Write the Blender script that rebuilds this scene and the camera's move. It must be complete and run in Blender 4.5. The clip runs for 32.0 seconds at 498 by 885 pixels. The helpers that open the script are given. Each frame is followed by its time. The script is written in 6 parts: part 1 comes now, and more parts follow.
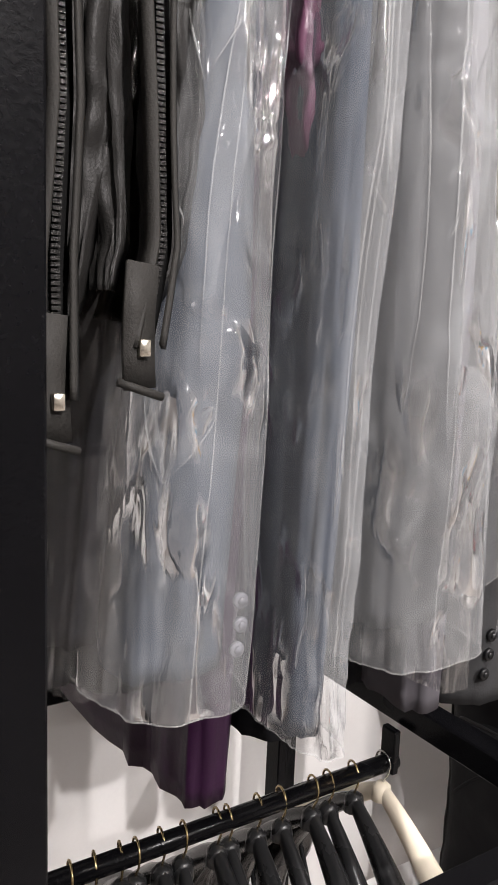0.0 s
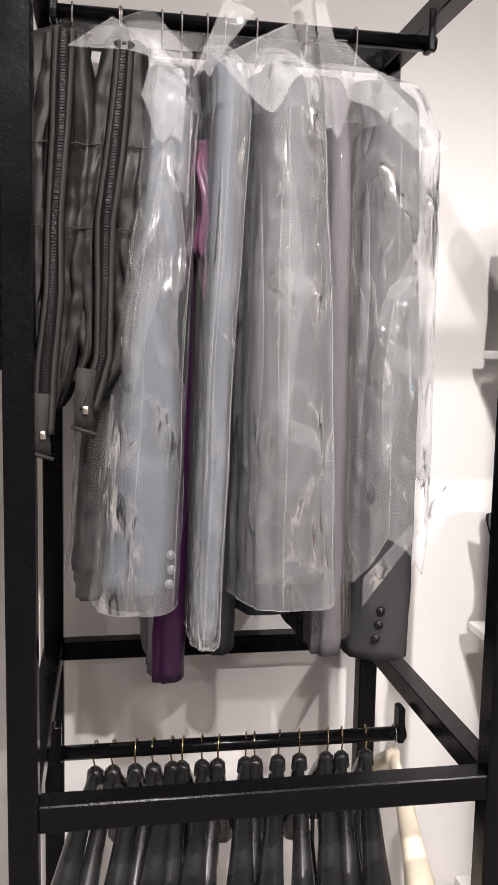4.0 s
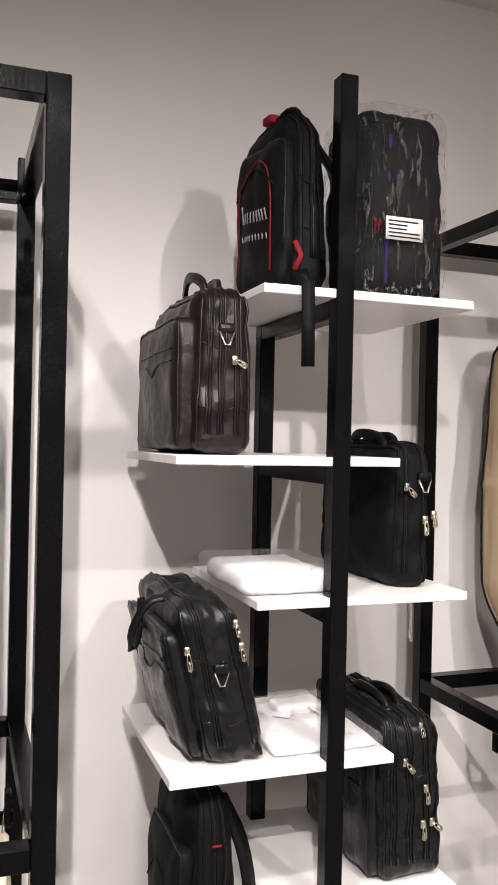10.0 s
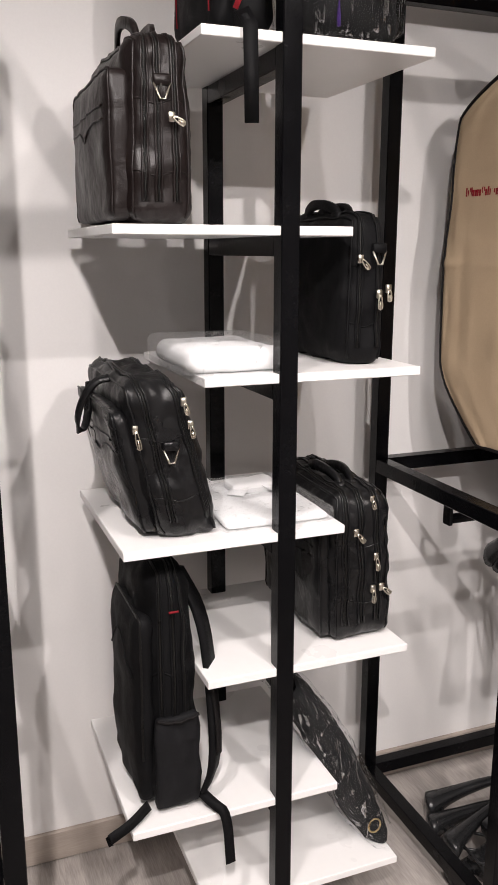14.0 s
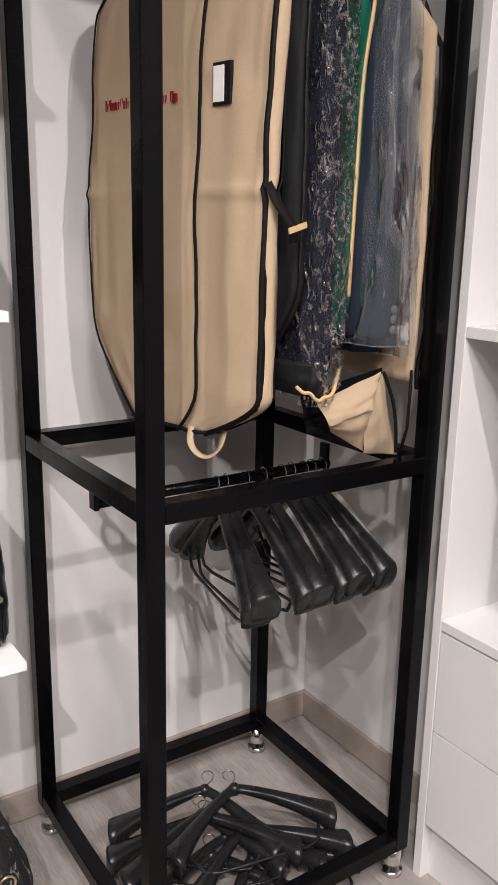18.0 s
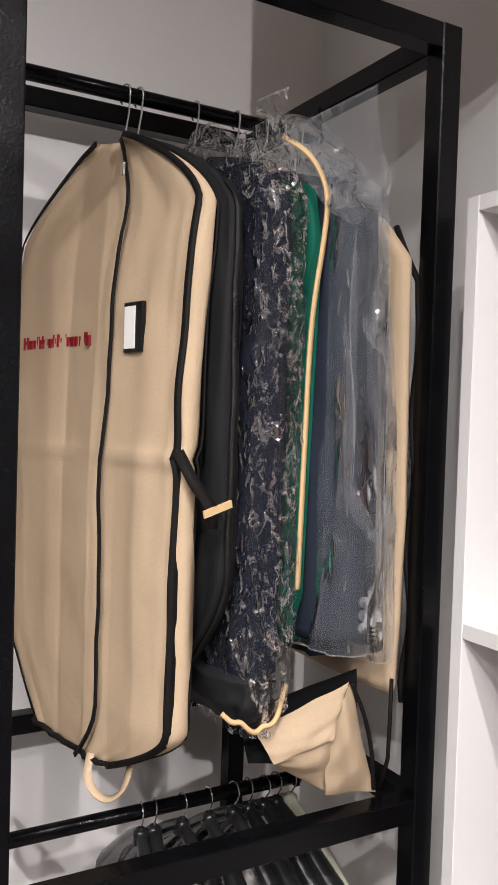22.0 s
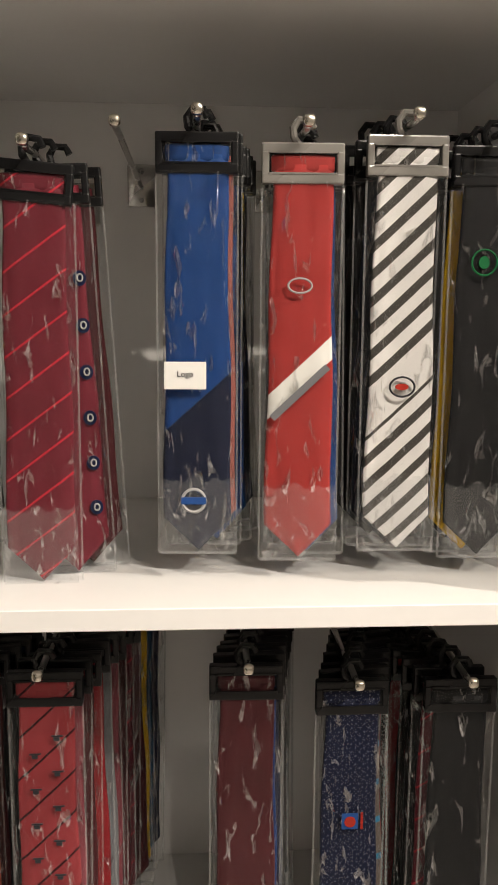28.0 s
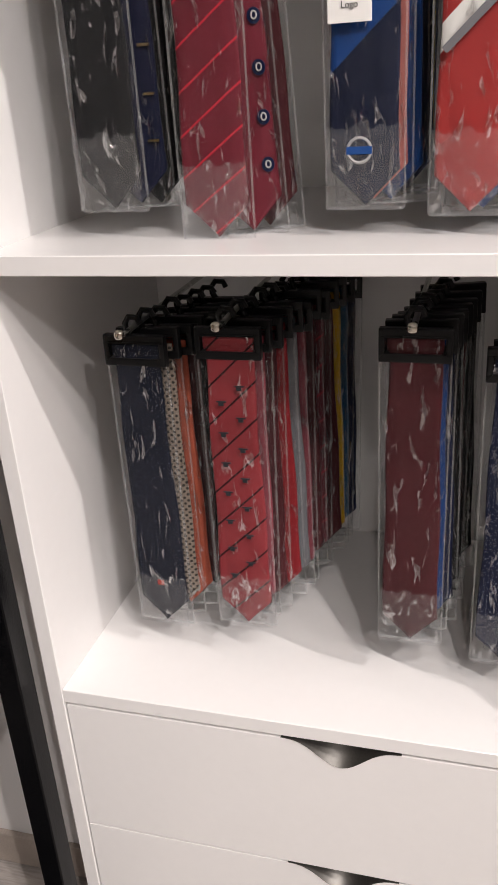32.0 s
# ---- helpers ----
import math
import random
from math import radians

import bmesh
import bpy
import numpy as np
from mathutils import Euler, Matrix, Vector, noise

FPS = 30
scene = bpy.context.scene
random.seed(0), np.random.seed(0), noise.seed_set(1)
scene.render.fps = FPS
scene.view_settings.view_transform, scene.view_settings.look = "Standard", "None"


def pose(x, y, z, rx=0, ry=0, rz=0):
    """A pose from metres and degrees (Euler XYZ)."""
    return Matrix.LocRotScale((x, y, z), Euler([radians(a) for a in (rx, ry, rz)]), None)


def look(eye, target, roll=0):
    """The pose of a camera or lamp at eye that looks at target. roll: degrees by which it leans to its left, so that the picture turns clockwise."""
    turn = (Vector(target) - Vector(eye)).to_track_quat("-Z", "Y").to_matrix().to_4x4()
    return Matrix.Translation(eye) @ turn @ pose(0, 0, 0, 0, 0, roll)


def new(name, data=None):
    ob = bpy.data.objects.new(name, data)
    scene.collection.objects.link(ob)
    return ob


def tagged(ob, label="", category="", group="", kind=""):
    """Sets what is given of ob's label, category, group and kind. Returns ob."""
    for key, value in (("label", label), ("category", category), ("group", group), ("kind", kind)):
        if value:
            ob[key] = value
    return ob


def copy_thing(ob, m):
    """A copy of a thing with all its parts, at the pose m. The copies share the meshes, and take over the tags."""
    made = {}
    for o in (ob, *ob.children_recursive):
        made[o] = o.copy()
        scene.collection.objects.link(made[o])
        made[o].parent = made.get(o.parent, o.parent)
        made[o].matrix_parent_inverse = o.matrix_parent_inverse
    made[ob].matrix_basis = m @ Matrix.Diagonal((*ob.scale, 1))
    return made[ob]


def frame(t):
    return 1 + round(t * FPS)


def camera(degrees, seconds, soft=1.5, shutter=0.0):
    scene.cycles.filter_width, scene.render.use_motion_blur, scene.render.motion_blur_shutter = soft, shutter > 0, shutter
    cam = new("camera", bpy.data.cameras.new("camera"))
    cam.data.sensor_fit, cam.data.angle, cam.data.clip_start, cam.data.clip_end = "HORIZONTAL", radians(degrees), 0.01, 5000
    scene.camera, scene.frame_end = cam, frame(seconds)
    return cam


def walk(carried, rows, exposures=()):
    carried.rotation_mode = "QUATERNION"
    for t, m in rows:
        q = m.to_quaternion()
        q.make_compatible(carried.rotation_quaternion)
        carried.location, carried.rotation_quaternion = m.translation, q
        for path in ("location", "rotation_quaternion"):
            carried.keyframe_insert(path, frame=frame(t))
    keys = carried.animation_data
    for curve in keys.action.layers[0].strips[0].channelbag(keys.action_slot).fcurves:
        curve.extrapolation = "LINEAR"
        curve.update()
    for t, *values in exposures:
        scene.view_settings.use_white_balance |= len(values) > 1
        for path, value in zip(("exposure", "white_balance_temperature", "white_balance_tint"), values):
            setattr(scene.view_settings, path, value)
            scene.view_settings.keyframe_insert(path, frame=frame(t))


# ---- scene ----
cam = camera(33.64, 32.0)
# seconds, eye x y z, heading, pitch, lean
PATH = [
    (0.0, -0.1593, -0.4543, 1.6105, -33.27, -10.12, 2.37),
    (0.5, -0.1662, -0.5551, 1.6134, -28.84, -7.33, 2.01),
    (1.0, -0.1875, -0.6837, 1.6354, -25.22, -7.04, 2.37),
    (1.5, -0.1763, -0.7854, 1.6420, -22.32, -7.06, 2.40),
    (2.0, -0.1263, -0.8875, 1.6503, -19.11, -7.06, 2.53),
    (2.5, -0.0778, -0.9771, 1.6623, -16.10, -7.43, 2.41),
    (4.5, 0.1773, -1.0582, 1.6512, -6.05, -5.71, 0.26),
    (5.0, 0.2764, -1.1204, 1.6000, -1.50, -4.74, -0.60),
    (5.5, 0.3427, -1.1950, 1.6136, 1.01, -8.44, -0.24),
    (6.0, 0.3914, -1.2817, 1.5779, 3.21, -11.17, -0.45),
    (6.5, 0.3998, -1.3222, 1.5448, 3.48, -14.07, -0.60),
    (7.0, 0.3921, -1.3064, 1.5320, 2.10, -14.68, -0.57),
    (7.5, 0.3857, -1.2548, 1.5806, -1.11, -12.77, -0.06),
    (8.0, 0.3917, -1.2192, 1.6330, -5.19, -9.34, 0.90),
    (8.5, 0.4012, -1.2061, 1.6702, -9.82, -5.68, 1.14),
    (9.0, 0.4302, -1.2344, 1.7170, -13.56, -3.39, 1.36),
    (9.5, 0.4568, -1.2677, 1.6901, -17.17, -0.60, 1.37),
    (10.0, 0.4985, -1.2873, 1.6894, -19.67, -0.10, 1.21),
    (10.5, 0.5283, -1.2903, 1.6895, -20.59, -0.52, 0.61),
    (11.0, 0.5573, -1.2872, 1.6880, -20.33, -1.14, 0.24),
    (11.5, 0.5781, -1.2801, 1.6744, -20.46, -2.02, -0.12),
    (12.0, 0.5935, -1.2786, 1.6674, -20.40, -3.87, -0.44),
    (12.5, 0.5921, -1.2673, 1.6602, -20.45, -6.22, -0.56),
    (13.0, 0.5722, -1.2500, 1.6435, -21.03, -8.35, -0.66),
    (13.5, 0.5757, -1.2569, 1.6338, -20.63, -10.74, -0.56),
    (15.5, 0.5431, -1.2733, 1.5400, -28.30, -17.89, 1.11),
    (16.0, 0.7061, -1.2517, 1.5379, -30.58, -18.41, 0.30),
    (16.5, 0.8061, -1.2338, 1.5346, -32.02, -17.95, 0.58),
    (17.0, 0.8863, -1.2308, 1.5369, -32.81, -17.38, 0.91),
    (17.5, 0.9593, -1.2076, 1.5116, -33.95, -15.73, 1.42),
    (18.0, 1.0970, -1.1391, 1.5126, -34.08, -14.26, 1.18),
    (18.5, 1.2094, -1.0820, 1.5199, -32.76, -12.16, 1.19),
    (19.0, 1.3048, -1.0902, 1.5554, -29.74, -9.82, 1.11),
    (19.5, 1.4000, -1.1256, 1.5727, -26.54, -6.48, 1.24),
    (20.0, 1.4661, -1.1485, 1.5866, -24.17, -3.79, 1.24),
    (20.5, 1.5122, -1.1515, 1.6031, -22.12, -1.68, 1.15),
    (21.0, 1.5490, -1.1317, 1.6279, -21.01, -1.05, 1.74),
    (21.5, 1.5390, -1.0761, 1.6416, -23.84, -0.93, 1.88),
    (22.0, 1.4894, -0.9150, 1.6483, -29.60, -1.93, 1.77),
    (22.5, 1.4280, -0.7268, 1.6425, -37.65, -2.24, 1.11),
    (23.0, 1.4184, -0.5994, 1.6103, -45.71, -1.09, 0.46),
    (23.5, 1.5142, -0.4947, 1.6350, -50.93, -2.32, 0.46),
    (24.0, 1.5935, -0.4114, 1.6240, -58.05, -3.25, 0.29),
    (24.5, 1.6239, -0.3746, 1.6348, -63.52, -4.16, 1.00),
    (25.0, 1.6332, -0.3616, 1.6311, -69.08, -5.07, 1.64),
    (25.5, 1.6325, -0.3566, 1.6375, -75.05, -5.75, 1.96),
    (26.0, 1.6272, -0.3636, 1.6354, -80.11, -6.47, 1.57),
    (26.5, 1.6129, -0.3607, 1.6352, -84.36, -7.36, 1.07),
    (28.5, 1.5742, -0.4839, 1.6313, -95.35, -9.27, 0.44),
    (29.0, 1.5597, -0.5442, 1.6071, -94.92, -12.06, 0.24),
    (29.5, 1.5337, -0.6222, 1.5636, -91.80, -16.87, -0.13),
    (30.0, 1.5277, -0.6556, 1.5437, -87.24, -20.87, -0.82),
    (30.5, 1.5449, -0.6263, 1.5315, -82.98, -22.96, -1.84),
    (31.0, 1.5563, -0.5926, 1.5284, -78.73, -23.85, -2.80),
    (31.5, 1.5598, -0.5813, 1.5268, -74.84, -24.36, -3.55),
    (32.0, 1.5428, -0.5736, 1.5170, -73.02, -24.11, -3.84),
]


def eye_pose(x, y, z, heading, pitch, lean):
    a, b = radians(heading), radians(pitch)
    ahead = Vector((-math.sin(a) * math.cos(b), math.cos(a) * math.cos(b), math.sin(b)))
    eye = Vector((x, y, z))
    return look(eye, eye + ahead, lean)


# the phone brightens and warms its picture a little on the way
EXPOSURES = [(0.0, 0.2, 6300, 8), (2.0, 0.3, 6450, 9), (5.0, 0.2, 6450, 9.5), (6.5, 0.08, 6450, 10), (9.0, -0.02, 6500, 10), (12.0, -0.22, 6550, 10), (16.0, -0.3, 6350, 10), (19.0, -0.3, 6350, 10), (22.0, -0.05, 6250, 9), (24.0, 0.10, 6150, 8), (26.0, 0.25, 6600, 10), (28.5, 0.0, 7250, 4), (30.0, 0.05, 7000, 6), (31.0, -0.12, 6500, 10), (32.0, -0.15, 6500, 10)]
walk(cam, [(t, eye_pose(*row)) for t, *row in PATH], EXPOSURES)

# ---------------- world and lights ----------------
world = bpy.data.worlds.new("world")
scene.world = world
world.use_nodes = True
world.node_tree.nodes["Background"].inputs[0].default_value = (0.9, 0.93, 1.0, 1)
world.node_tree.nodes["Background"].inputs[1].default_value = 0.02
scene.view_settings.exposure = 0.0

# recessed adjustable ceiling spots, some added as fill: x, y, watts, cone in degrees, the point each is turned to
CEILING = 2.95
LAMPS = [(0.30, -2.0, 290, 84, (0.70, 0.7, 0.40)), (1.75, -2.3, 185, 84, (1.85, 0.6, 0.70)), (1.35, -0.95, 60, 116, (1.40, -0.1, 0.0)),
         (1.05, -1.45, 120, 84, (2.75, -0.45, 0.80)), (0.2, -0.85, 150, 116, (0.25, -0.1, 0.0)),
         # unseen spots added to fill the shade; only (0.95, -2.45) follows a highlight
         (-1.4, -1.6, 65, 130, (-1.4, -1.3, 0.0)), (-0.9, -3.4, 110, 140, (-0.9, -3.0, 0.0)), (0.95, -2.45, 85, 130, (0.95, -2.1, 0.0)), (1.6, -4.2, 130, 140, (1.6, -3.7, 0.0))]
for lx, ly, watts, cone, aim in LAMPS:
    lamp = bpy.data.lights.new("downlight_lamp", "SPOT")
    lamp.energy, lamp.spot_size, lamp.spot_blend, lamp.shadow_soft_size = watts, radians(cone), 0.85 if cone > 115 else 1.0, 0.02
    lamp.color = (1.0, 0.915, 0.885)
    ob = new("downlight_lamp", lamp)
    ob.location = (lx, ly, CEILING - 0.03)
    ob.rotation_euler = (Vector(aim) - ob.location).to_track_quat("-Z", "Y").to_euler()

# ---------------- materials ----------------
def material(name, colour, rough=0.5, metal=0.0, vary=0.12, scale=6.0, grain=60.0, bump=0.05, spec=None, coat=0.0,
             sheen=0.0, stretch=(1, 1, 1), rough_vary=0.1, crease=0.0):
    """A surface with colour and gloss that vary at two scales and a fine relief."""
    if spec is None:
        spec = 0.10 if rough >= 0.5 else 0.30
    m = bpy.data.materials.new(name)
    m.use_nodes = True
    nt = m.node_tree
    b = nt.nodes["Principled BSDF"]
    L = nt.links.new
    tc = nt.nodes.new("ShaderNodeTexCoord")
    mp = nt.nodes.new("ShaderNodeMapping")
    mp.inputs["Scale"].default_value = stretch
    L(tc.outputs["Object"], mp.inputs["Vector"])
    big = nt.nodes.new("ShaderNodeTexNoise")
    big.inputs["Scale"].default_value, big.inputs["Detail"].default_value = scale, 4
    fine = nt.nodes.new("ShaderNodeTexNoise")
    fine.inputs["Scale"].default_value, fine.inputs["Detail"].default_value = grain, 3
    L(mp.outputs[0], big.inputs["Vector"]), L(mp.outputs[0], fine.inputs["Vector"])
    mix = nt.nodes.new("ShaderNodeMath")
    mix.operation = "ADD"
    L(big.outputs[0], mix.inputs[0]), L(fine.outputs[0], mix.inputs[1])
    ramp = nt.nodes.new("ShaderNodeMapRange")
    ramp.inputs["From Min"].default_value, ramp.inputs["From Max"].default_value = 0.6, 1.4
    ramp.inputs["To Min"].default_value, ramp.inputs["To Max"].default_value = 1 - vary, 1 + vary
    L(mix.outputs[0], ramp.inputs["Value"])
    col = nt.nodes.new("ShaderNodeVectorMath")
    col.operation = "SCALE"
    col.inputs[0].default_value = colour
    L(ramp.outputs[0], col.inputs["Scale"])
    L(col.outputs[0], b.inputs["Base Color"])
    rr = nt.nodes.new("ShaderNodeMapRange")
    rr.inputs["From Min"].default_value, rr.inputs["From Max"].default_value = 0.3, 0.7
    rr.inputs["To Min"].default_value, rr.inputs["To Max"].default_value = max(0.02, rough - rough_vary), min(1, rough + rough_vary)
    L(big.outputs[0], rr.inputs["Value"])
    L(rr.outputs[0], b.inputs["Roughness"])
    b.inputs["Metallic"].default_value = metal
    b.inputs["Specular IOR Level"].default_value = spec
    b.inputs["Coat Weight"].default_value = coat
    b.inputs["Sheen Weight"].default_value = sheen
    if bump:
        bp = nt.nodes.new("ShaderNodeBump")
        bp.inputs["Strength"].default_value, bp.inputs["Distance"].default_value = bump, 0.0018
        L(fine.outputs[0], bp.inputs["Height"])
        if crease:
            fold_noise = nt.nodes.new("ShaderNodeTexNoise")
            fold_noise.inputs["Scale"].default_value, fold_noise.inputs["Detail"].default_value, fold_noise.inputs["Distortion"].default_value = crease, 2, 0.3
            L(mp.outputs[0], fold_noise.inputs["Vector"])
            big_bump = nt.nodes.new("ShaderNodeBump")
            big_bump.inputs["Strength"].default_value, big_bump.inputs["Distance"].default_value = 0.42, 0.010
            L(fold_noise.outputs[0], big_bump.inputs["Height"])
            L(big_bump.outputs[0], bp.inputs["Normal"])
        L(bp.outputs[0], b.inputs["Normal"])
    return m


M_WALL = material("painted_wall", (0.74, 0.725, 0.715), 0.55, vary=0.02, scale=1.5, grain=180, bump=0.04)
M_CEIL = material("ceiling_paint", (0.78, 0.77, 0.75), 0.7, vary=0.02)
M_BLACK = material("black_gloss_enamel", (0.0028, 0.0028, 0.0034), 0.21, vary=0.3, scale=8, grain=200, bump=0.16, spec=0.12, rough_vary=0.08)
M_SHELF = material("white_laminate", (0.78, 0.77, 0.76), 0.35, vary=0.015, bump=0.01)
M_CAB = material("white_gloss_laminate", (0.80, 0.79, 0.78), 0.13, vary=0.012, bump=0.004, rough_vary=0.04)
M_CHROME = material("chrome", (0.75, 0.74, 0.72), 0.13, 1.0, vary=0.05, bump=0.0)
M_PLASTIC = material("black_plastic", (0.006, 0.006, 0.0066), 0.30, vary=0.15, grain=200, bump=0.03, spec=0.28)
M_HANGER = material("satin_black_hanger_plastic", (0.014, 0.0142, 0.015), 0.26, vary=0.12, scale=12, grain=260, bump=0.05, spec=0.42, rough_vary=0.06)
M_TAN = material("tan_nonwoven", (0.46, 0.35, 0.235), 0.8, vary=0.06, grain=300, bump=0.2, crease=11)
M_LEATHER = material("black_leather", (0.006, 0.006, 0.0065), 0.30, vary=0.2, grain=300, bump=0.25, crease=26)


def floor_material():
    """Grey washed oak planks: the joints are cut in the mesh, the grain runs along y."""
    m = material("grey_oak_plank", (0.35, 0.32, 0.298), 0.42, vary=0.32, scale=3.0, grain=38, bump=0.10, stretch=(7, 0.6, 1))
    nt = m.node_tree
    info = nt.nodes.new("ShaderNodeObjectInfo")
    hsv = nt.nodes.new("ShaderNodeHueSaturation")
    rng = nt.nodes.new("ShaderNodeMapRange")
    rng.inputs["To Min"].default_value, rng.inputs["To Max"].default_value = 0.88, 1.1
    nt.links.new(info.outputs["Random"], rng.inputs["Value"])
    nt.links.new(rng.outputs[0], hsv.inputs["Value"])
    b = nt.nodes["Principled BSDF"]
    src = b.inputs["Base Color"].links[0].from_socket
    nt.links.new(src, hsv.inputs["Color"])
    nt.links.new(hsv.outputs[0], b.inputs["Base Color"])
    return m


M_FLOOR = floor_material()

# ---------------- building tools ----------------
def thing(name, at, label, category, group="", kind=""):
    ob = new(name)
    ob.location = at
    ob.empty_display_size = 0.05
    return tagged(ob, label, category, group, kind)


def mesh_object(name, bm, mat, smooth=False):
    me = bpy.data.meshes.new(name)
    bm.normal_update()
    bm.to_mesh(me)
    bm.free()
    for m in (mat if isinstance(mat, (list, tuple)) else [mat]):
        me.materials.append(m)
    if smooth:
        for p in me.polygons:
            p.use_smooth = True
    return new(name, me)


def part(name, bm, mat, parent, label="", smooth=False):
    """One mesh object under a thing or a part. The mesh is in the world's metres when the parent's origin is moved."""
    ob = mesh_object(name, bm, mat, smooth)
    ob.parent = parent
    if label:
        tagged(ob, label)
    return ob


def structure(name, bm, mat, label, category="", smooth=False):
    return tagged(mesh_object(name, bm, mat, smooth), label, category or name.split("_")[0], "", "structure")


def add_box(bm, a, b, bevel=0.0, seg=1):
    """A box between two corners, its edges rounded."""
    a, b = Vector(a), Vector(b)
    vs = bmesh.ops.create_cube(bm, size=1.0)["verts"]
    for v in vs:
        v.co = Vector((a[i] + (v.co[i] + 0.5) * (b[i] - a[i]) for i in range(3)))
    if bevel:
        es = list({e for v in vs for e in v.link_edges})
        bmesh.ops.bevel(bm, geom=es, offset=bevel, segments=seg, affect="EDGES", profile=0.6)
    return vs


def box(a, b, bevel=0.0, seg=1):
    bm = bmesh.new()
    add_box(bm, a, b, bevel, seg)
    return bm


def add_tube(bm, pts, r, sides=8, caps=True, radii=None):
    """A round bar along points."""
    pts = [Vector(p) for p in pts]
    rings, up = [], Vector((0, 0, 1))
    for i, p in enumerate(pts):
        d = (pts[min(i + 1, len(pts) - 1)] - pts[max(i - 1, 0)]).normalized()
        if i == 0:
            up = d.orthogonal().normalized()
        side = d.cross(up)
        if side.length < 1e-4:
            side = d.orthogonal()
        side.normalize()
        up = side.cross(d).normalized()
        rad = radii[i] if radii else r
        rings.append([bm.verts.new(p + rad * (math.cos(a) * side + math.sin(a) * up)) for a in (2 * math.pi * k / sides for k in range(sides))])
    for a, b in zip(rings, rings[1:]):
        for k in range(sides):
            bm.faces.new((a[k], a[(k + 1) % sides], b[(k + 1) % sides], b[k]))
    if caps:
        bm.faces.new(rings[0][::-1])
        bm.faces.new(rings[-1])
    return rings


def tube(pts, r, sides=8, radii=None):
    bm = bmesh.new()
    add_tube(bm, pts, r, sides, radii=radii)
    return bm


def add_cylinder(bm, base, r, h, sides=20, r2=None):
    x, y, z = base
    return add_tube(bm, [(x, y, z), (x, y, z + h)], r, sides, radii=[r, r if r2 is None else r2])


def grid_mesh(f, nu, nv, closed_u=False):
    """A sheet from f(u, v), u and v in 0 to 1."""
    bm = bmesh.new()
    vs = [[bm.verts.new(f(i / (nu if closed_u else nu - 1), j / (nv - 1))) for i in range(nu)] for j in range(nv)]
    for j in range(nv - 1):
        for i in range(nu if closed_u else nu - 1):
            k = (i + 1) % nu
            bm.faces.new((vs[j][i], vs[j][k], vs[j + 1][k], vs[j + 1][i]))
    return bm


def wob(x, y, z, s=1.0, seed=0.0):
    """Smooth noise about zero."""
    return noise.noise(Vector((x * s + seed * 7.3, y * s + seed * 3.1, z * s + seed * 5.7)))

# ---------------- the room ----------------
TUBE = 0.038
BACK_Y, RIGHT_X, NICHE_X = 0.735, 2.97, 2.60
LEFT_X, FRONT_Y = -3.2, -5.2
# unseen walls added to close the room, grey set by bounce and reflections
M_FAR = material("unseen_wall_bounce_grey", (0.62, 0.60, 0.58), 0.6, vary=0.03, scale=1.5)
structure("wall_back", box((LEFT_X - 0.1, BACK_Y, -0.05), (RIGHT_X + 0.15, BACK_Y + 0.12, CEILING)), M_WALL, "off-white painted plaster wall behind the racks", "wall")
structure("wall_left", box((LEFT_X - 0.12, FRONT_Y - 0.12, -0.05), (LEFT_X, BACK_Y, CEILING)), M_FAR, "unseen grey wall added to close the side", "wall")
structure("wall_front", box((LEFT_X, FRONT_Y - 0.12, -0.05), (RIGHT_X + 0.15, FRONT_Y, CEILING)), M_FAR, "unseen grey wall added across the room", "wall")
structure("wall_right", box((RIGHT_X, FRONT_Y, -0.05), (RIGHT_X + 0.15, BACK_Y, CEILING)), M_WALL, "off-white painted wall behind the cabinet", "wall")
structure("wall_niche", box((NICHE_X, 0.037, -0.05), (RIGHT_X, BACK_Y, CEILING)), M_WALL, "off-white painted wall beside the corner rack", "wall")
structure("ceiling", box((LEFT_X - 0.1, FRONT_Y - 0.1, CEILING), (RIGHT_X + 0.15, BACK_Y + 0.1, CEILING + 0.1)), M_CEIL, "plain white painted ceiling", "ceiling")
floor_bed = structure("floor", box((LEFT_X, FRONT_Y, -0.06), (RIGHT_X, BACK_Y, -0.004)), M_FLOOR, "grey washed oak plank floor", "floor")
M_BASE = material("grey_oak_skirting", (0.36, 0.31, 0.27), 0.45, vary=0.15, scale=4, grain=40, bump=0.05, stretch=(0.6, 7, 7))
structure("baseboard_back", box((LEFT_X, BACK_Y - 0.014, 0.0), (NICHE_X, BACK_Y, 0.085), 0.002), M_BASE, "grey wood-look skirting board along the back wall", "baseboard")
structure("baseboard_niche", box((NICHE_X - 0.014, 0.036, 0.0), (NICHE_X, BACK_Y - 0.014, 0.085), 0.002), M_BASE, "grey wood-look skirting board in the corner", "baseboard")


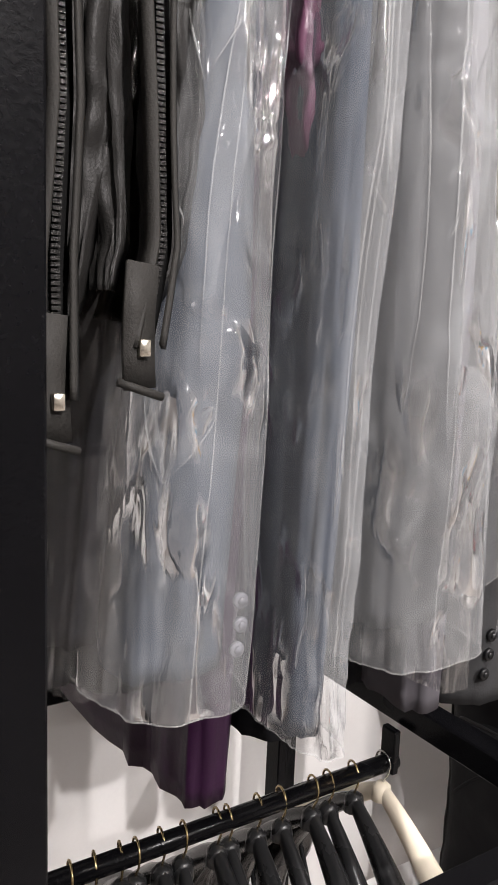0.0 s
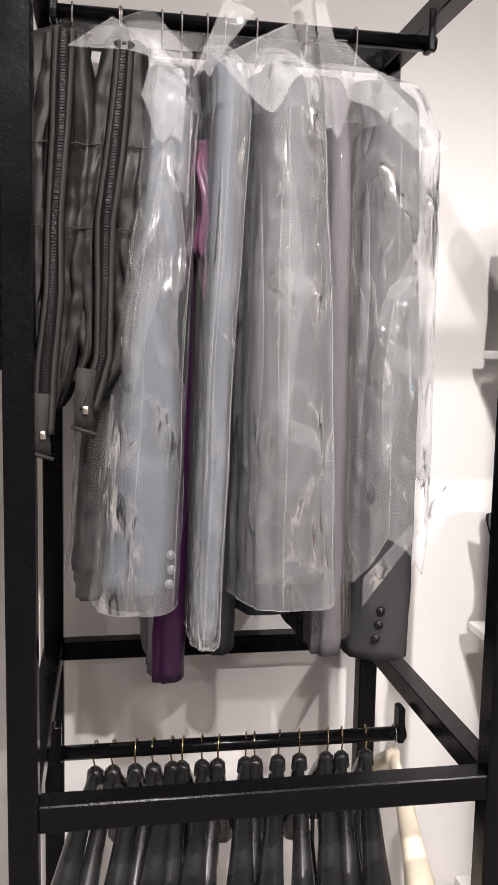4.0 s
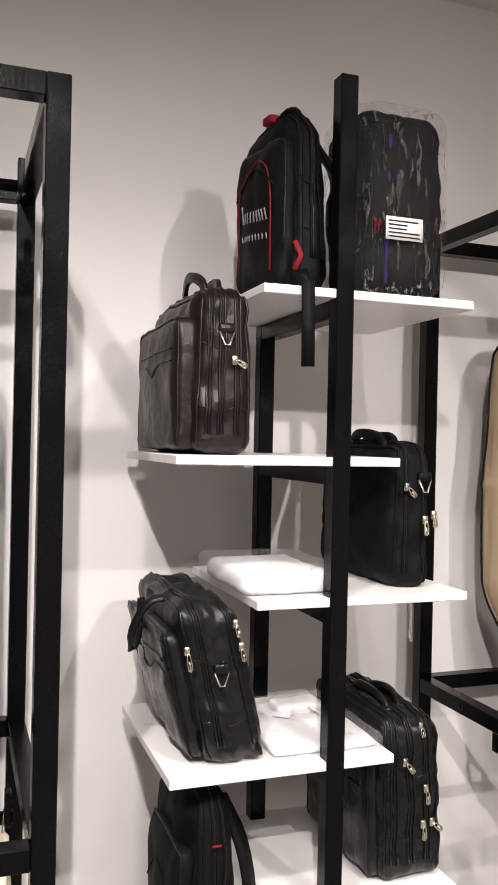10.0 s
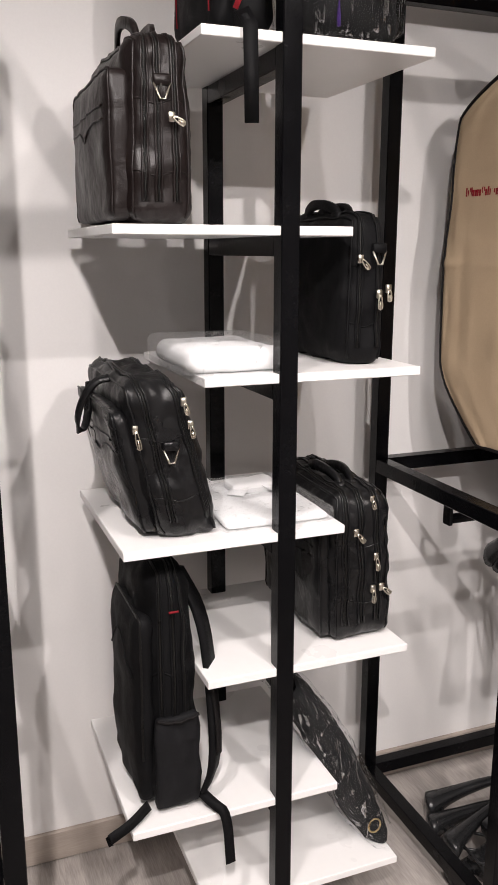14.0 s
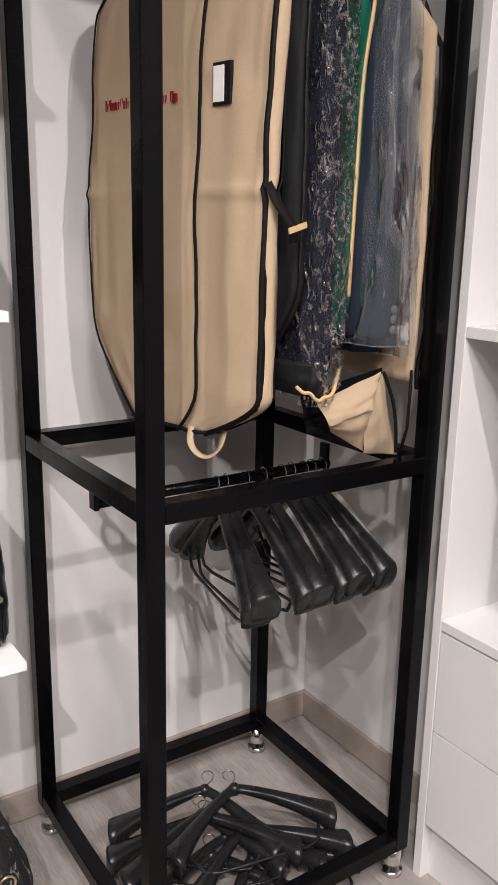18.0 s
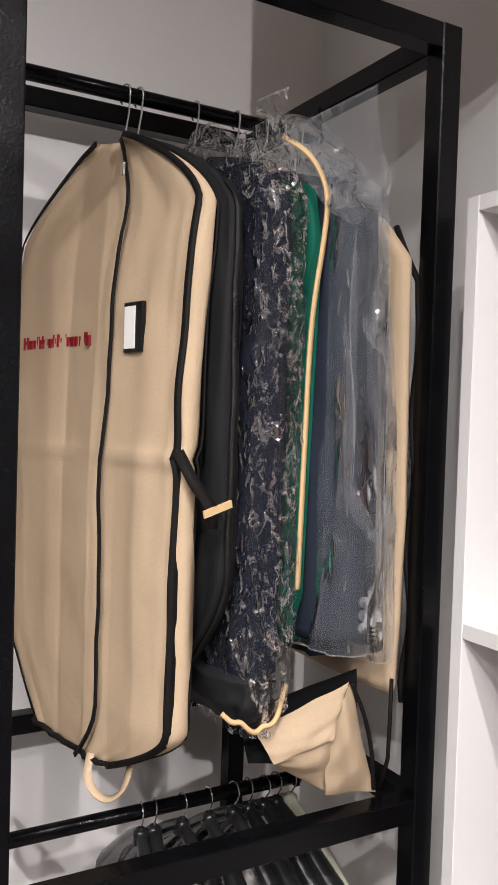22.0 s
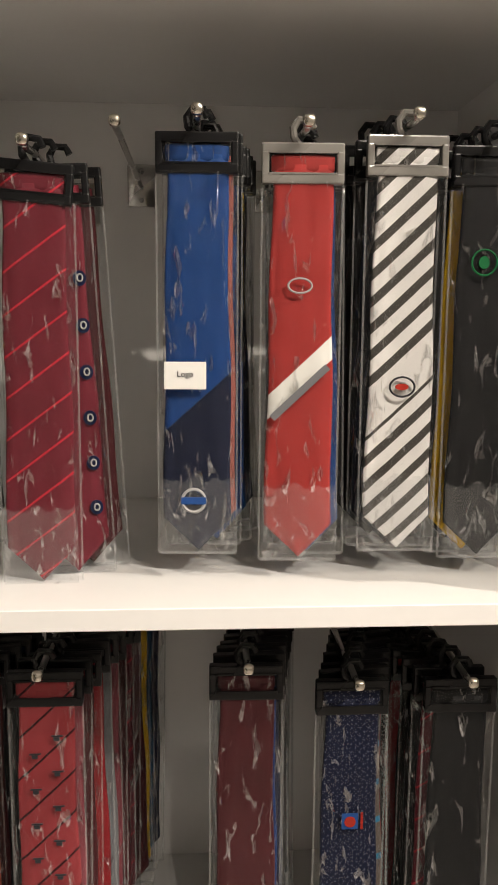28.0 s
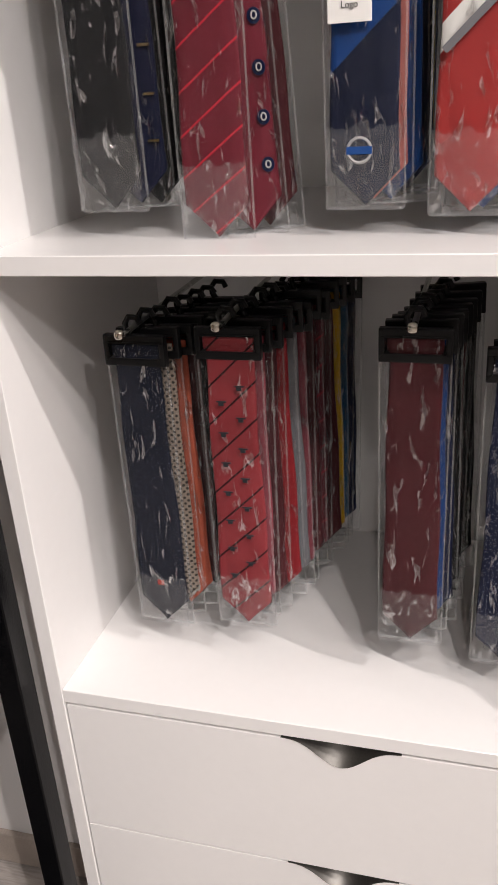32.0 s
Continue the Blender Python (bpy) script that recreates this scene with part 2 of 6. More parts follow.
# ---------------- black tube racks ----------------
def rack(x0, y0, label):
    """An open frame of square black tube: x0, y0 is the inner left and the front."""
    W, D, zt, zm, zb, p = 0.62, 0.637, 2.247, 1.062, 0.113, TUBE
    t = thing("clothes_rack", (x0, y0, 0), label, "clothes rack", "black tube racks")
    xs, ys = (-p, W), (0, D - p)
    for x in xs:
        for y in ys:
            part("post", box((x, y, zb - p), (x + p, y + p, zt), 0.002), M_BLACK, t)
            cx, cy = x + p / 2 + (0.006 if x < 0 else -0.006), y + p / 2 + (0.006 if y == 0 else -0.006)
            bm = bmesh.new()
            add_cylinder(bm, (cx, cy, 0.0), 0.026, 0.012)
            add_cylinder(bm, (cx, cy, 0.012), 0.0225, zb - p - 0.012)
            part("foot", bm, M_CHROME, t, "short chrome adjustable foot", True)
    for z in (zb, zm, zt):
        for y in ys:
            part("rail", box((0, y + 0.0005, z - p), (W, y + p - 0.0005, z - 0.0005), 0.002), M_BLACK, t)
        for x in xs:
            part("rail", box((x + 0.0005, p, z - p), (x + p - 0.0005, D - p, z - 0.0005), 0.002), M_BLACK, t)
    for z in (zm, zt):
        zr = z - 0.09
        part("hanging_rod", tube([(0.004, D * 0.5, zr), (W - 0.004, D * 0.5, zr)], 0.0125, 16), M_BLACK, t, "round black hanging rod", True)
        for x in (0.0, W - 0.02):
            part("rod_bracket", box((x, D * 0.5 - 0.014, zr - 0.014), (x + 0.012, D * 0.5 + 0.014, z - p), 0.002), M_BLACK, t)
    return t


R1 = (0.0, 0.0)
R2 = (1.727, 0.041)
rack(*R1, "black square-tube clothes rack holding suits and spare hangers")
rack(*R2, "black square-tube clothes rack in the corner holding garment bags")

# ---------------- the shelf ladder between the racks ----------------
SY, SD, PX = 0.188, 0.462, 1.203
LEFT_SHELF, RIGHT_SHELF, SHELF_T = (0.885, 1.356), (1.051, 1.523), 0.018
SHELF_Z = [1.994, 1.661, 1.382, 1.057, 0.756, 0.445, 0.202]
unit = thing("shelf_unit", (PX, SY, 0), "black tube ladder frame with staggered white laminate shelves", "shelf unit")
for y in (-0.003, SD - TUBE):
    part("post", box((0, y, 0.075), (TUBE, y + TUBE, 2.42 if y < 0 else 2.02), 0.002), M_BLACK, unit)
    bm = bmesh.new()
    add_cylinder(bm, (TUBE / 2, y + TUBE / 2, 0), 0.027, 0.012)
    add_cylinder(bm, (TUBE / 2, y + TUBE / 2, 0.012), 0.0235, 0.063)
    part("foot", bm, M_CHROME, unit, "short chrome adjustable foot", True)
for i, z in enumerate(SHELF_Z):
    a, b = (RIGHT_SHELF, LEFT_SHELF)[i % 2]
    part("rail", box((0.0005, TUBE - 0.003, z - SHELF_T - TUBE), (TUBE - 0.0005, SD - TUBE, z - SHELF_T), 0.002), M_BLACK, unit)
    part("shelf", box((a - PX, 0.002, z - SHELF_T), (b - PX, SD, z), 0.0015), M_SHELF, unit, "white laminate shelf board")

# ---------------- white cabinet ----------------
CX, CL, CR, CB = 2.402, 0.011, -0.856, 2.95
Z1, Z2, Z3, TC = 1.967, 1.338, 0.684, 0.024
cab = thing("display_cabinet", (CX, 0, 0), "tall glossy white laminate cabinet with open bays over drawers", "cabinet")
cd = CB - CX
M_LIP = material("brushed_steel_lip", (0.15, 0.145, 0.135), 0.5, 1.0, vary=0.15, grain=300, bump=0.05)
M_PULL_SHADE = material("pull_shade_colour", (0.05, 0.045, 0.04), 0.6)
for y0, y1 in ((CL, CL + 0.024), (CR - 0.024, CR)):
    part("side_panel", box((0, y0, 0.0), (cd, y1, Z1 + TC), 0.001), M_CAB, cab)
part("back_panel", box((cd - 0.006, CR, 0.0), (cd, CL, Z1 + TC)), M_CAB, cab)
for z in (Z2, Z3, Z1 + TC):
    part("shelf", box((0.001, CR, z - TC), (cd - 0.006, CL, z), 0.001), M_CAB, cab)


def drawer_front(z0, z1):
    """A drawer front whose upper edge dips into a wave-shaped finger pull."""
    bm = bmesh.new()
    n = 48
    y0, y1, yc = CL - 0.003, CR + 0.003, -0.413
    top = []
    for i in range(n + 1):
        y = y0 + (y1 - y0) * i / n
        q = (y - yc) / 0.085
        top.append((y, z1 - (0.040 * math.cos(q * math.pi / 2) ** 3 if abs(q) < 1 else 0.0)))
    rows = []
    for x in (0.002, 0.020):
        rows.append(([bm.verts.new((x, y, z0)) for y, _ in top], [bm.verts.new((x, y, z)) for y, z in top]))
    (fb, ft), (bb, bt) = rows
    for i in range(n):
        bm.faces.new((fb[i], ft[i], ft[i + 1], fb[i + 1]))
        bm.faces.new((bb[i], bb[i + 1], bt[i + 1], bt[i]))
        bm.faces.new((ft[i], bt[i], bt[i + 1], ft[i + 1]))
        bm.faces.new((fb[i], fb[i + 1], bb[i + 1], bb[i]))
    bm.faces.new((fb[0], bb[0], bt[0], ft[0]))
    bm.faces.new((fb[n], ft[n], bt[n], bb[n]))
    return bm


def pull_lip(z1):
    """The bent metal lip inside the finger pull."""
    def f(u, v):
        q = 2 * u - 1
        return (0.001 + 0.032 * v, -0.413 + 0.085 * q, z1 + 0.0012 - 0.040 * math.cos(q * math.pi / 2) ** 3 * (1 - 0.55 * v))
    return grid_mesh(f, 24, 4)


for z0, z1 in ((0.407, 0.655), (0.155, 0.403)):
    d = part("drawer", drawer_front(z0, z1), M_CAB, cab, "plain white drawer front with a scooped finger pull")
    # plate added behind the dip, the hollow's shade put into its dark colour
    part("pull_recess", box((0.034, -0.50, z1 - 0.06), (0.040, -0.326, z1 + 0.004)), M_PULL_SHADE, d, "dark plate painting the shade behind the finger pull")
    part("pull_lip", pull_lip(z1), M_LIP, d, "bent steel lip inside the finger pull", True)
part("drawer_box", box((0.05, CR + 0.01, 0.16), (cd - 0.02, CL - 0.01, 0.60)), M_CEIL, cab)
part("plinth", box((0.03, CR, 0.0), (0.05, CL, 0.15)), M_CAB, cab)

structure("wall_upper", box((NICHE_X + 0.003, CR - 0.022, Z1 + TC + 0.003), (RIGHT_X - 0.001, 0.034, CEILING)), M_WALL, "off-white painted wall panel above the cabinet", "wall")
# wall with caps, flush with the cabinet
structure("wall_caps", box((CX + 0.002, FRONT_Y, 0.0), (RIGHT_X, CR - 0.025, CEILING)), M_WALL, "off-white painted wall panel hung with caps", "wall")

# ---------------- more materials ----------------
def film_material(name, milk, tint=(0.9, 0.92, 0.95), crinkle=22.0, strength=0.5, gloss=0.5, rough=0.12, tall=0.3, limit=0.35, sparse=(0.5, 5.0, 0.15), deep=0.035):
    """Thin plastic film: mostly clear, part milky, with glossy folds."""
    m = bpy.data.materials.new(name)
    m.use_nodes = True
    nt = m.node_tree
    L = nt.links.new
    nt.nodes.remove(nt.nodes["Principled BSDF"])
    out = nt.nodes["Material Output"]
    tc = nt.nodes.new("ShaderNodeTexCoord")
    mp = nt.nodes.new("ShaderNodeMapping")
    mp.inputs["Scale"].default_value = (1, 1, tall)
    mp.inputs["Rotation"].default_value = (0.12, 0.10, 0)
    L(tc.outputs["Object"], mp.inputs[0])
    info = nt.nodes.new("ShaderNodeObjectInfo")
    shift = nt.nodes.new("ShaderNodeVectorMath")
    shift.operation = "SCALE"
    shift.inputs[0].default_value = (3.1, 4.7, 5.3)
    L(info.outputs["Random"], shift.inputs["Scale"])
    L(shift.outputs[0], mp.inputs["Location"])

    def noise_node(scale, detail, dist):
        n = nt.nodes.new("ShaderNodeTexNoise")
        n.inputs["Scale"].default_value, n.inputs["Detail"].default_value, n.inputs["Distortion"].default_value = scale, detail, dist
        L(mp.outputs[0], n.inputs["Vector"])
        return n.outputs[0]

    def calc(op, a, c, clamp=False):
        n = nt.nodes.new("ShaderNodeMath")
        n.operation, n.use_clamp = op, clamp
        for i, q in enumerate((a, c)):
            if isinstance(q, (int, float)):
                n.inputs[i].default_value = q
            else:
                L(q, n.inputs[i])
        return n.outputs[0]
    soft = noise_node(crinkle, 2, 0.8)
    ridge = calc("ABSOLUTE", calc("SUBTRACT", noise_node(crinkle * 1.0, 1, 0.3), 0.5), 0)
    facet = nt.nodes.new("ShaderNodeTexVoronoi")
    facet.feature, facet.inputs["Scale"].default_value = "F1", crinkle * 0.9
    L(mp.outputs[0], facet.inputs["Vector"])
    height = calc("ADD", calc("ADD", soft, calc("MULTIPLY", ridge, 2.2)), calc("MULTIPLY", facet.outputs["Distance"], 0.5))
    bp = nt.nodes.new("ShaderNodeBump")
    bp.inputs["Strength"].default_value, bp.inputs["Distance"].default_value = strength, deep
    L(height, bp.inputs["Height"])
    clear = nt.nodes.new("ShaderNodeBsdfTransparent")
    clear.inputs[0].default_value = (0.97, 0.975, 0.98, 1)
    haze = nt.nodes.new("ShaderNodeBsdfDiffuse")
    haze.inputs[0].default_value = (*tint, 1)
    thru = nt.nodes.new("ShaderNodeBsdfTranslucent")
    thru.inputs[0].default_value = (*tint, 1)
    two = nt.nodes.new("ShaderNodeMixShader")
    two.inputs[0].default_value = 0.35
    L(haze.outputs[0], two.inputs[1]), L(thru.outputs[0], two.inputs[2])
    amount = nt.nodes.new("ShaderNodeMapRange")
    amount.inputs["From Min"].default_value, amount.inputs["From Max"].default_value = 0.0, 0.055
    amount.inputs["To Min"].default_value, amount.inputs["To Max"].default_value = milk * 1.25, milk * 0.95
    L(ridge, amount.inputs["Value"])
    base = nt.nodes.new("ShaderNodeMixShader")
    L(amount.outputs[0], base.inputs[0]), L(clear.outputs[0], base.inputs[1]), L(two.outputs[0], base.inputs[2])
    shine = nt.nodes.new("ShaderNodeBsdfGlossy")
    shine.inputs["Roughness"].default_value = rough
    L(bp.outputs[0], shine.inputs["Normal"])
    fr = nt.nodes.new("ShaderNodeFresnel")
    fr.inputs["IOR"].default_value = 1.5
    L(bp.outputs[0], fr.inputs["Normal"])
    share = calc("MINIMUM", calc("MULTIPLY", fr.outputs[0], 2 * gloss), limit)
    patch = calc("ADD", calc("MULTIPLY", calc("SUBTRACT", soft, sparse[0]), sparse[1], True), sparse[2], True)
    share = calc("MULTIPLY", share, patch)
    final = nt.nodes.new("ShaderNodeMixShader")
    L(share, final.inputs[0]), L(base.outputs[0], final.inputs[1]), L(shine.outputs[0], final.inputs[2])
    L(final.outputs[0], out.inputs["Surface"])
    return m


M_MILKY = film_material("milky_garment_film", 0.145, (0.80, 0.815, 0.83), 22, 1.0, 2.4, 0.06, 0.45, 0.75, (0.53, 10.0, 0.03), 0.019)
# milkier: the doubled layer, and bright light at the top put into its colour
M_DOUBLE = film_material("folded_toplit_garment_film", 0.155, (0.80, 0.805, 0.81), 16, 0.7, 2.0, 0.07, 0.5, 0.6, (0.60, 12.0, 0.02), 0.012)
M_CREASE = film_material("crease_of_garment_film", 0.075, (0.82, 0.83, 0.84), 24, 0.5, 2.4, 0.06, 0.3, 0.7, (0.54, 10.0, 0.03), 0.010)
M_CLEAR = film_material("clear_crinkled_film", 0.006, (0.85, 0.87, 0.9), 80, 0.55, 3.6, 0.07, 0.6, 0.8, (0.485, 8.0, 0.08), 0.017)
M_WRAP = film_material("loose_wrapping_film", 0.014, (0.72, 0.70, 0.69), 75, 1.0, 3.0, 0.06, 0.22, 0.55, (0.575, 16.0, 0.03), 0.014)
M_THIN = film_material("thin_smooth_film", 0.05, (0.70, 0.66, 0.63), 16, 0.7, 1.2, 0.13, 0.4, 0.35, (0.53, 8.0, 0.05), 0.014)
M_PACK = film_material("clear_sleeve_film", 0.012, (0.9, 0.9, 0.88), 85, 0.9, 3.0, 0.05, 0.30, 0.32, (0.60, 22.0, 0.03), 0.012)
M_WELD = film_material("welded_sleeve_edge", 0.11, (0.9, 0.9, 0.88), 30, 0.3, 0.5, 0.1, 0.5, 0.15)
M_FOOT = film_material("slack_sleeve_film", 0.085, (0.85, 0.85, 0.84), 80, 0.8, 2.6, 0.06, 0.6, 0.4, (0.60, 20.0, 0.03), 0.012)
M_HAZY = film_material("soft_dust_film", 0.075, (0.74, 0.79, 0.85), 17, 1.0, 2.4, 0.06, 0.38, 0.75, (0.50, 9.0, 0.05), 0.014)

M_SUIT_BLUE = material("slate_suiting", (0.042, 0.050, 0.066), 0.85, vary=0.05, scale=4, grain=45, bump=0.0)
M_SUIT_GREY = material("grey_suiting_dark", (0.040, 0.040, 0.042), 0.85, vary=0.05, scale=5, grain=45, bump=0.0)
M_CHARCOAL = material("charcoal_suiting", (0.030, 0.030, 0.031), 0.85, vary=0.12, scale=7, grain=420, bump=0.15)
M_SUIT_CHECK = material("checked_suiting", (0.075, 0.070, 0.078), 0.85, vary=0.05, scale=5, grain=45, bump=0.0)
M_SUIT_BLACK = material("black_suiting", (0.010, 0.010, 0.012), 0.8, vary=0.05, grain=45, bump=0.0)
M_NAVY = material("navy_suiting", (0.007, 0.009, 0.018), 0.8, vary=0.05, grain=45, bump=0.0)
M_BLUE = material("denim_blue_suiting", (0.017, 0.022, 0.034), 0.8, vary=0.05, grain=45, bump=0.0)
M_PURPLE = material("dark_purple_satin", (0.016, 0.003, 0.017), 0.4, vary=0.25, scale=9, grain=400, bump=0.1)
M_PINK = material("mauve_satin", (0.085, 0.034, 0.062), 0.4, vary=0.25, scale=14, grain=300, bump=0.15)
M_JACKET = material("charcoal_twill", (0.012, 0.0115, 0.011), 0.45, vary=0.25, scale=9, grain=520, bump=0.3, crease=16, spec=0.14)
M_JACKET_DARK = material("black_twill_lining", (0.004, 0.004, 0.004), 0.7, vary=0.2, grain=400, bump=0.2)
M_JACKET_EDGE = material("grey_twill_edge", (0.022, 0.021, 0.0195), 0.6, vary=0.25, scale=12, grain=520, bump=0.3)
M_ZIP = material("dark_zip_teeth", (0.014, 0.0135, 0.013), 0.35, 0.5, vary=0.3, grain=900, bump=0.5)
M_PIPING = material("black_binding_tape", (0.009, 0.008, 0.008), 0.6, vary=0.2, grain=500, bump=0.2)
M_BINDING = material("beige_binding_tape", (0.60, 0.42, 0.22), 0.75, vary=0.08, grain=500, bump=0.2)
M_GREEN = material("green_nonwoven", (0.008, 0.10, 0.065), 0.7, vary=0.12, grain=300, bump=0.15)
M_BAGBLACK = material("black_nonwoven", (0.012, 0.0125, 0.0135), 0.6, vary=0.15, scale=7, grain=320, bump=0.2)
M_BROWN = material("dark_brown_leather", (0.0085, 0.0055, 0.0052), 0.42, vary=0.3, scale=9, grain=300, bump=0.2, rough_vary=0.1, crease=24)
M_NYLON = material("black_nylon", (0.005, 0.005, 0.0055), 0.6, vary=0.2, scale=9, grain=700, bump=0.35, crease=14)
M_MESH = material("black_pocket_mesh", (0.010, 0.010, 0.011), 0.55, vary=0.5, scale=60, grain=900, bump=0.6)
M_METAL = material("nickel_hardware", (0.62, 0.58, 0.50), 0.25, 1.0, vary=0.1, bump=0.02)
M_BRASS = material("brass_wire", (0.55, 0.42, 0.22), 0.28, 1.0, vary=0.1, bump=0.0)
M_STEEL = material("steel_wire", (0.55, 0.54, 0.52), 0.25, 1.0, vary=0.1, bump=0.0)
M_CREAM = material("cream_plastic", (0.80, 0.72, 0.58), 0.35, vary=0.05, bump=0.02)
M_OLIVE = material("clear_olive_plastic", (0.42, 0.42, 0.33), 0.25, vary=0.05, bump=0.02)
M_WHITE = material("white_cotton", (0.80, 0.80, 0.80), 0.85, vary=0.04, scale=12, grain=500, bump=0.12)
M_CARD = material("white_card", (0.82, 0.81, 0.78), 0.6, vary=0.03, bump=0.01)
M_INK = material("dark_ink", (0.03, 0.03, 0.035), 0.6, vary=0.1, bump=0.0)
M_RED = material("red_print", (0.22, 0.015, 0.022), 0.6, vary=0.08, bump=0.0)
M_SILVER = material("silver_thread", (0.36, 0.36, 0.36), 0.6, 0.0, vary=0.1, bump=0.1)
M_SWITCH = material("ivory_switch_plastic", (0.75, 0.73, 0.68), 0.4, vary=0.02, bump=0.0)
M_BUTTON = material("grey_horn_button", (0.12, 0.12, 0.135), 0.35, vary=0.25, scale=60, bump=0.05)
M_ORANGE = material("orange_card", (0.75, 0.33, 0.02), 0.5, vary=0.05, bump=0.02)

# ---------------- soft goods: shared shapes ----------------
def lerp_profile(rows, z):
    """Linear values between rows of (z, a, b, ...), z falling."""
    if z >= rows[0][0]:
        return rows[0][1:]
    for r, s in zip(rows, rows[1:]):
        if z >= s[0]:
            k = (r[0] - z) / (r[0] - s[0])
            return tuple(p + (q - p) * k for p, q in zip(r[1:], s[1:]))
    return rows[-1][1:]


def hung(rows, nu=40, nv=60, power=0.6, folds=0.006, freq=9.0, seed=0.0, hem=0.0, hem_folds=0.0, cap=True):
    """A hanging closed shape. rows: z, centre x, centre y, half x, half y, from the top down."""
    z0, z1 = rows[0][0], rows[-1][0]

    def f(u, v):
        z = z0 + (z1 - z0) * v
        cx, cy, rx, ry = lerp_profile(rows, z)
        a = 2 * math.pi * u
        c, s = math.cos(a), math.sin(a)
        px = math.copysign(abs(c) ** power, c)
        py = math.copysign(abs(s) ** power, s)
        grow = 0.25 + 0.75 * v
        d = folds * grow * (wob(px * 1.3, py * 4, z * 0.7, freq * 0.4, seed) + 0.6 * wob(px, py * 7, z * 1.6, freq * 0.8, seed + 2))
        zz = z + (hem * v ** 6 * py if hem else 0.0)
        return (cx + px * rx + d * (1.0 if abs(py) < 0.98 else 0.5), cy + py * ry + d * 0.8, zz)
    bm = grid_mesh(f, nu, nv, True)
    if cap:
        bm.verts.ensure_lookup_table()
        bm.faces.new([bm.verts[i] for i in range(nu)][::-1])
        bm.faces.new([bm.verts[(nv - 1) * nu + i] for i in range(nu)])
    return bm


def crumple(bm, amount, freq, seed=0.0, ridge=True):
    for v in bm.verts:
        n = wob(v.co.x, v.co.y, v.co.z * 0.6, freq, seed)
        if ridge:
            n = 0.35 - abs(n) * 2
        m = wob(v.co.x, v.co.y, v.co.z, freq * 2.7, seed + 4)
        v.co.x += amount * n
        v.co.y += amount * (n * 0.6 + m * 0.5)
    return bm


def button(at, r, mat, parent, ring=True):
    """A four-hole button facing the shop, -y."""
    x, y, z = at
    bm = bmesh.new()
    add_tube(bm, [(x, y + 0.003, z), (x, y, z), (x, y - 0.001, z)], r, 14, radii=[r, r, r * 0.85])
    add_tube(bm, [(x, y - 0.001, z), (x, y - 0.0022, z)], r, 14, radii=[r * 0.55, r * 0.5])
    return part("button", bm, mat, parent, "", True)


def wire_hook(parent, top, neck, r=0.0016, mat=None, rod=0.0155, turn=1):
    """A wire hook over the rod, whose centre is top; the neck is below."""
    x, y, z = top
    pts = []
    for k in range(11):
        a = math.radians(-60 + 240 * k / 10) if turn > 0 else math.radians(240 - 240 * k / 10)
        pts.append((x, y + turn * 0 + rod * math.cos(a), z + rod * math.sin(a)))
    last = pts[-1]
    pts += [(x, (last[1] + neck[1]) / 2 - 0.004, (last[2] * 0.6 + neck[2] * 0.4)), (neck[0], neck[1], neck[2] + 0.012), neck]
    return part("hook", tube(pts, r, 6), mat or M_BRASS, parent, "bent wire hook", True)


def rel(parent, bm):
    """Moves a mesh given in the world's metres into its parent's frame."""
    bmesh.ops.translate(bm, verts=bm.verts, vec=-parent.location)
    return bm


def wpart(name, bm, mat, parent, label="", smooth=True):
    root = parent if parent.parent is None else parent.parent
    return part(name, rel(root, bm), mat, parent, label, smooth)


def ribbon(pts, width, normal, thick=0.0015):
    """A flat tape along points, lying across the normal."""
    bm = bmesh.new()
    n = Vector(normal).normalized()
    pts = [Vector(p) for p in pts]
    rows = []
    for i, p in enumerate(pts):
        d = (pts[min(i + 1, len(pts) - 1)] - pts[max(i - 1, 0)]).normalized()
        s = d.cross(n).normalized() * width / 2
        rows.append([bm.verts.new(p + q) for q in (-s, s, s + n * thick, -s + n * thick)])
    for a, b in zip(rows, rows[1:]):
        for k in range(4):
            bm.faces.new((a[k], a[(k + 1) % 4], b[(k + 1) % 4], b[k]))
    bm.faces.new(rows[0][::-1])
    bm.faces.new(rows[-1])
    return bm


def eased(pts, times=2):
    """Cuts the corners of a line of points."""
    for _ in range(times):
        out = [pts[0]]
        for p, q in zip(pts, pts[1:]):
            out += [tuple(a * 0.75 + b * 0.25 for a, b in zip(p, q)), tuple(a * 0.25 + b * 0.75 for a, b in zip(p, q))]
        pts = out + [pts[-1]]
    return pts


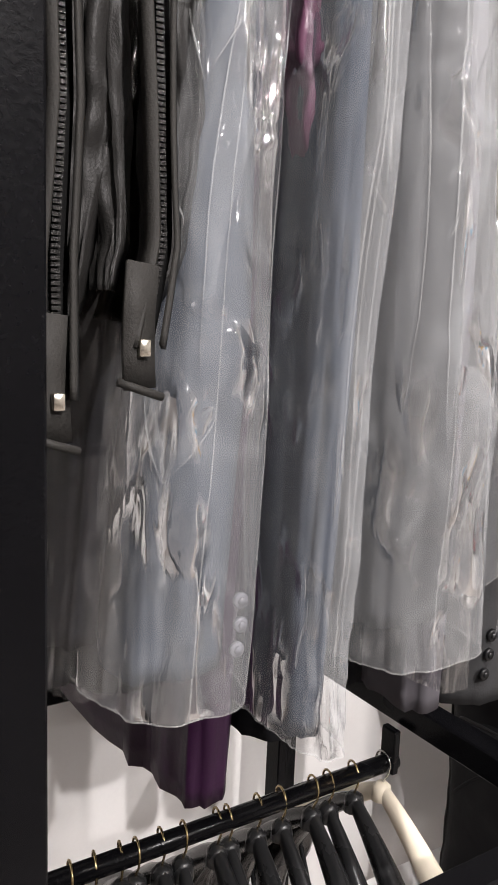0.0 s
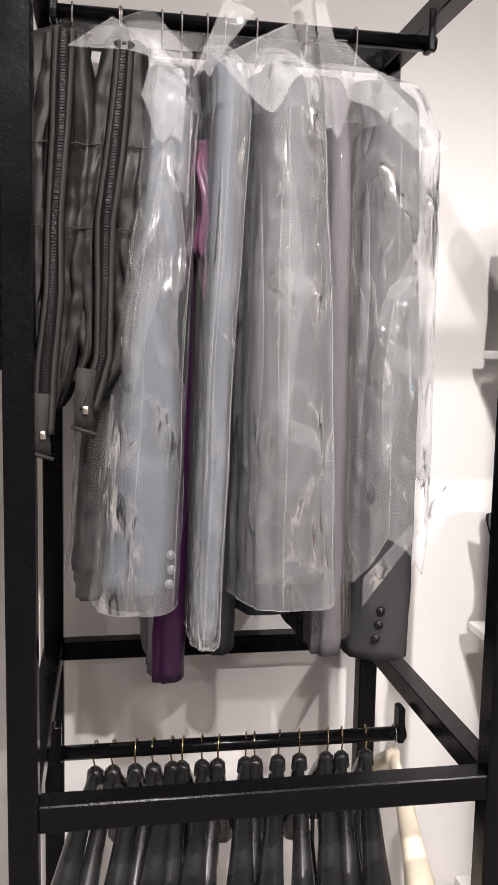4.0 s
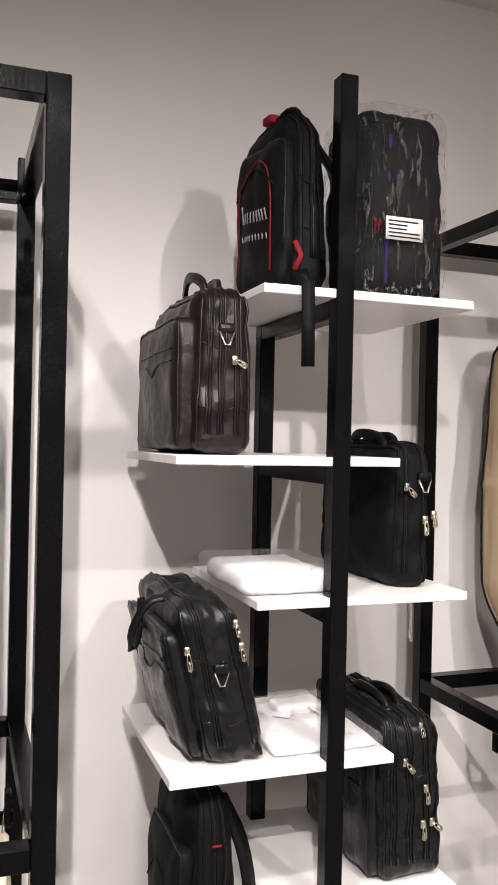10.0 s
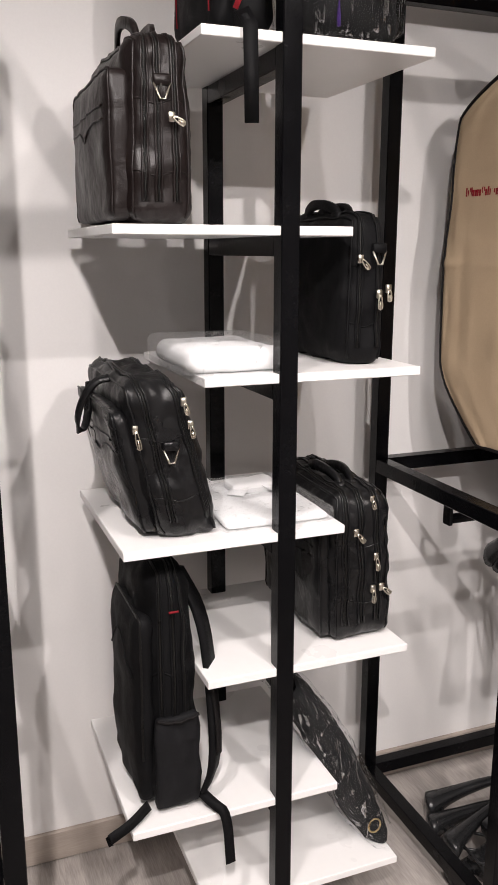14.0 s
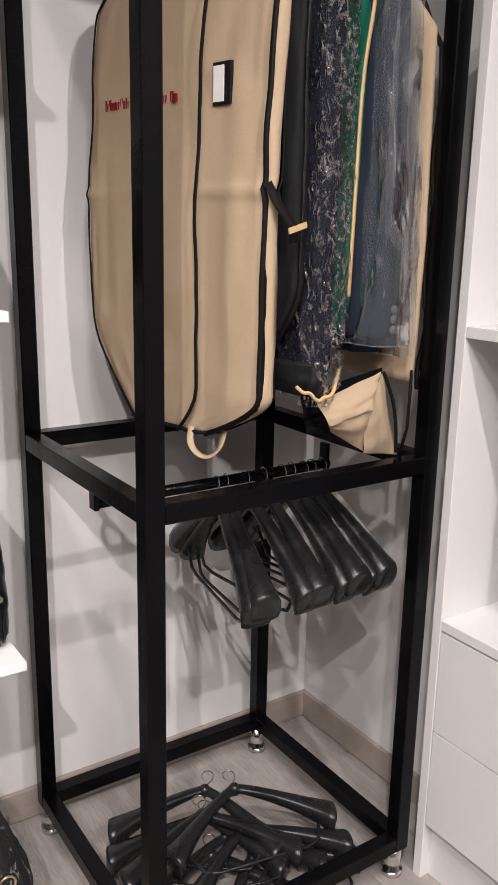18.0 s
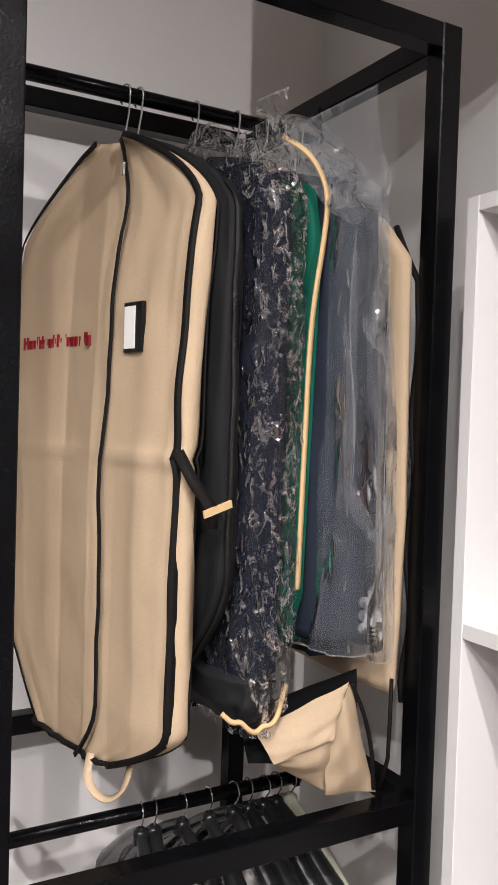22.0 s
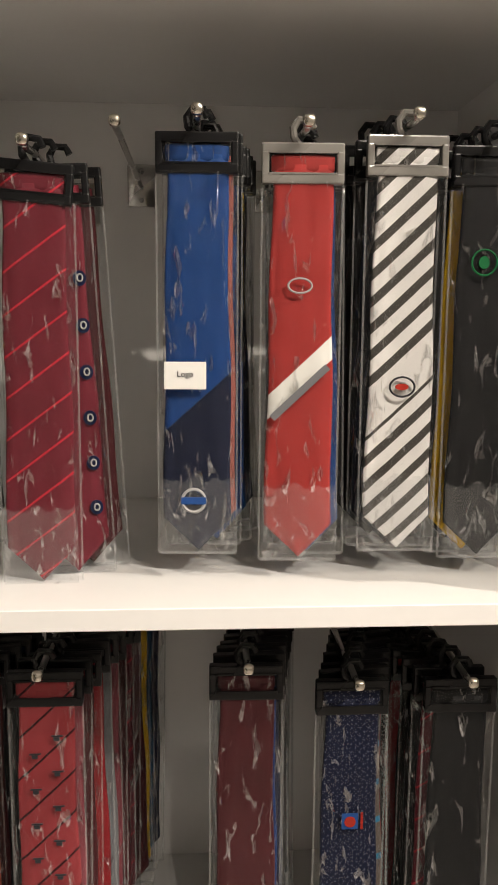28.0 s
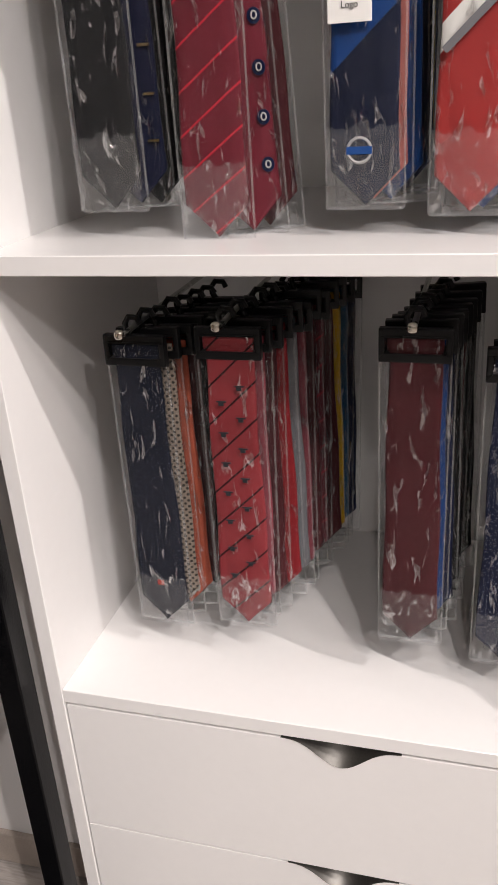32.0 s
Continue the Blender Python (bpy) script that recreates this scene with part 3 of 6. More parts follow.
# ---------------- shaped plastic hangers ----------------
def hanger_mesh(half=0.218, drop=0.185, fat=1.0):
    """Broad contoured shoulders along y that end in rounded paddles; the neck is at the origin."""
    bm = bmesh.new()
    n, m_ = 20, 12
    for side in (-1, 1):
        rings = []
        for i in range(n):
            k = min(1.0, i / (n - 3))
            y = side * half * k
            z = -drop * (0.42 * k + 0.58 * k ** 2.0) - 0.010 * math.sin(k * math.pi)
            wx = fat * (0.008 + 0.007 * min(1, k * 2.5) + 0.018 * k ** 3.2)
            hz = 0.011 + 0.008 * k + 0.016 * k ** 4
            if i == n - 2:
                wx, hz, y = wx * 0.88, hz * 0.86, y + side * 0.006
            if i == n - 1:
                wx, hz, y = wx * 0.50, hz * 0.5, y + side * 0.009
            ring = []
            for m in range(m_):
                a = 2 * math.pi * m / m_
                c, s = math.cos(a), math.sin(a)
                ring.append(bm.verts.new((wx * math.copysign(abs(c) ** 0.75, c), y + 0.35 * hz * s * side, z + hz * (math.copysign(abs(s) ** 0.85, s) - 0.25 * (c * c)))))
            rings.append(ring)
        for a, b in zip(rings, rings[1:]):
            for m in range(m_):
                q = (a[m], a[(m + 1) % m_], b[(m + 1) % m_], b[m])
                bm.faces.new(q if side > 0 else q[::-1])
        bm.faces.new(rings[-1] if side > 0 else rings[-1][::-1])
    return bm


def hanger_bar(half=0.215, drop=0.185):
    bm = bmesh.new()
    add_tube(bm, [(0, -half * 0.86, -drop * 0.9), (0, -half * 0.7, -drop - 0.05), (0, -half * 0.55, -drop - 0.058), (0, half * 0.55, -drop - 0.058),
                  (0, half * 0.7, -drop - 0.05), (0, half * 0.86, -drop * 0.9)], 0.0042, 6)
    return bm


def hanger_hook(rod_gap=0.040):
    pts = []
    z = rod_gap
    for k in range(10):
        a = math.radians(-50 + 230 * k / 9)
        pts.append((0, 0.0155 * math.cos(a), z + 0.0155 * math.sin(a)))
    pts += [(0, -0.013, z - 0.012), (0, -0.003, z - 0.026), (0, 0, 0.004), (0, 0, -0.004)]
    return tube(pts, 0.0016, 6)


def make_hanger(mat, label, bar, hook_mat, group, fat=1.0, half=0.218, drop=0.185):
    t = thing("coat_hanger", (0, 0, 0), label, "coat hanger", group)
    part("shoulder_bar", hanger_mesh(half, drop, fat), mat, t, "", True)
    bm = bmesh.new()
    add_tube(bm, [(0, 0, -0.014), (0, 0, 0.006), (0, 0, 0.012)], 0.012, 14, radii=[0.015, 0.013, 0.006])
    part("neck", bm, mat, t, "", True)
    if bar:
        part("trouser_bar", hanger_bar(half, drop), mat, t, "", True)
    part("hook", hanger_hook(), hook_mat, t, "bent wire hook", True)
    return t

# ---------------- first rack: spare hangers on the lower rod ----------------
ROD1 = (0.3185, 0.972)
rng = random.Random(4)
HOOK_X = [0.067, 0.097, 0.135, 0.166, 0.198, 0.215, 0.250, 0.277, 0.326, 0.343, 0.384, 0.423, 0.472, 0.500, 0.545]
big = make_hanger(M_HANGER, "black plastic coat hanger with broad shoulders on the rod", True, M_BRASS, "spare hangers on the first rack", 1.0, 0.228, 0.178)
small = make_hanger(M_HANGER, "black plastic coat hanger pushed back between broader ones", True, M_BRASS, "spare hangers on the first rack", 0.86, 0.205, 0.205)
used = set()
for i, x in enumerate(HOOK_X):
    source = big if i % 2 == 0 or i == 5 else small
    m = pose(x, ROD1[0], ROD1[1] - 0.040, 0, 0, rng.uniform(-3, 3) - 13)
    m = m @ pose(0, 0, 0, -6 + rng.uniform(-3, 3), rng.uniform(-3, 3), 0)
    if source.name in used:
        copy_thing(source, m)
    else:
        source.matrix_basis = m
        used.add(source.name)
pale = make_hanger(M_CREAM, "cream plastic coat hanger at the end of the rod", False, M_STEEL, "spare hangers on the first rack", 0.95, 0.222, 0.170)
pale.matrix_basis = pose(0.596, ROD1[0], ROD1[1] - 0.040, -6, 3, -4)

# ---------------- first rack: jackets and covered suits ----------------
TOP1 = 2.157


def on_path(path, z):
    """x and y of a hanging line, given as rows of z, x, y from the top down."""
    return lerp_profile(path, z)


def zipped_jacket(path, wl, wr, low, seed, wide=0.032, shift=-0.012):
    """A charcoal work jacket whose zipped sleeve hangs towards the room."""
    x0 = path[0][1]
    t = thing("work_jacket", (x0, 0.3, TOP1), "charcoal twill work jacket with an open front zip", "jacket", "zipped jackets")
    rows = [(2.095, x0, 0.33, 0.010, 0.15), (2.06, x0 + shift * 0.6, 0.34, wide * 0.7, 0.21), (2.0, x0 + shift, 0.34, wide, 0.235), (1.62, x0 + shift * 1.3, 0.34, wide, 0.225)]
    wpart("body", crumple(hung(rows, 48, 50, 0.55, 0.010, 11, seed), 0.006, 16, seed), M_JACKET, t)
    for side, w in ((-1, wl), (1, wr)):
        rr = []
        for z, x, y in path:
            k = (path[0][0] - z) / (path[0][0] - path[-1][0])
            ww = w * (0.55 + 0.45 * min(1, k * 5)) * (1 - 0.75 * max(0, (k - 0.72) / 0.28) ** 1.3)
            rr.append((max(z, low - 0.01 * side), x + side * (0.006 + ww / 2), y + 0.055, ww / 2, 0.052 * (1 - 0.4 * k)))
        rr.insert(0, (path[0][0] + 0.03, path[0][1] + side * 0.012, path[0][2] + 0.09, 0.008, 0.02))
        wpart("sleeve_panel", crumple(hung(rr, 40, 90, 0.7, 0.012, 12, seed + side), 0.006, 20, seed + side), M_JACKET, t, "creased charcoal sleeve panel")
        pts = []
        for k in range(61):
            z = path[0][0] - (path[0][0] - path[-1][0]) * k / 60
            x, y = on_path(path, z)
            pts.append((x + side * (0.0085 + 0.002 * math.sin(k * 0.13 + seed + side)), y - 0.004 + 0.002 * math.sin(k * 0.15 + side), z))
        wpart("zip_facing", ribbon(pts, 0.010, (side * 1.4, -1, 0), 0.003), M_JACKET_EDGE, t, "stitched grey edge beside the zip")
    for z in (1.905, 1.80):
        x, y = on_path(path, z)
        bm = bmesh.new()
        for side, w in ((-1, wl), (1, wr)):
            add_tube(bm, [(x + side * (0.010 + w * q), y + 0.004 + 0.030 * q ** 3, z + 0.006 * q + 0.002 * math.sin(q * 9)) for q in (0.0, 0.2, 0.4, 0.6, 0.8, 0.95)], 0.0012, 6)
        wpart("cross_seam", bm, M_JACKET_EDGE, t, "raised seam across the sleeve")
    tape = []
    for k in range(61):
        z = path[0][0] - (path[0][0] - path[-1][0]) * k / 60
        x, y = on_path(path, z)
        tape.append((x, y + 0.003, z))
    wpart("zip_tape", ribbon(tape, 0.017, (0, -1, 0), 0.002), M_JACKET_DARK, t, "black zip tape")
    bm = bmesh.new()
    n = int((path[0][0] - path[-1][0]) / 0.0036)
    for k in range(n):
        z = path[0][0] - 0.0036 * k
        x, y = on_path(path, z)
        add_box(bm, (x - 0.0028, y - 0.003, z - 0.0012), (x + 0.0028, y + 0.002, z + 0.0012))
    wpart("zip_teeth", bm, M_ZIP, t, "dark metal zip", False)
    z, x, y = path[-1]
    wpart("zip_tail", ribbon([(x, y + 0.002, z + 0.05), (x - 0.003, y, z + 0.02), (x - 0.004, y - 0.002, z - 0.005), (x - 0.003, y - 0.003, z - 0.026)], 0.023, (0.2, -1, 0.1), 0.003), M_JACKET_EDGE, t, "loose frayed end of the zip tape")
    wpart("tail_hem", tube([(x - 0.018, y - 0.006, z - 0.021), (x - 0.004, y - 0.008, z - 0.026), (x + 0.012, y - 0.006, z - 0.031)], 0.0028, 7), M_JACKET_EDGE, t, "rolled hem of the loose end")
    wpart("zip_stop", box((x - 0.005, y - 0.009, z - 0.006), (x + 0.003, y - 0.003, z + 0.005), 0.001), M_METAL, t, "bright metal zip stop")
    wire_hook(t, (0, 0.0185, 0), (0, 0.0185, -0.055), 0.0016, M_STEEL)
    return t


zipped_jacket([(2.045, 0.034, 0.070), (1.92, 0.031, 0.058), (1.80, 0.022, 0.044), (1.72, 0.020, 0.034), (1.63, 0.012, 0.024), (1.545, 0.010, 0.014)], 0.036, 0.042, 1.585, 1.0, 0.060, -0.055)
zipped_jacket([(2.035, 0.108, 0.070), (1.88, 0.094, 0.052), (1.81, 0.086, 0.045), (1.73, 0.085, 0.036), (1.64, 0.081, 0.022), (1.577, 0.062, 0.008)], 0.034, 0.044, 1.600, 5.0)


def drape(bm, amount, seed):
    """Long hanging folds with sharp ridges, and a few patches of small creases, as in stiff film."""
    for v in bm.verts:
        x, y, z = v.co
        a = wob(x + z * 0.10, y * 0.6, z * 0.16, 12, seed)
        b = wob(x + z * 0.30, y, z * 0.35, 13, seed + 5)
        c = wob(x - z * 0.55, y, z * 0.8, 30, seed + 9)
        e = wob(x + z * 0.6, y, z * 0.5, 26, seed + 14)
        patch = max(0.0, wob(x, y, z * 0.8, 6, seed + 3) - 0.08) * 2.6
        cells = noise.voronoi(Vector((x * 15 + z * 4 + seed, y * 9, z * 6 - x * 3)))[0]
        d = amount * ((0.5 - 2.0 * abs(a)) + 0.35 * (0.4 - 2.0 * abs(b)) + 0.8 * (cells[0] - 0.3) + 0.45 * patch * ((0.4 - 2.4 * abs(c)) + 0.7 * (0.4 - 2.4 * abs(e))))
        v.co.y -= d * (1 if y < 0.3 else -1)
        v.co.x += 0.4 * amount * b
    return bm


def film_folds(bm, nu, nv, cover, seed, wide):
    """Pleats where the film lies double over itself: long tapering ones and a few short bent pairs, each with a pale crease along its edges."""
    rng = random.Random(int(seed))

    def at(u, v, out):
        x, y = (u % 1.0) * nu, min(max(v, 0.0), 0.999) * (nv - 1)
        i, j = int(x), int(y)
        fx, fy = x - i, y - j
        g = [[bm.verts[(j + b) * nu + (i + a) % nu].co for a in (0, 1)] for b in (0, 1)]
        q = (g[0][0] * (1 - fx) + g[0][1] * fx) * (1 - fy) + (g[1][0] * (1 - fx) + g[1][1] * fx) * fy
        return q + Vector((0, -out, 0))

    def pleat(ua, va, ub, vb, w0, w1, out):
        def f(i, j):
            w = (w0 + (w1 - w0) * j + 0.10 * w0 * math.sin(9 * j + seed)) * math.sin(math.pi * min(1.0, 0.02 + 0.98 * j)) ** 0.7
            return at(ua + (ub - ua) * j + w * (i - 0.5), va + (vb - va) * j, out * (0.5 + math.sin(math.pi * i)))
        wpart("fold", grid_mesh(f, 7, 30), M_CREASE, cover, "doubled fold in the film")
        side = rng.choice((-0.5, 0.5))
        line = [at(ua + (ub - ua) * k / 24 + (w0 + (w1 - w0) * k / 24) * math.sin(math.pi * k / 24.01) ** 0.7 * side, va + (vb - va) * k / 24, out + 0.0006) for k in range(25)]
        wpart("crease", tube(line, 0.0007, 4, [0.0001 + 0.0006 * math.sin(math.pi * k / 24) for k in range(25)]), M_WELD, cover, "pale sharp crease")
    count = 3 if wide > 0.04 else 1
    for k in range(count):
        u = 0.60 + 0.30 * (k + rng.uniform(0.1, 0.9)) / count
        va = rng.uniform(0.0, 0.25)
        pleat(u, va, u + rng.uniform(-0.03, 0.03), va + rng.uniform(0.45, 0.7), rng.uniform(0.02, 0.04), rng.uniform(0.03, 0.06), 0.0016)
    for k in range(count - 1):
        u, v = rng.uniform(0.68, 0.82), rng.uniform(0.25, 0.45) + 0.33 * k
        h = rng.uniform(0.09, 0.14)
        pleat(u - 0.045, v - h, u, v, 0.035, 0.012, 0.0024)
        pleat(u + 0.055, v - h * 0.9, u, v, 0.045, 0.012, 0.0030)
    for k in range(3 * count):
        u, v = rng.uniform(0.62, 0.88), rng.uniform(0.05, 0.85)
        pleat(u, v, u + rng.uniform(-0.03, 0.03), v + rng.uniform(0.02, 0.06), 0.004, rng.uniform(0.008, 0.02), 0.0014)


def covered_suit(x_top, x_low, hw_top, hw_low, z_cuff, z_hem, mat, hem_mat, label, cover=None, seed=0.0, buttons=None, button_mat=None, sleeve_y=0.10, name="suit_jacket", back=0.0, neck=0.0, ragged=None):
    """A tailored jacket on a hanger, its sleeve to the front, with a film cover of its own over it."""
    xm = (x_top + x_low) / 2
    t = thing(name, (xm, 0.3, TOP1), label, "suit jacket", "suits on the first rack")
    body = [(2.075, x_top, 0.32, 0.012, 0.05), (2.05, x_top, 0.32, hw_top * 0.6, 0.14), (2.0, x_top, 0.33, hw_top * 0.7, 0.205), (1.7, xm, 0.34, hw_top * 0.7, 0.19), (z_hem, x_low, 0.34, hw_low * 0.72, 0.185)]
    wpart("body", hung(body, 36, 40, 0.6, 0.007, 9, seed), hem_mat, t)
    s = hw_top * 0.70
    if cover:
        sleeve_y += 0.022
    sleeve = [(2.04, x_top, sleeve_y + 0.06, 0.02, 0.03), (2.0, x_top, sleeve_y + 0.02, s, 0.055), (1.85, xm * 0.6 + x_top * 0.4, sleeve_y, s, 0.058), (1.6, xm, sleeve_y - 0.012, (s + hw_low * 0.75) / 2, 0.055), (z_cuff, x_low, sleeve_y - 0.02, hw_low * 0.68, 0.046)]
    wpart("sleeve", hung(sleeve, 32, 50, 0.75, 0.008, 12, seed + 3), mat, t)
    wpart("sleeve", hung([(r[0], r[1], 0.64 - r[2], r[3], r[4]) for r in sleeve], 24, 24, 0.75, 0.01, 10, seed + 5), mat, t)
    for bx, bz in buttons or ():
        b = button((bx, sleeve_y - 0.02 - 0.050, bz), 0.0064, button_mat or M_BUTTON, t)
        b.location = -t.location
    wire_hook(t, (x_top - xm, 0.0185, 0), (x_top - xm, 0.0185, -0.06), 0.0016, M_STEEL)
    if cover:
        cz, cmat, chem, clabel, chw_top, chw_low = cover
        c = thing("garment_cover", (xm, 0.3, TOP1 - 0.06), clabel, "garment cover", "film covers on the first rack")
        nx = x_top + neck
        top = [(2.105, nx, 0.32, 0.012, 0.016), (2.09, nx, 0.31, 0.022, 0.06), (2.06, nx + (x_top - nx) * 0.3, 0.305, chw_top * 0.62, 0.14), (2.01, nx + (x_top - nx) * 0.75, 0.30, chw_top * 0.9, 0.235), (1.95, x_top, 0.30, chw_top, 0.262)]
        rows = [top[-1], (1.7, xm, 0.30, (chw_top + chw_low) / 2, 0.268), (cz, x_low, 0.298, chw_low, 0.272)]
        for part_name, rr, nv in (("shoulder_film", top, 36), ("film", rows, 150)):
            rr = [(r[0], r[1], r[2] + back, r[3], r[4]) for r in rr]
            nu = 168
            bm = hung(rr, nu, nv, 0.5, 0.004, 8, seed + 7, cap=False)
            drape(bm, 0.0075, seed)
            bm.verts.ensure_lookup_table()
            if ragged and part_name == "film":
                for v in bm.verts:
                    u = min(1.0, max(0.0, (v.co.x - x_low + chw_low) / (2 * chw_low)))
                    v.co.z = max(v.co.z, ragged(u) if v.co.y < 0.3 else 1.45)
            if part_name == "film" and cmat is M_MILKY:
                for q in (0.745, 0.845):
                    col = int(q * nu) % nu
                    pts = [bm.verts[j * nu + col].co + Vector((0, -0.0008, 0)) for j in range(nv)]
                    wpart("seam", tube(pts, 0.0006, 5), M_WELD, c, "pale welded fold line")
                film_folds(bm, nu, nv, c, seed, chw_low)
                lowest = [bm.verts[(nv - 1) * nu + k].co + Vector((0, 0, -0.001)) for k in range(nu)]
                wpart("hem", tube(lowest + [lowest[0]], 0.0008, 5), M_WELD, c, "pale cut hem")
            wpart(part_name, bm, cmat, c, "loosely gathered film shoulders" if part_name == "shoulder_film" else "")
    return t


def flap_edge(u):
    """Height of the ragged lower edge across the cover."""
    k = [(0.0, 1.335), (0.12, 1.330), (0.42, 1.405), (0.62, 1.385), (0.82, 1.345), (0.9, 1.40), (1.0, 1.475)]
    for (a, p), (b, q) in zip(k, k[1:]):
        if u <= b:
            return p + (q - p) * (u - a) / (b - a)
    return k[-1][1]


covered_suit(0.105, 0.062, 0.03, 0.034, 1.34, 1.285, M_SUIT_BLACK, M_SUIT_BLACK, "black suit jacket under thin crinkled film", (1.315, M_THIN, 0.0, "thin crinkled clear film over the black suit", 0.028, 0.036), 11.0, sleeve_y=0.15, back=0.045)
covered_suit(0.170, 0.126, 0.045, 0.068, 1.322, 1.268, M_SUIT_BLUE, M_SUIT_BLACK, "slate grey suit jacket with three cuff buttons", (1.305, M_MILKY, 0.0, "milky plastic dust cover hanging over the slate suit", 0.046, 0.066), 21.0,
             [(0.172, 1.378), (0.173, 1.358), (0.170, 1.338)], M_BUTTON)
covered_suit(0.200, 0.172, 0.020, 0.036, 1.185, 1.170, M_PURPLE, M_PURPLE, "dark purple satin coat between the covered suits", None, 31.0, sleeve_y=0.15)
covered_suit(0.240, 0.216, 0.024, 0.024, 1.272, 1.225, M_SUIT_BLUE, M_SUIT_BLACK, "grey jacket squeezed between two covered suits", (1.272, M_MILKY, 0.0, "narrow milky plastic cover pressed between suits", 0.030, 0.024), 41.0, sleeve_y=0.055, back=-0.046)
covered_suit(0.268, 0.245, 0.02, 0.036, 1.22, 1.205, M_SUIT_BLACK, M_SUIT_BLACK, "black formal jacket hanging lower than its neighbours", None, 51.0, sleeve_y=0.16)
covered_suit(0.318, 0.328, 0.050, 0.076, 1.345, 1.255, M_SUIT_GREY, M_SUIT_BLUE, "grey suit jacket showing through a wide cover", (1.320, M_MILKY, 0.0, "wide milky plastic dust cover over the grey suit", 0.054, 0.076), 61.0, sleeve_y=0.055, back=-0.044)
covered_suit(0.397, 0.398, 0.028, 0.032, 1.225, 1.212, M_SUIT_CHECK, M_SUIT_BLACK, "fine checked grey suit jacket in a narrow cover", (1.262, M_THIN, 0.0, "thin clear cover on the checked suit", 0.030, 0.032), 71.0)
covered_suit(0.480, 0.478, 0.055, 0.066, 1.215, 1.222, M_CHARCOAL, M_CHARCOAL, "charcoal grey suit jacket with black cuff buttons", (1.335, M_MILKY, 0.0, "milky plastic cover rucked up above the cuff", 0.066, 0.070), 81.0,
             [(0.470, 1.290), (0.468, 1.270), (0.464, 1.250)], M_PLASTIC, neck=-0.050, ragged=flap_edge)


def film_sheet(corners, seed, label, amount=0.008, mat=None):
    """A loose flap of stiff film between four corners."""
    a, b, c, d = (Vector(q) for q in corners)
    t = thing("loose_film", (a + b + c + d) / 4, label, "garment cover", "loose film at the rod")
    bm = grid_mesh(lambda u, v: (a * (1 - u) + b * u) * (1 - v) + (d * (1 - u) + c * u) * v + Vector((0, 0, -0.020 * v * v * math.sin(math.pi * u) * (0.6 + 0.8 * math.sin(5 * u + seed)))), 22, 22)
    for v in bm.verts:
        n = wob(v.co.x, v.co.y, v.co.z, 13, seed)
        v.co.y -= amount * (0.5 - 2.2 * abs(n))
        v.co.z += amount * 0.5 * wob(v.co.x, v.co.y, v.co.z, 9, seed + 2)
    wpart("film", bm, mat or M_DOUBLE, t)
    edge = [a * (1 - k / 12) + b * (k / 12) for k in range(13)]
    wpart("edge", tube(edge, 0.0008, 5), M_WELD, t, "pale cut edge")
    return t


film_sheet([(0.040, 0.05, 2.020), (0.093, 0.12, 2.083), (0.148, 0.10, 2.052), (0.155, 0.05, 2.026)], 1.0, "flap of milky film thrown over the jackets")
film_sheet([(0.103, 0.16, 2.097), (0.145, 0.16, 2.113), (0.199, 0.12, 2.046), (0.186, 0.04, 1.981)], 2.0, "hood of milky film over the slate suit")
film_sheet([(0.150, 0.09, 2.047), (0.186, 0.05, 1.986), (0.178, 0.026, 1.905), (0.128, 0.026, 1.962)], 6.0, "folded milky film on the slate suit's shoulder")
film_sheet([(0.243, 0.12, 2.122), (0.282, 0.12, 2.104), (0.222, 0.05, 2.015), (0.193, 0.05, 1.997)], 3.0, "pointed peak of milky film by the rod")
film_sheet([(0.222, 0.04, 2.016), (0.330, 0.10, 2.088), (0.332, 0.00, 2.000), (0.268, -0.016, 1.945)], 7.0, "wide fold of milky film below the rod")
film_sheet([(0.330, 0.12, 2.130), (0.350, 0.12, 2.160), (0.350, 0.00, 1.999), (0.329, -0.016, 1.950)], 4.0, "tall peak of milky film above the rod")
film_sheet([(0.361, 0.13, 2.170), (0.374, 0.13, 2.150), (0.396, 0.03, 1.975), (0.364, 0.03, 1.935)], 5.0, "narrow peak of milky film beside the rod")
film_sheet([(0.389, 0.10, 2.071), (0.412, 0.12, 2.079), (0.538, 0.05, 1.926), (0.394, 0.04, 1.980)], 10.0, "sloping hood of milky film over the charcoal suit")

# the mauve lining that shows through the film
lining = thing("mauve_scarf", (0.222, 0.08, 1.76), "mauve satin scarf tucked between the covered suits", "scarf")
wpart("cloth", crumple(hung([(1.93, 0.214, 0.10, 0.004, 0.010), (1.84, 0.217, 0.072, 0.013, 0.02), (1.74, 0.224, 0.066, 0.015, 0.02), (1.68, 0.229, 0.068, 0.007, 0.012)], 24, 30, 0.8, 0.014, 20, 3.0), 0.008, 30, 2.0), M_PINK, lining)
# the rucked lower edge of the last cover
flap = thing("cover_flap", (0.48, 0.03, 1.44), "rucked pointed corner of a milky plastic cover", "garment cover")


wpart("turned_corner", crumple(grid_mesh(lambda u, v: (0.430 + 0.110 * u, 0.012 + 0.008 * v, 1.352 + 0.125 * u - 0.045 * v * (1 - u * 0.4)), 16, 8), 0.003, 20, 4.0), M_MILKY, flap, "folded-over film corner")

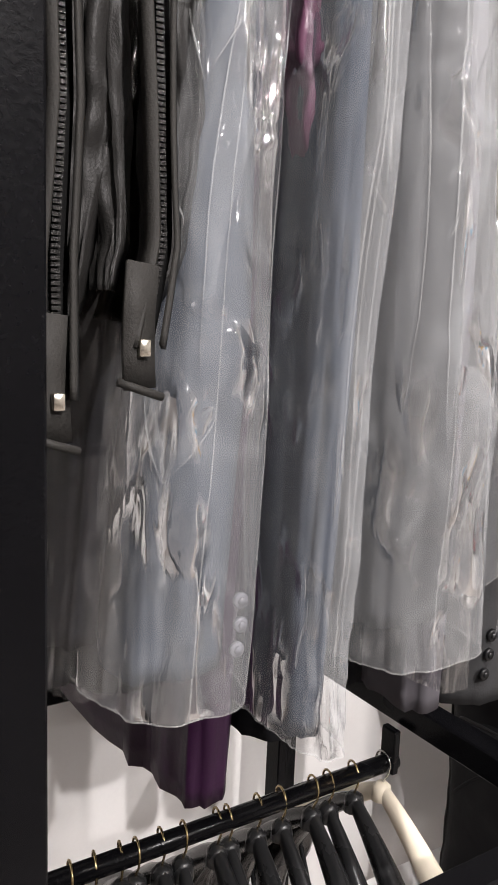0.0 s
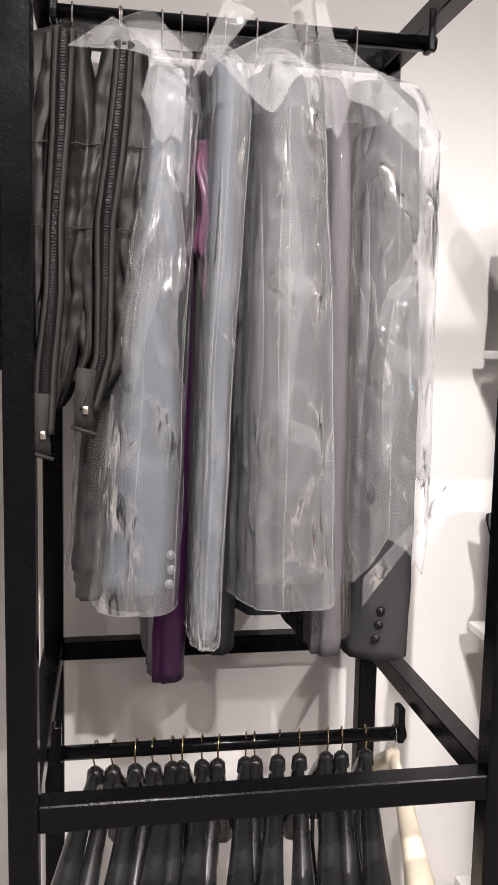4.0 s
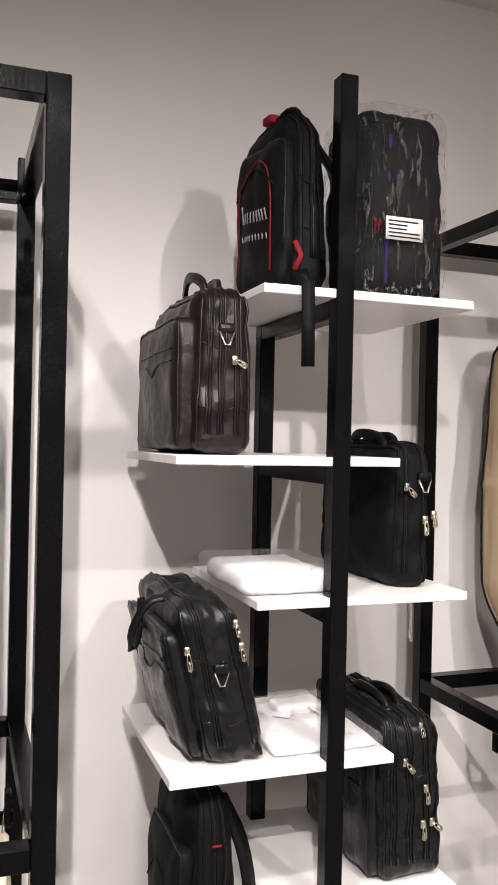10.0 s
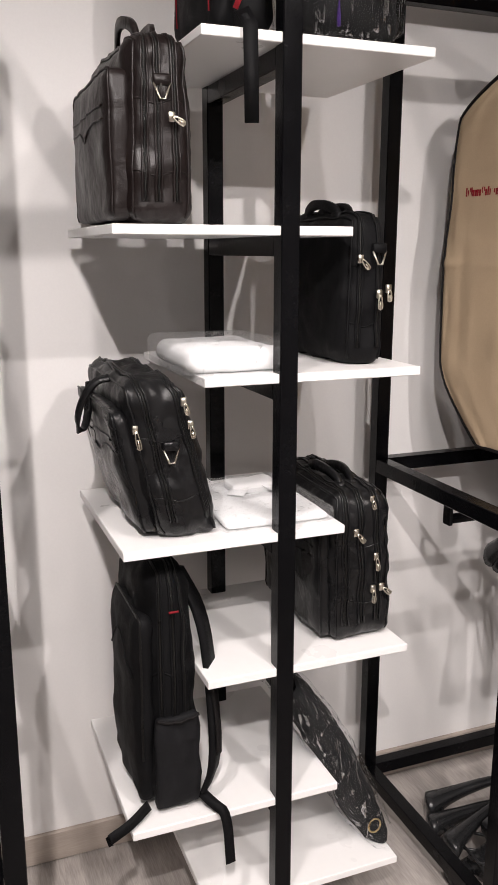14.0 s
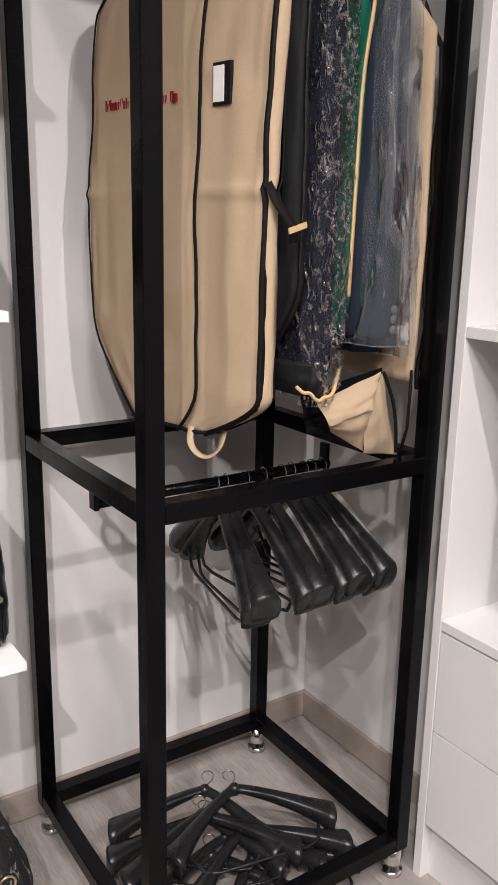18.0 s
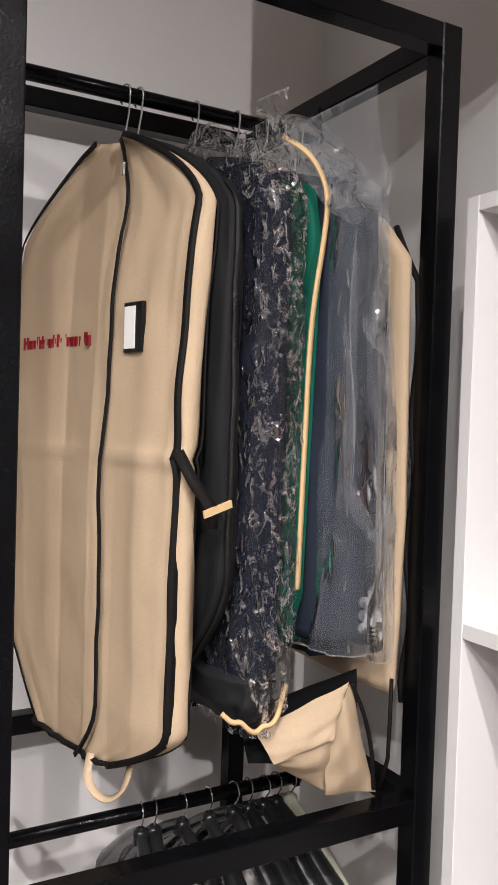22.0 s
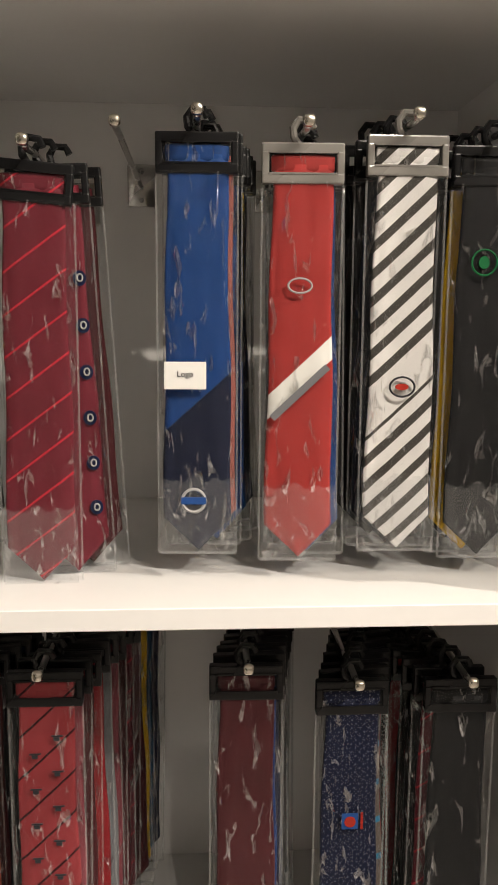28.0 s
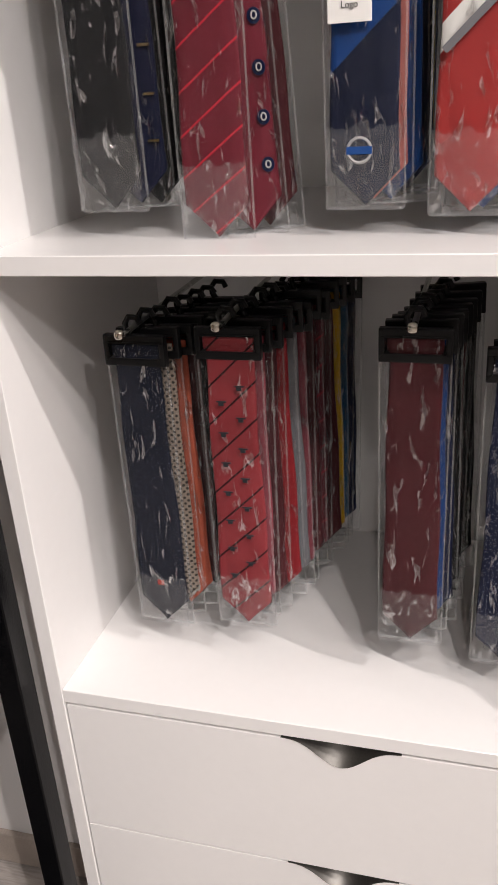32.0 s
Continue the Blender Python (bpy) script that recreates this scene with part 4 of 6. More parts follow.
# ---------------- second rack: hangers ----------------
ROD2 = (0.3595, 0.972)
rng = random.Random(9)
second = make_hanger(M_HANGER, "black plastic coat hanger with a trouser bar", True, M_STEEL, "spare hangers on the corner rack", 1.12, 0.226, 0.180)
for i, (x, yaw) in enumerate(zip([2.026, 2.050, 2.103, 2.156, 2.204, 2.236, 2.268, 2.296], [-9.5, -10.5, 4.5, -3, 7.5, 3.5, 12.5, 9.5])):
    m = pose(x, ROD2[0], ROD2[1] - 0.040, 0, 0, yaw) @ pose(0, 0, 0, (-3 if i % 2 else 1) + rng.uniform(-1, 1), rng.uniform(-2, 2), 0)
    if i == 0:
        second.matrix_basis = m
    else:
        copy_thing(second, m)
clear_hanger = make_hanger(M_OLIVE, "pale translucent plastic coat hanger at the end", False, M_STEEL, "spare hangers on the corner rack", 0.7)
clear_hanger.matrix_basis = pose(2.326, ROD2[0], ROD2[1] - 0.040, 0, 0, 8)

# hangers thrown on the floor inside the corner rack
fallen = make_hanger(M_HANGER, "black plastic coat hanger lying in a heap on the floor", True, M_STEEL, "hangers in a heap on the floor", 0.95, 0.205, 0.150)
HEAP = [(1.97, 0.28, 0.040, 62), (2.03, 0.31, 0.044, 74), (2.00, 0.37, 0.075, 55), (2.06, 0.27, 0.082, 84), (1.98, 0.34, 0.112, 66), (2.05, 0.22, 0.040, 100), (2.03, 0.41, 0.118, 48), (2.08, 0.35, 0.140, 76)]
for i, (x, y, z, a) in enumerate(HEAP):
    m = pose(x + 0.02, y + 0.03, z, 0, 0, a) @ pose(0, 0, 0, rng.uniform(-6, 6), 80 + rng.uniform(-8, 8), 0)
    if i == 0:
        fallen.matrix_basis = m
    else:
        copy_thing(fallen, m)

# ---------------- second rack: garment bags and covered suits ----------------
TOP2 = 2.157


def bag_outline(z, top, low, half, slope=0.14, round_low=0.20):
    """Half width of a garment bag at a height."""
    if z > top - slope:
        k = (top - z) / slope
        return 0.035 + (half - 0.035) * (0.35 * k + 0.65 * math.sin(k * math.pi / 2) ** 0.85)
    if z < low + round_low:
        k = (z - low) / round_low
        return half * (0.42 + 0.58 * (1 - (1 - k) ** 1.55))
    return half


def garment_bag(at, yaw, half, top, low, thick, mat, piping, label, seed, crease=True, folds=0.012):
    t = thing("garment_bag", at, label, "garment bag", "garment bags on the corner rack")
    t.rotation_euler = (0, 0, radians(yaw))
    zt, zl = top - at[2], low - at[2]

    def surf(a, z, out=0.0):
        c, s = math.cos(a), math.sin(a)
        w = bag_outline(z + at[2], top, low, half, 0.14, 0.09 if s < 0 and crease else 0.21)
        px, py = math.copysign(abs(c) ** 0.5, c), math.copysign(abs(s) ** 0.8, s)
        th = thick * (0.5 + 0.5 * min(1, (zt - z) / 0.2))
        d = folds * (wob(px, py * 2, z, 5.5, seed) + 0.5 * wob(px, py * 5, z * 1.4, 9, seed + 1))
        if crease:
            d -= 0.006 * math.exp(-((z + at[2] - 1.585) / 0.010) ** 2) * (0.6 + wob(0, py, 0, 4, seed))
        sway = 0.068 * max(0.0, min(1.0, (z - zt + 0.55) / 0.55)) ** 1.5 * (1 - 0.4 * abs(py)) if crease else 0.0
        return (px * (th + out) + d + sway, py * (w + out), z)
    bm = grid_mesh(lambda u, v: surf(2 * math.pi * u, zt + (zl - zt) * v), 56, 90, True)
    bm.verts.ensure_lookup_table()
    bm.faces.new([bm.verts[i] for i in range(56)][::-1])
    bm.faces.new([bm.verts[89 * 56 + i] for i in range(56)])
    part("shell", bm, mat, t, "", True)
    if piping:
        n = 70
        for edge, a in (("front", math.pi + 1.22), ("front", math.pi - 1.22), ("back", 1.22), ("back", -1.22)):
            pts = [surf(a, zt + (zl - zt) * k / n, 0.003) for k in range(n + 1)]
            part("binding", ribbon(pts, 0.0095, (-1 if edge == "front" else 1, math.sin(a) * 0.6, 0), 0.003), piping, t, "", True)
        for a0, a1, z in ((math.pi - 1.22, math.pi + 1.22, zl), (-1.22, 1.22, zl)):
            pts = [surf(a0 + (a1 - a0) * k / 20, z + 0.004, 0.004) for k in range(21)]
            part("binding", tube(pts, 0.0045, 6), piping, t, "", True)
    return t, surf, zt, zl


tan, surf, zt, zl = garment_bag((1.906, 0.334, TOP2), 12, 0.266, 2.075, 1.125, 0.026, M_TAN, M_PIPING, "tan fabric garment bag with black binding and a central zip", 2.0, folds=0.007)
zip_line = [surf(math.pi + 0.235 + 0.0022 * k, zt + (zl - zt) * k / 40, 0.010) for k in range(41)]
part("zip", ribbon(zip_line, 0.0075, (-1, 0, 0), 0.002), M_PIPING, tan, "black zip down the middle", True)
part("zip_pull", box((zip_line[2][0] - 0.006, zip_line[2][1] - 0.004, zip_line[2][2] - 0.02), (zip_line[2][0] - 0.002, zip_line[2][1] + 0.004, zip_line[2][2]), 0.001), M_METAL, tan)
side_zip = [surf(math.pi + 1.25, -0.57 - 0.46 * k / 20, 0.003) for k in range(21)]
part("side_zip", ribbon(side_zip, 0.013, (-0.3, -1, 0), 0.002), M_PIPING, tan, "open black side zip", True)
part("side_strap", ribbon([(-0.02, -0.266, -0.56), (-0.005, -0.282, -0.60), (0.012, -0.30, -0.632), (0.014, -0.30, -0.66)], 0.016, (-0.4, -1, 0.2), 0.002), M_PIPING, tan, "black strap hanging from the side", True)
part("tab", ribbon([(-0.004, -0.303, -0.640), (0.045, -0.300, -0.628)], 0.010, (0, -1, 0), 0.003), M_BINDING, tan, "beige tab")
wx = min(surf(math.pi + math.asin((q / 0.266) ** 1.25), zq - TOP2)[0] for q in (0.125, 0.17) for zq in (1.735, 1.80)) + 0.001
part("window", box((wx - 0.0030, -0.170, 1.732 - TOP2), (wx + 0.004, -0.124, 1.803 - TOP2), 0.0006), M_PLASTIC, tan, "clear plastic card window on dark backing")
part("card", box((wx - 0.0042, -0.154, 1.737 - TOP2), (wx - 0.0032, -0.127, 1.797 - TOP2)), M_CARD, tan, "white paper card")
part("hanging_loop", ribbon(eased([(-0.030, -0.085, zl + 0.012), (-0.040, -0.090, zl - 0.015), (-0.036, -0.105, zl - 0.038), (-0.026, -0.130, zl - 0.045), (-0.014, -0.150, zl - 0.025), (-0.006, -0.155, zl + 0.012)]), 0.013, (-0.3, -0.2, 1), 0.002), M_TAN, tan, "tan fabric loop", True)
# a red printed line, too like a trade name to letter
wr = random.Random(3)
y = 0.205
while y > -0.02:
    w = wr.choice((0.0018, 0.0025, 0.0035))
    h = wr.choice((0.015, 0.015, 0.021))
    zz = 1.748 - TOP2
    k = math.copysign(math.asin(min(1, abs(y) / 0.266) ** 1.25), y)
    xs = surf(math.pi - k, zz)[0]
    part("print_bar", box((xs - 0.0010, y - w, zz), (xs + 0.004, y, zz + h)), M_RED, tan)
    y -= w + 0.0036
wire_hook(tan, (0.062, 0.012, 0), (0.062, 0.010, -0.082), 0.0017, M_STEEL)

dark, dsurf, dzt, dzl = garment_bag((1.990, 0.34, TOP2), 8, 0.262, 2.075, 1.215, 0.032, M_BAGBLACK, None, "black fabric garment bag with a zipped edge", 6.0, crease=False, folds=0.007)
part("zip", ribbon([dsurf(-1.571, dzt - 0.1 + (dzl - dzt + 0.14) * k / 30, 0.004) for k in range(31)], 0.012, (0, -1, 0), 0.002), M_ZIP, dark, "dark coil zip", True)
wire_hook(dark, (0, 0.0195, 0), (0, 0.0195, -0.075), 0.0017, M_STEEL)


def hung_thing(name, x, rows, mat, label, category, seed, folds=0.01, power=0.6, nu=36, nv=60, hook=True, smooth=True):
    t = thing(name, (x, 0.36, TOP2), label, category, "garments on the corner rack")
    bm = hung(rows, nu, nv, power, folds, 10, seed)
    wpart("cloth", bm, mat, t, "", smooth)
    if hook:
        wire_hook(t, (0, 0, 0), (0, 0, -0.06), 0.0016, M_STEEL)
    return t


def film_over(x, rows, mat, label, seed, amount=0.006, freq=14, hem=0.0, nv=110, nu=72, power=0.5, folds=0.008):
    t = thing("garment_cover", (x, 0.36, TOP2 - 0.06), label, "garment cover", "film covers on the corner rack")
    cut = 2 if len(rows) > 3 else 1
    for name, rr, n in (("gathered_neck", rows[:cut + 1], 30), ("film", rows[cut:], nv)):
        bm = hung(rr, nu, n, power, folds, 9, seed, hem=hem if name == "film" else 0.0, cap=False)
        if mat is M_HAZY:
            drape(bm, 0.0065, seed)
        elif mat is M_CLEAR:
            for v in bm.verts:
                x_, y_, z_ = v.co
                near = noise.voronoi(Vector((x_ * 38 + z_ * 9 + seed, y_ * 30, z_ * 26 - x_ * 8)))[0][0]
                fine = noise.voronoi(Vector((x_ * 80 + seed, y_ * 70 + z_ * 20, z_ * 60)))[0][0]
                lift = amount * (1.3 * (near - 0.35) + 0.6 * (fine - 0.35))
                v.co.y -= lift if y_ < 0.33 else -lift
                v.co.x += lift * 0.5
        else:
            crumple(bm, amount, freq, seed)
        if mat is M_HAZY and name == "film":
            bm.verts.ensure_lookup_table()
            lowest = [bm.verts[(n - 1) * nu + k].co.copy() for k in range(nu)]
            wpart("hem", tube(lowest + [lowest[0]], 0.0013, 5), M_WELD, t, "pale cut hem")
            film_folds(bm, nu, n, t, seed, 0.06)
            wpart("seam", tube([bm.verts[j * nu + int(nu * 0.80)].co + Vector((0, -0.001, 0)) for j in range(n)], 0.0009, 5), M_WELD, t, "pale welded fold line")
        wpart(name, bm, mat, t, "loose film at the shoulders" if name == "gathered_neck" else "", mat is not M_CLEAR)
    return t


hung_thing("navy_jacket", 2.09, [(2.06, 2.095, 0.34, 0.015, 0.06), (2.02, 2.095, 0.33, 0.040, 0.20), (1.95, 2.094, 0.33, 0.047, 0.25), (1.6, 2.092, 0.33, 0.050, 0.25), (1.26, 2.092, 0.33, 0.048, 0.245)], M_NAVY, "navy padded jacket wrapped in crinkled clear film", "jacket", 3.0, 0.012)
film_over(2.10, [(2.13, 2.105, 0.35, 0.014, 0.02), (2.085, 2.105, 0.34, 0.028, 0.08), (2.04, 2.096, 0.33, 0.046, 0.21), (1.95, 2.095, 0.325, 0.053, 0.264), (1.6, 2.092, 0.325, 0.056, 0.266), (1.25, 2.092, 0.325, 0.054, 0.264), (1.19, 2.090, 0.31, 0.040, 0.235)], M_CLEAR, "crinkled clear film wrapped round the navy jacket", 13.0, 0.012, 30, nv=170, nu=150)
# green bag with beige binding
green = hung_thing("green_garment_bag", 2.168, [(2.04, 2.168, 0.34, 0.012, 0.08), (1.99, 2.168, 0.33, 0.014, 0.22), (1.9, 2.166, 0.33, 0.016, 0.245), (1.38, 2.160, 0.33, 0.010, 0.235), (1.30, 2.166, 0.34, 0.008, 0.20)], M_GREEN, "green fabric garment bag with beige bound edge", "garment bag", 8.0, 0.012)
gpts = eased([(2.105, 0.10, 2.045), (2.132, 0.078, 2.025), (2.154, 0.072, 1.996), (2.165, 0.068, 1.961), (2.159, 0.068, 1.896), (2.147, 0.070, 1.813), (2.142, 0.070, 1.739), (2.140, 0.070, 1.638), (2.138, 0.070, 1.546), (2.135, 0.070, 1.40)], 2)
wpart("binding", ribbon(gpts, 0.0085, (0.25, -1, 0), 0.003), M_BINDING, green, "beige binding along the edge")
# ruffled hem below the navy jacket
ruff = thing("ruffled_hem", (2.10, 0.08, 1.20), "crumpled beige-edged hem of a bag below the film", "garment bag")
wpart("edge", tube(eased([(2.020, 0.072, 1.236), (2.034, 0.066, 1.222), (2.046, 0.064, 1.224), (2.058, 0.062, 1.210), (2.070, 0.062, 1.204), (2.082, 0.064, 1.212), (2.096, 0.064, 1.210), (2.110, 0.068, 1.222), (2.122, 0.072, 1.262)]), 0.0038, 6), M_BINDING, ruff)
wpart("gathered_cloth", crumple(hung([(1.275, 2.075, 0.20, 0.050, 0.13), (1.24, 2.072, 0.20, 0.048, 0.135), (1.212, 2.070, 0.20, 0.030, 0.12)], 40, 14, 0.7, 0.012, 22, 4.0), 0.006, 30, 6.0), M_BAGBLACK, ruff, "gathered dark cloth inside the film")
film_sheet([(2.105, 0.12, 2.050), (2.250, 0.07, 2.140), (2.276, 0.062, 1.985), (2.160, 0.052, 1.935)], 6.0, "loose dust film rising to the rod", 0.010, M_HAZY)
film_sheet([(2.060, 0.10, 2.085), (2.118, 0.11, 2.120), (2.128, 0.08, 2.010), (2.050, 0.07, 2.000)], 7.0, "crumpled clear film bunched under the rod", 0.016, M_CLEAR)
# blue suits under dust film
bsuit = hung_thing("blue_suit_jacket", 2.225, [(2.06, 2.222, 0.34, 0.015, 0.06), (2.01, 2.222, 0.33, 0.035, 0.20), (1.95, 2.222, 0.33, 0.040, 0.235), (1.6, 2.226, 0.33, 0.044, 0.235), (1.285, 2.230, 0.33, 0.048, 0.23)], M_NAVY, "dark navy suit jacket under a dust cover", "suit jacket", 17.0, 0.012)
wpart("sleeve", hung([(2.01, 2.222, 0.145, 0.03, 0.03), (1.95, 2.218, 0.130, 0.044, 0.05), (1.7, 2.218, 0.122, 0.050, 0.052), (1.318, 2.224, 0.118, 0.054, 0.050)], 30, 50, 0.75, 0.007, 12, 19.0), M_BLUE, bsuit, "navy sleeve with three cuff buttons")
for bz in (1.372, 1.352, 1.332):
    b = button((2.252, 0.064, bz), 0.0085, M_BUTTON, bsuit)
    b.location = -bsuit.location
film_over(2.225, [(2.14, 2.235, 0.34, 0.05, 0.10), (2.05, 2.235, 0.33, 0.055, 0.20), (1.95, 2.228, 0.32, 0.052, 0.275), (1.6, 2.230, 0.315, 0.056, 0.280), (1.305, 2.232, 0.312, 0.062, 0.282)], M_HAZY, "loose bluish dust film over the navy suit", 23.0, 0.008, 10, power=0.4)
hung_thing("blue_blazer", 2.297, [(2.05, 2.292, 0.35, 0.012, 0.06), (1.98, 2.292, 0.34, 0.018, 0.22), (1.6, 2.296, 0.34, 0.020, 0.235), (1.29, 2.300, 0.34, 0.020, 0.23)], M_BLUE, "blue blazer hanging under thin dust film", "blazer", 27.0, 0.01)
film_over(2.297, [(2.12, 2.292, 0.35, 0.012, 0.05), (2.0, 2.294, 0.335, 0.022, 0.235), (1.6, 2.297, 0.33, 0.025, 0.262), (1.275, 2.300, 0.33, 0.026, 0.264)], M_HAZY, "thin dust film over the blue blazer", 29.0, 0.006, 12)
last = hung_thing("tan_garment_bag", 2.332, [(2.04, 2.330, 0.36, 0.008, 0.06), (1.97, 2.332, 0.35, 0.016, 0.20), (1.90, 2.335, 0.345, 0.020, 0.258), (1.5, 2.335, 0.345, 0.020, 0.268), (1.22, 2.328, 0.345, 0.020, 0.265)], M_TAN, "tan fabric garment bag with its lower end folded up", "garment bag", 33.0, 0.008)
wpart("binding", tube([(2.352 + 0.003 * math.sin(k), 0.082 + 0.006 * math.sin(k * 0.9) + 0.06 * max(0, 1 - k / 3), 1.96 - 0.76 * k / 24) for k in range(25)], 0.005, 6), M_PIPING, last, "black bound edge")
film_over(2.352, [(1.92, 2.352, 0.36, 0.008, 0.2), (1.6, 2.354, 0.35, 0.010, 0.255), (1.24, 2.352, 0.35, 0.010, 0.25)], M_CLEAR, "crinkled clear film at the end of the rack", 37.0, 0.005, 30)
hung_thing("dark_trousers", 2.356, [(1.95, 2.356, 0.36, 0.005, 0.2), (1.6, 2.357, 0.36, 0.006, 0.245), (1.28, 2.356, 0.36, 0.006, 0.24)], M_NAVY, "dark navy trousers at the end of the rack", "trousers", 39.0, 0.004, hook=False)


def bulged(corners, swell, seed, nu=26, nv=20):
    """A stiff cloth panel between four corners, bulging to the room."""
    a, b, c, d = (Vector(q) for q in corners)

    def f(u, v):
        q = (a * (1 - u) + b * u) * (1 - v) + (d * (1 - u) + c * u) * v
        q.y -= swell * math.sin(math.pi * u) ** 0.7 * math.sin(math.pi * v) ** 0.7 + 0.006 * wob(u * 2, v * 2, 0, 1.6, seed)
        return q
    return grid_mesh(f, nu, nv)


folded = thing("folded_bag_end", (2.2, 0.1, 1.15), "folded-up lower end of a tan garment bag", "garment bag")
wpart("upper_roll", bulged([(2.083, 0.088, 1.196), (2.246, 0.086, 1.246), (2.196, 0.052, 1.178), (2.106, 0.070, 1.150)], 0.016, 3.0), M_TAN, folded, "turned-up tan roll")
wpart("front_panel", bulged([(2.188, 0.062, 1.186), (2.247, 0.082, 1.246), (2.308, 0.092, 1.062), (2.206, 0.082, 1.080)], 0.012, 8.0), M_TAN, folded, "flat tan end panel")
wpart("under_panel", bulged([(2.104, 0.074, 1.154), (2.196, 0.056, 1.182), (2.212, 0.090, 1.082), (2.130, 0.10, 1.130)], 0.010, 5.0), M_TAN, folded, "shaded tan underside")
wpart("back_panel", bulged([(2.090, 0.15, 1.20), (2.310, 0.15, 1.240), (2.316, 0.15, 1.075), (2.110, 0.15, 1.12)], -0.02, 6.0), M_BAGBLACK, folded, "dark lining inside the fold")
wpart("binding", tube([(2.318, 0.072, 1.245), (2.314, 0.068, 1.18), (2.316, 0.072, 1.12), (2.312, 0.085, 1.064)], 0.0032, 6), M_PIPING, folded, "black bound edge")
wpart("lining_edge", tube(eased([(2.246, 0.078, 1.246), (2.272, 0.074, 1.190), (2.290, 0.078, 1.130), (2.300, 0.084, 1.070)]), 0.0035, 6), M_PIPING, folded, "black zip beside the panel")

# ---------------- bags on the shelves ----------------
def rbox_point(p, centre, half, r, bulge=0.0, wrinkle=0.0, freq=14.0, seed=0.0, shear=(0, 0), taper=0.0, proud=0.0):
    """The place on a stuffed box's skin that belongs to p, a point of the cube from -1 to 1."""
    c, h = Vector(centre), Vector(half)
    q = Vector((p[0] * h.x, p[1] * h.y, p[2] * h.z))
    lim = Vector((max(0, h.x - r), max(0, h.y - r), max(0, h.z - r)))
    inner = Vector([max(-lim[i], min(lim[i], q[i])) for i in range(3)])
    d = q - inner
    if d.length > 1e-9:
        q = inner + d.normalized() * (r + proud)
    q = q + Vector((bulge * (1 - p[1] ** 2) * (1 - p[2] ** 2) * p[0], bulge * 0.5 * (1 - p[0] ** 2) * (1 - p[2] ** 2) * p[1], bulge * 0.4 * (1 - p[0] ** 2) * (1 - p[1] ** 2) * max(0, p[2])))
    if wrinkle:
        w = wrinkle * (wob(q.x, q.y, q.z, freq, seed) + 0.5 * wob(q.x, q.y, q.z, freq * 2.3, seed + 3))
        q = q + (d.normalized() if d.length > 1e-9 else Vector((p[0], 0, 0))) * w
    k = (p[2] + 1) / 2
    q.x *= 1 - taper * k
    q.x += shear[0] * k
    q.y += shear[1] * k
    return c + q


def skin_loop(k, shape, proud=0.001, n=16, cut=1.0):
    """Points round a stuffed box at the share k of its width, over its narrow ends, top and bottom; cut < 1 keeps the upper part."""
    ring = [(-1, -1 + 2 * i / n) for i in range(n)] + [(-1 + 2 * i / n, 1) for i in range(n)] + [(1, 1 - 2 * i / n) for i in range(n + 1)]
    ring = [(y, z) for y, z in ring if z > 1 - 2 * cut + 1e-6 or cut == 1.0]
    return [rbox_point((k, y, z), proud=proud, **shape) for y, z in ring]


def rbox(centre, half, r, n=12, bulge=0.0, wrinkle=0.0, freq=14.0, seed=0.0, shear=(0, 0), taper=0.0):
    """A rounded, slightly stuffed box."""
    bm = bmesh.new()
    grid = {}

    def vert(p):
        key = tuple(round(q, 5) for q in p)
        if key not in grid:
            grid[key] = bm.verts.new(rbox_point(p, centre, half, r, bulge, wrinkle, freq, seed, shear, taper))
        return grid[key]
    ts = [-1 + 2 * i / n for i in range(n + 1)]
    for axis in range(3):
        for sgn in (-1, 1):
            for i in range(n):
                for j in range(n):
                    quad = []
                    for a, b in ((ts[i], ts[j]), (ts[i + 1], ts[j]), (ts[i + 1], ts[j + 1]), (ts[i], ts[j + 1])):
                        p = [0, 0, 0]
                        p[axis], p[(axis + 1) % 3], p[(axis + 2) % 3] = sgn, a, b
                        quad.append(vert(p))
                    bm.faces.new(quad if sgn > 0 else quad[::-1])
    return bm


def d_ring(parent, at, w=0.03, h=0.026, mat=None):
    x, y, z = at
    bm = bmesh.new()
    add_tube(bm, [(x - w / 2, y, z), (x + w / 2, y, z), (x + w * 0.16, y - 0.004, z - h), (x - w * 0.16, y - 0.004, z - h), (x - w / 2, y, z)], 0.0024, 8)
    return wpart("strap_ring", bm, mat or M_METAL, parent, "nickel strap ring")


def zip_pull(parent, at, tilt=0.0, length=0.030):
    x, y, z = at
    length *= 0.82
    bm = bmesh.new()
    add_box(bm, (x - 0.0065, y - 0.007, z - 0.009), (x + 0.0065, y, z + 0.009), 0.002)
    dx, dz = math.sin(radians(tilt)), -math.cos(radians(tilt))
    at_ = lambda k, w: (x + dx * length * k - dz * w, y - 0.009 - 0.002 * k, z + dz * length * k + dx * w)
    add_tube(bm, [at_(0.05, 0), at_(0.25, 0.0030), at_(0.7, 0.0046), at_(1.0, 0.0040), at_(1.06, 0), at_(1.0, -0.0040), at_(0.7, -0.0046), at_(0.25, -0.0030), at_(0.05, 0)], 0.0017, 7)
    add_tube(bm, [at_(0.5, 0), at_(1.02, 0)], 0.003, 8, radii=[0.0016, 0.0032])
    return wpart("zip_pull", bm, M_METAL, parent, "nickel zip pull")


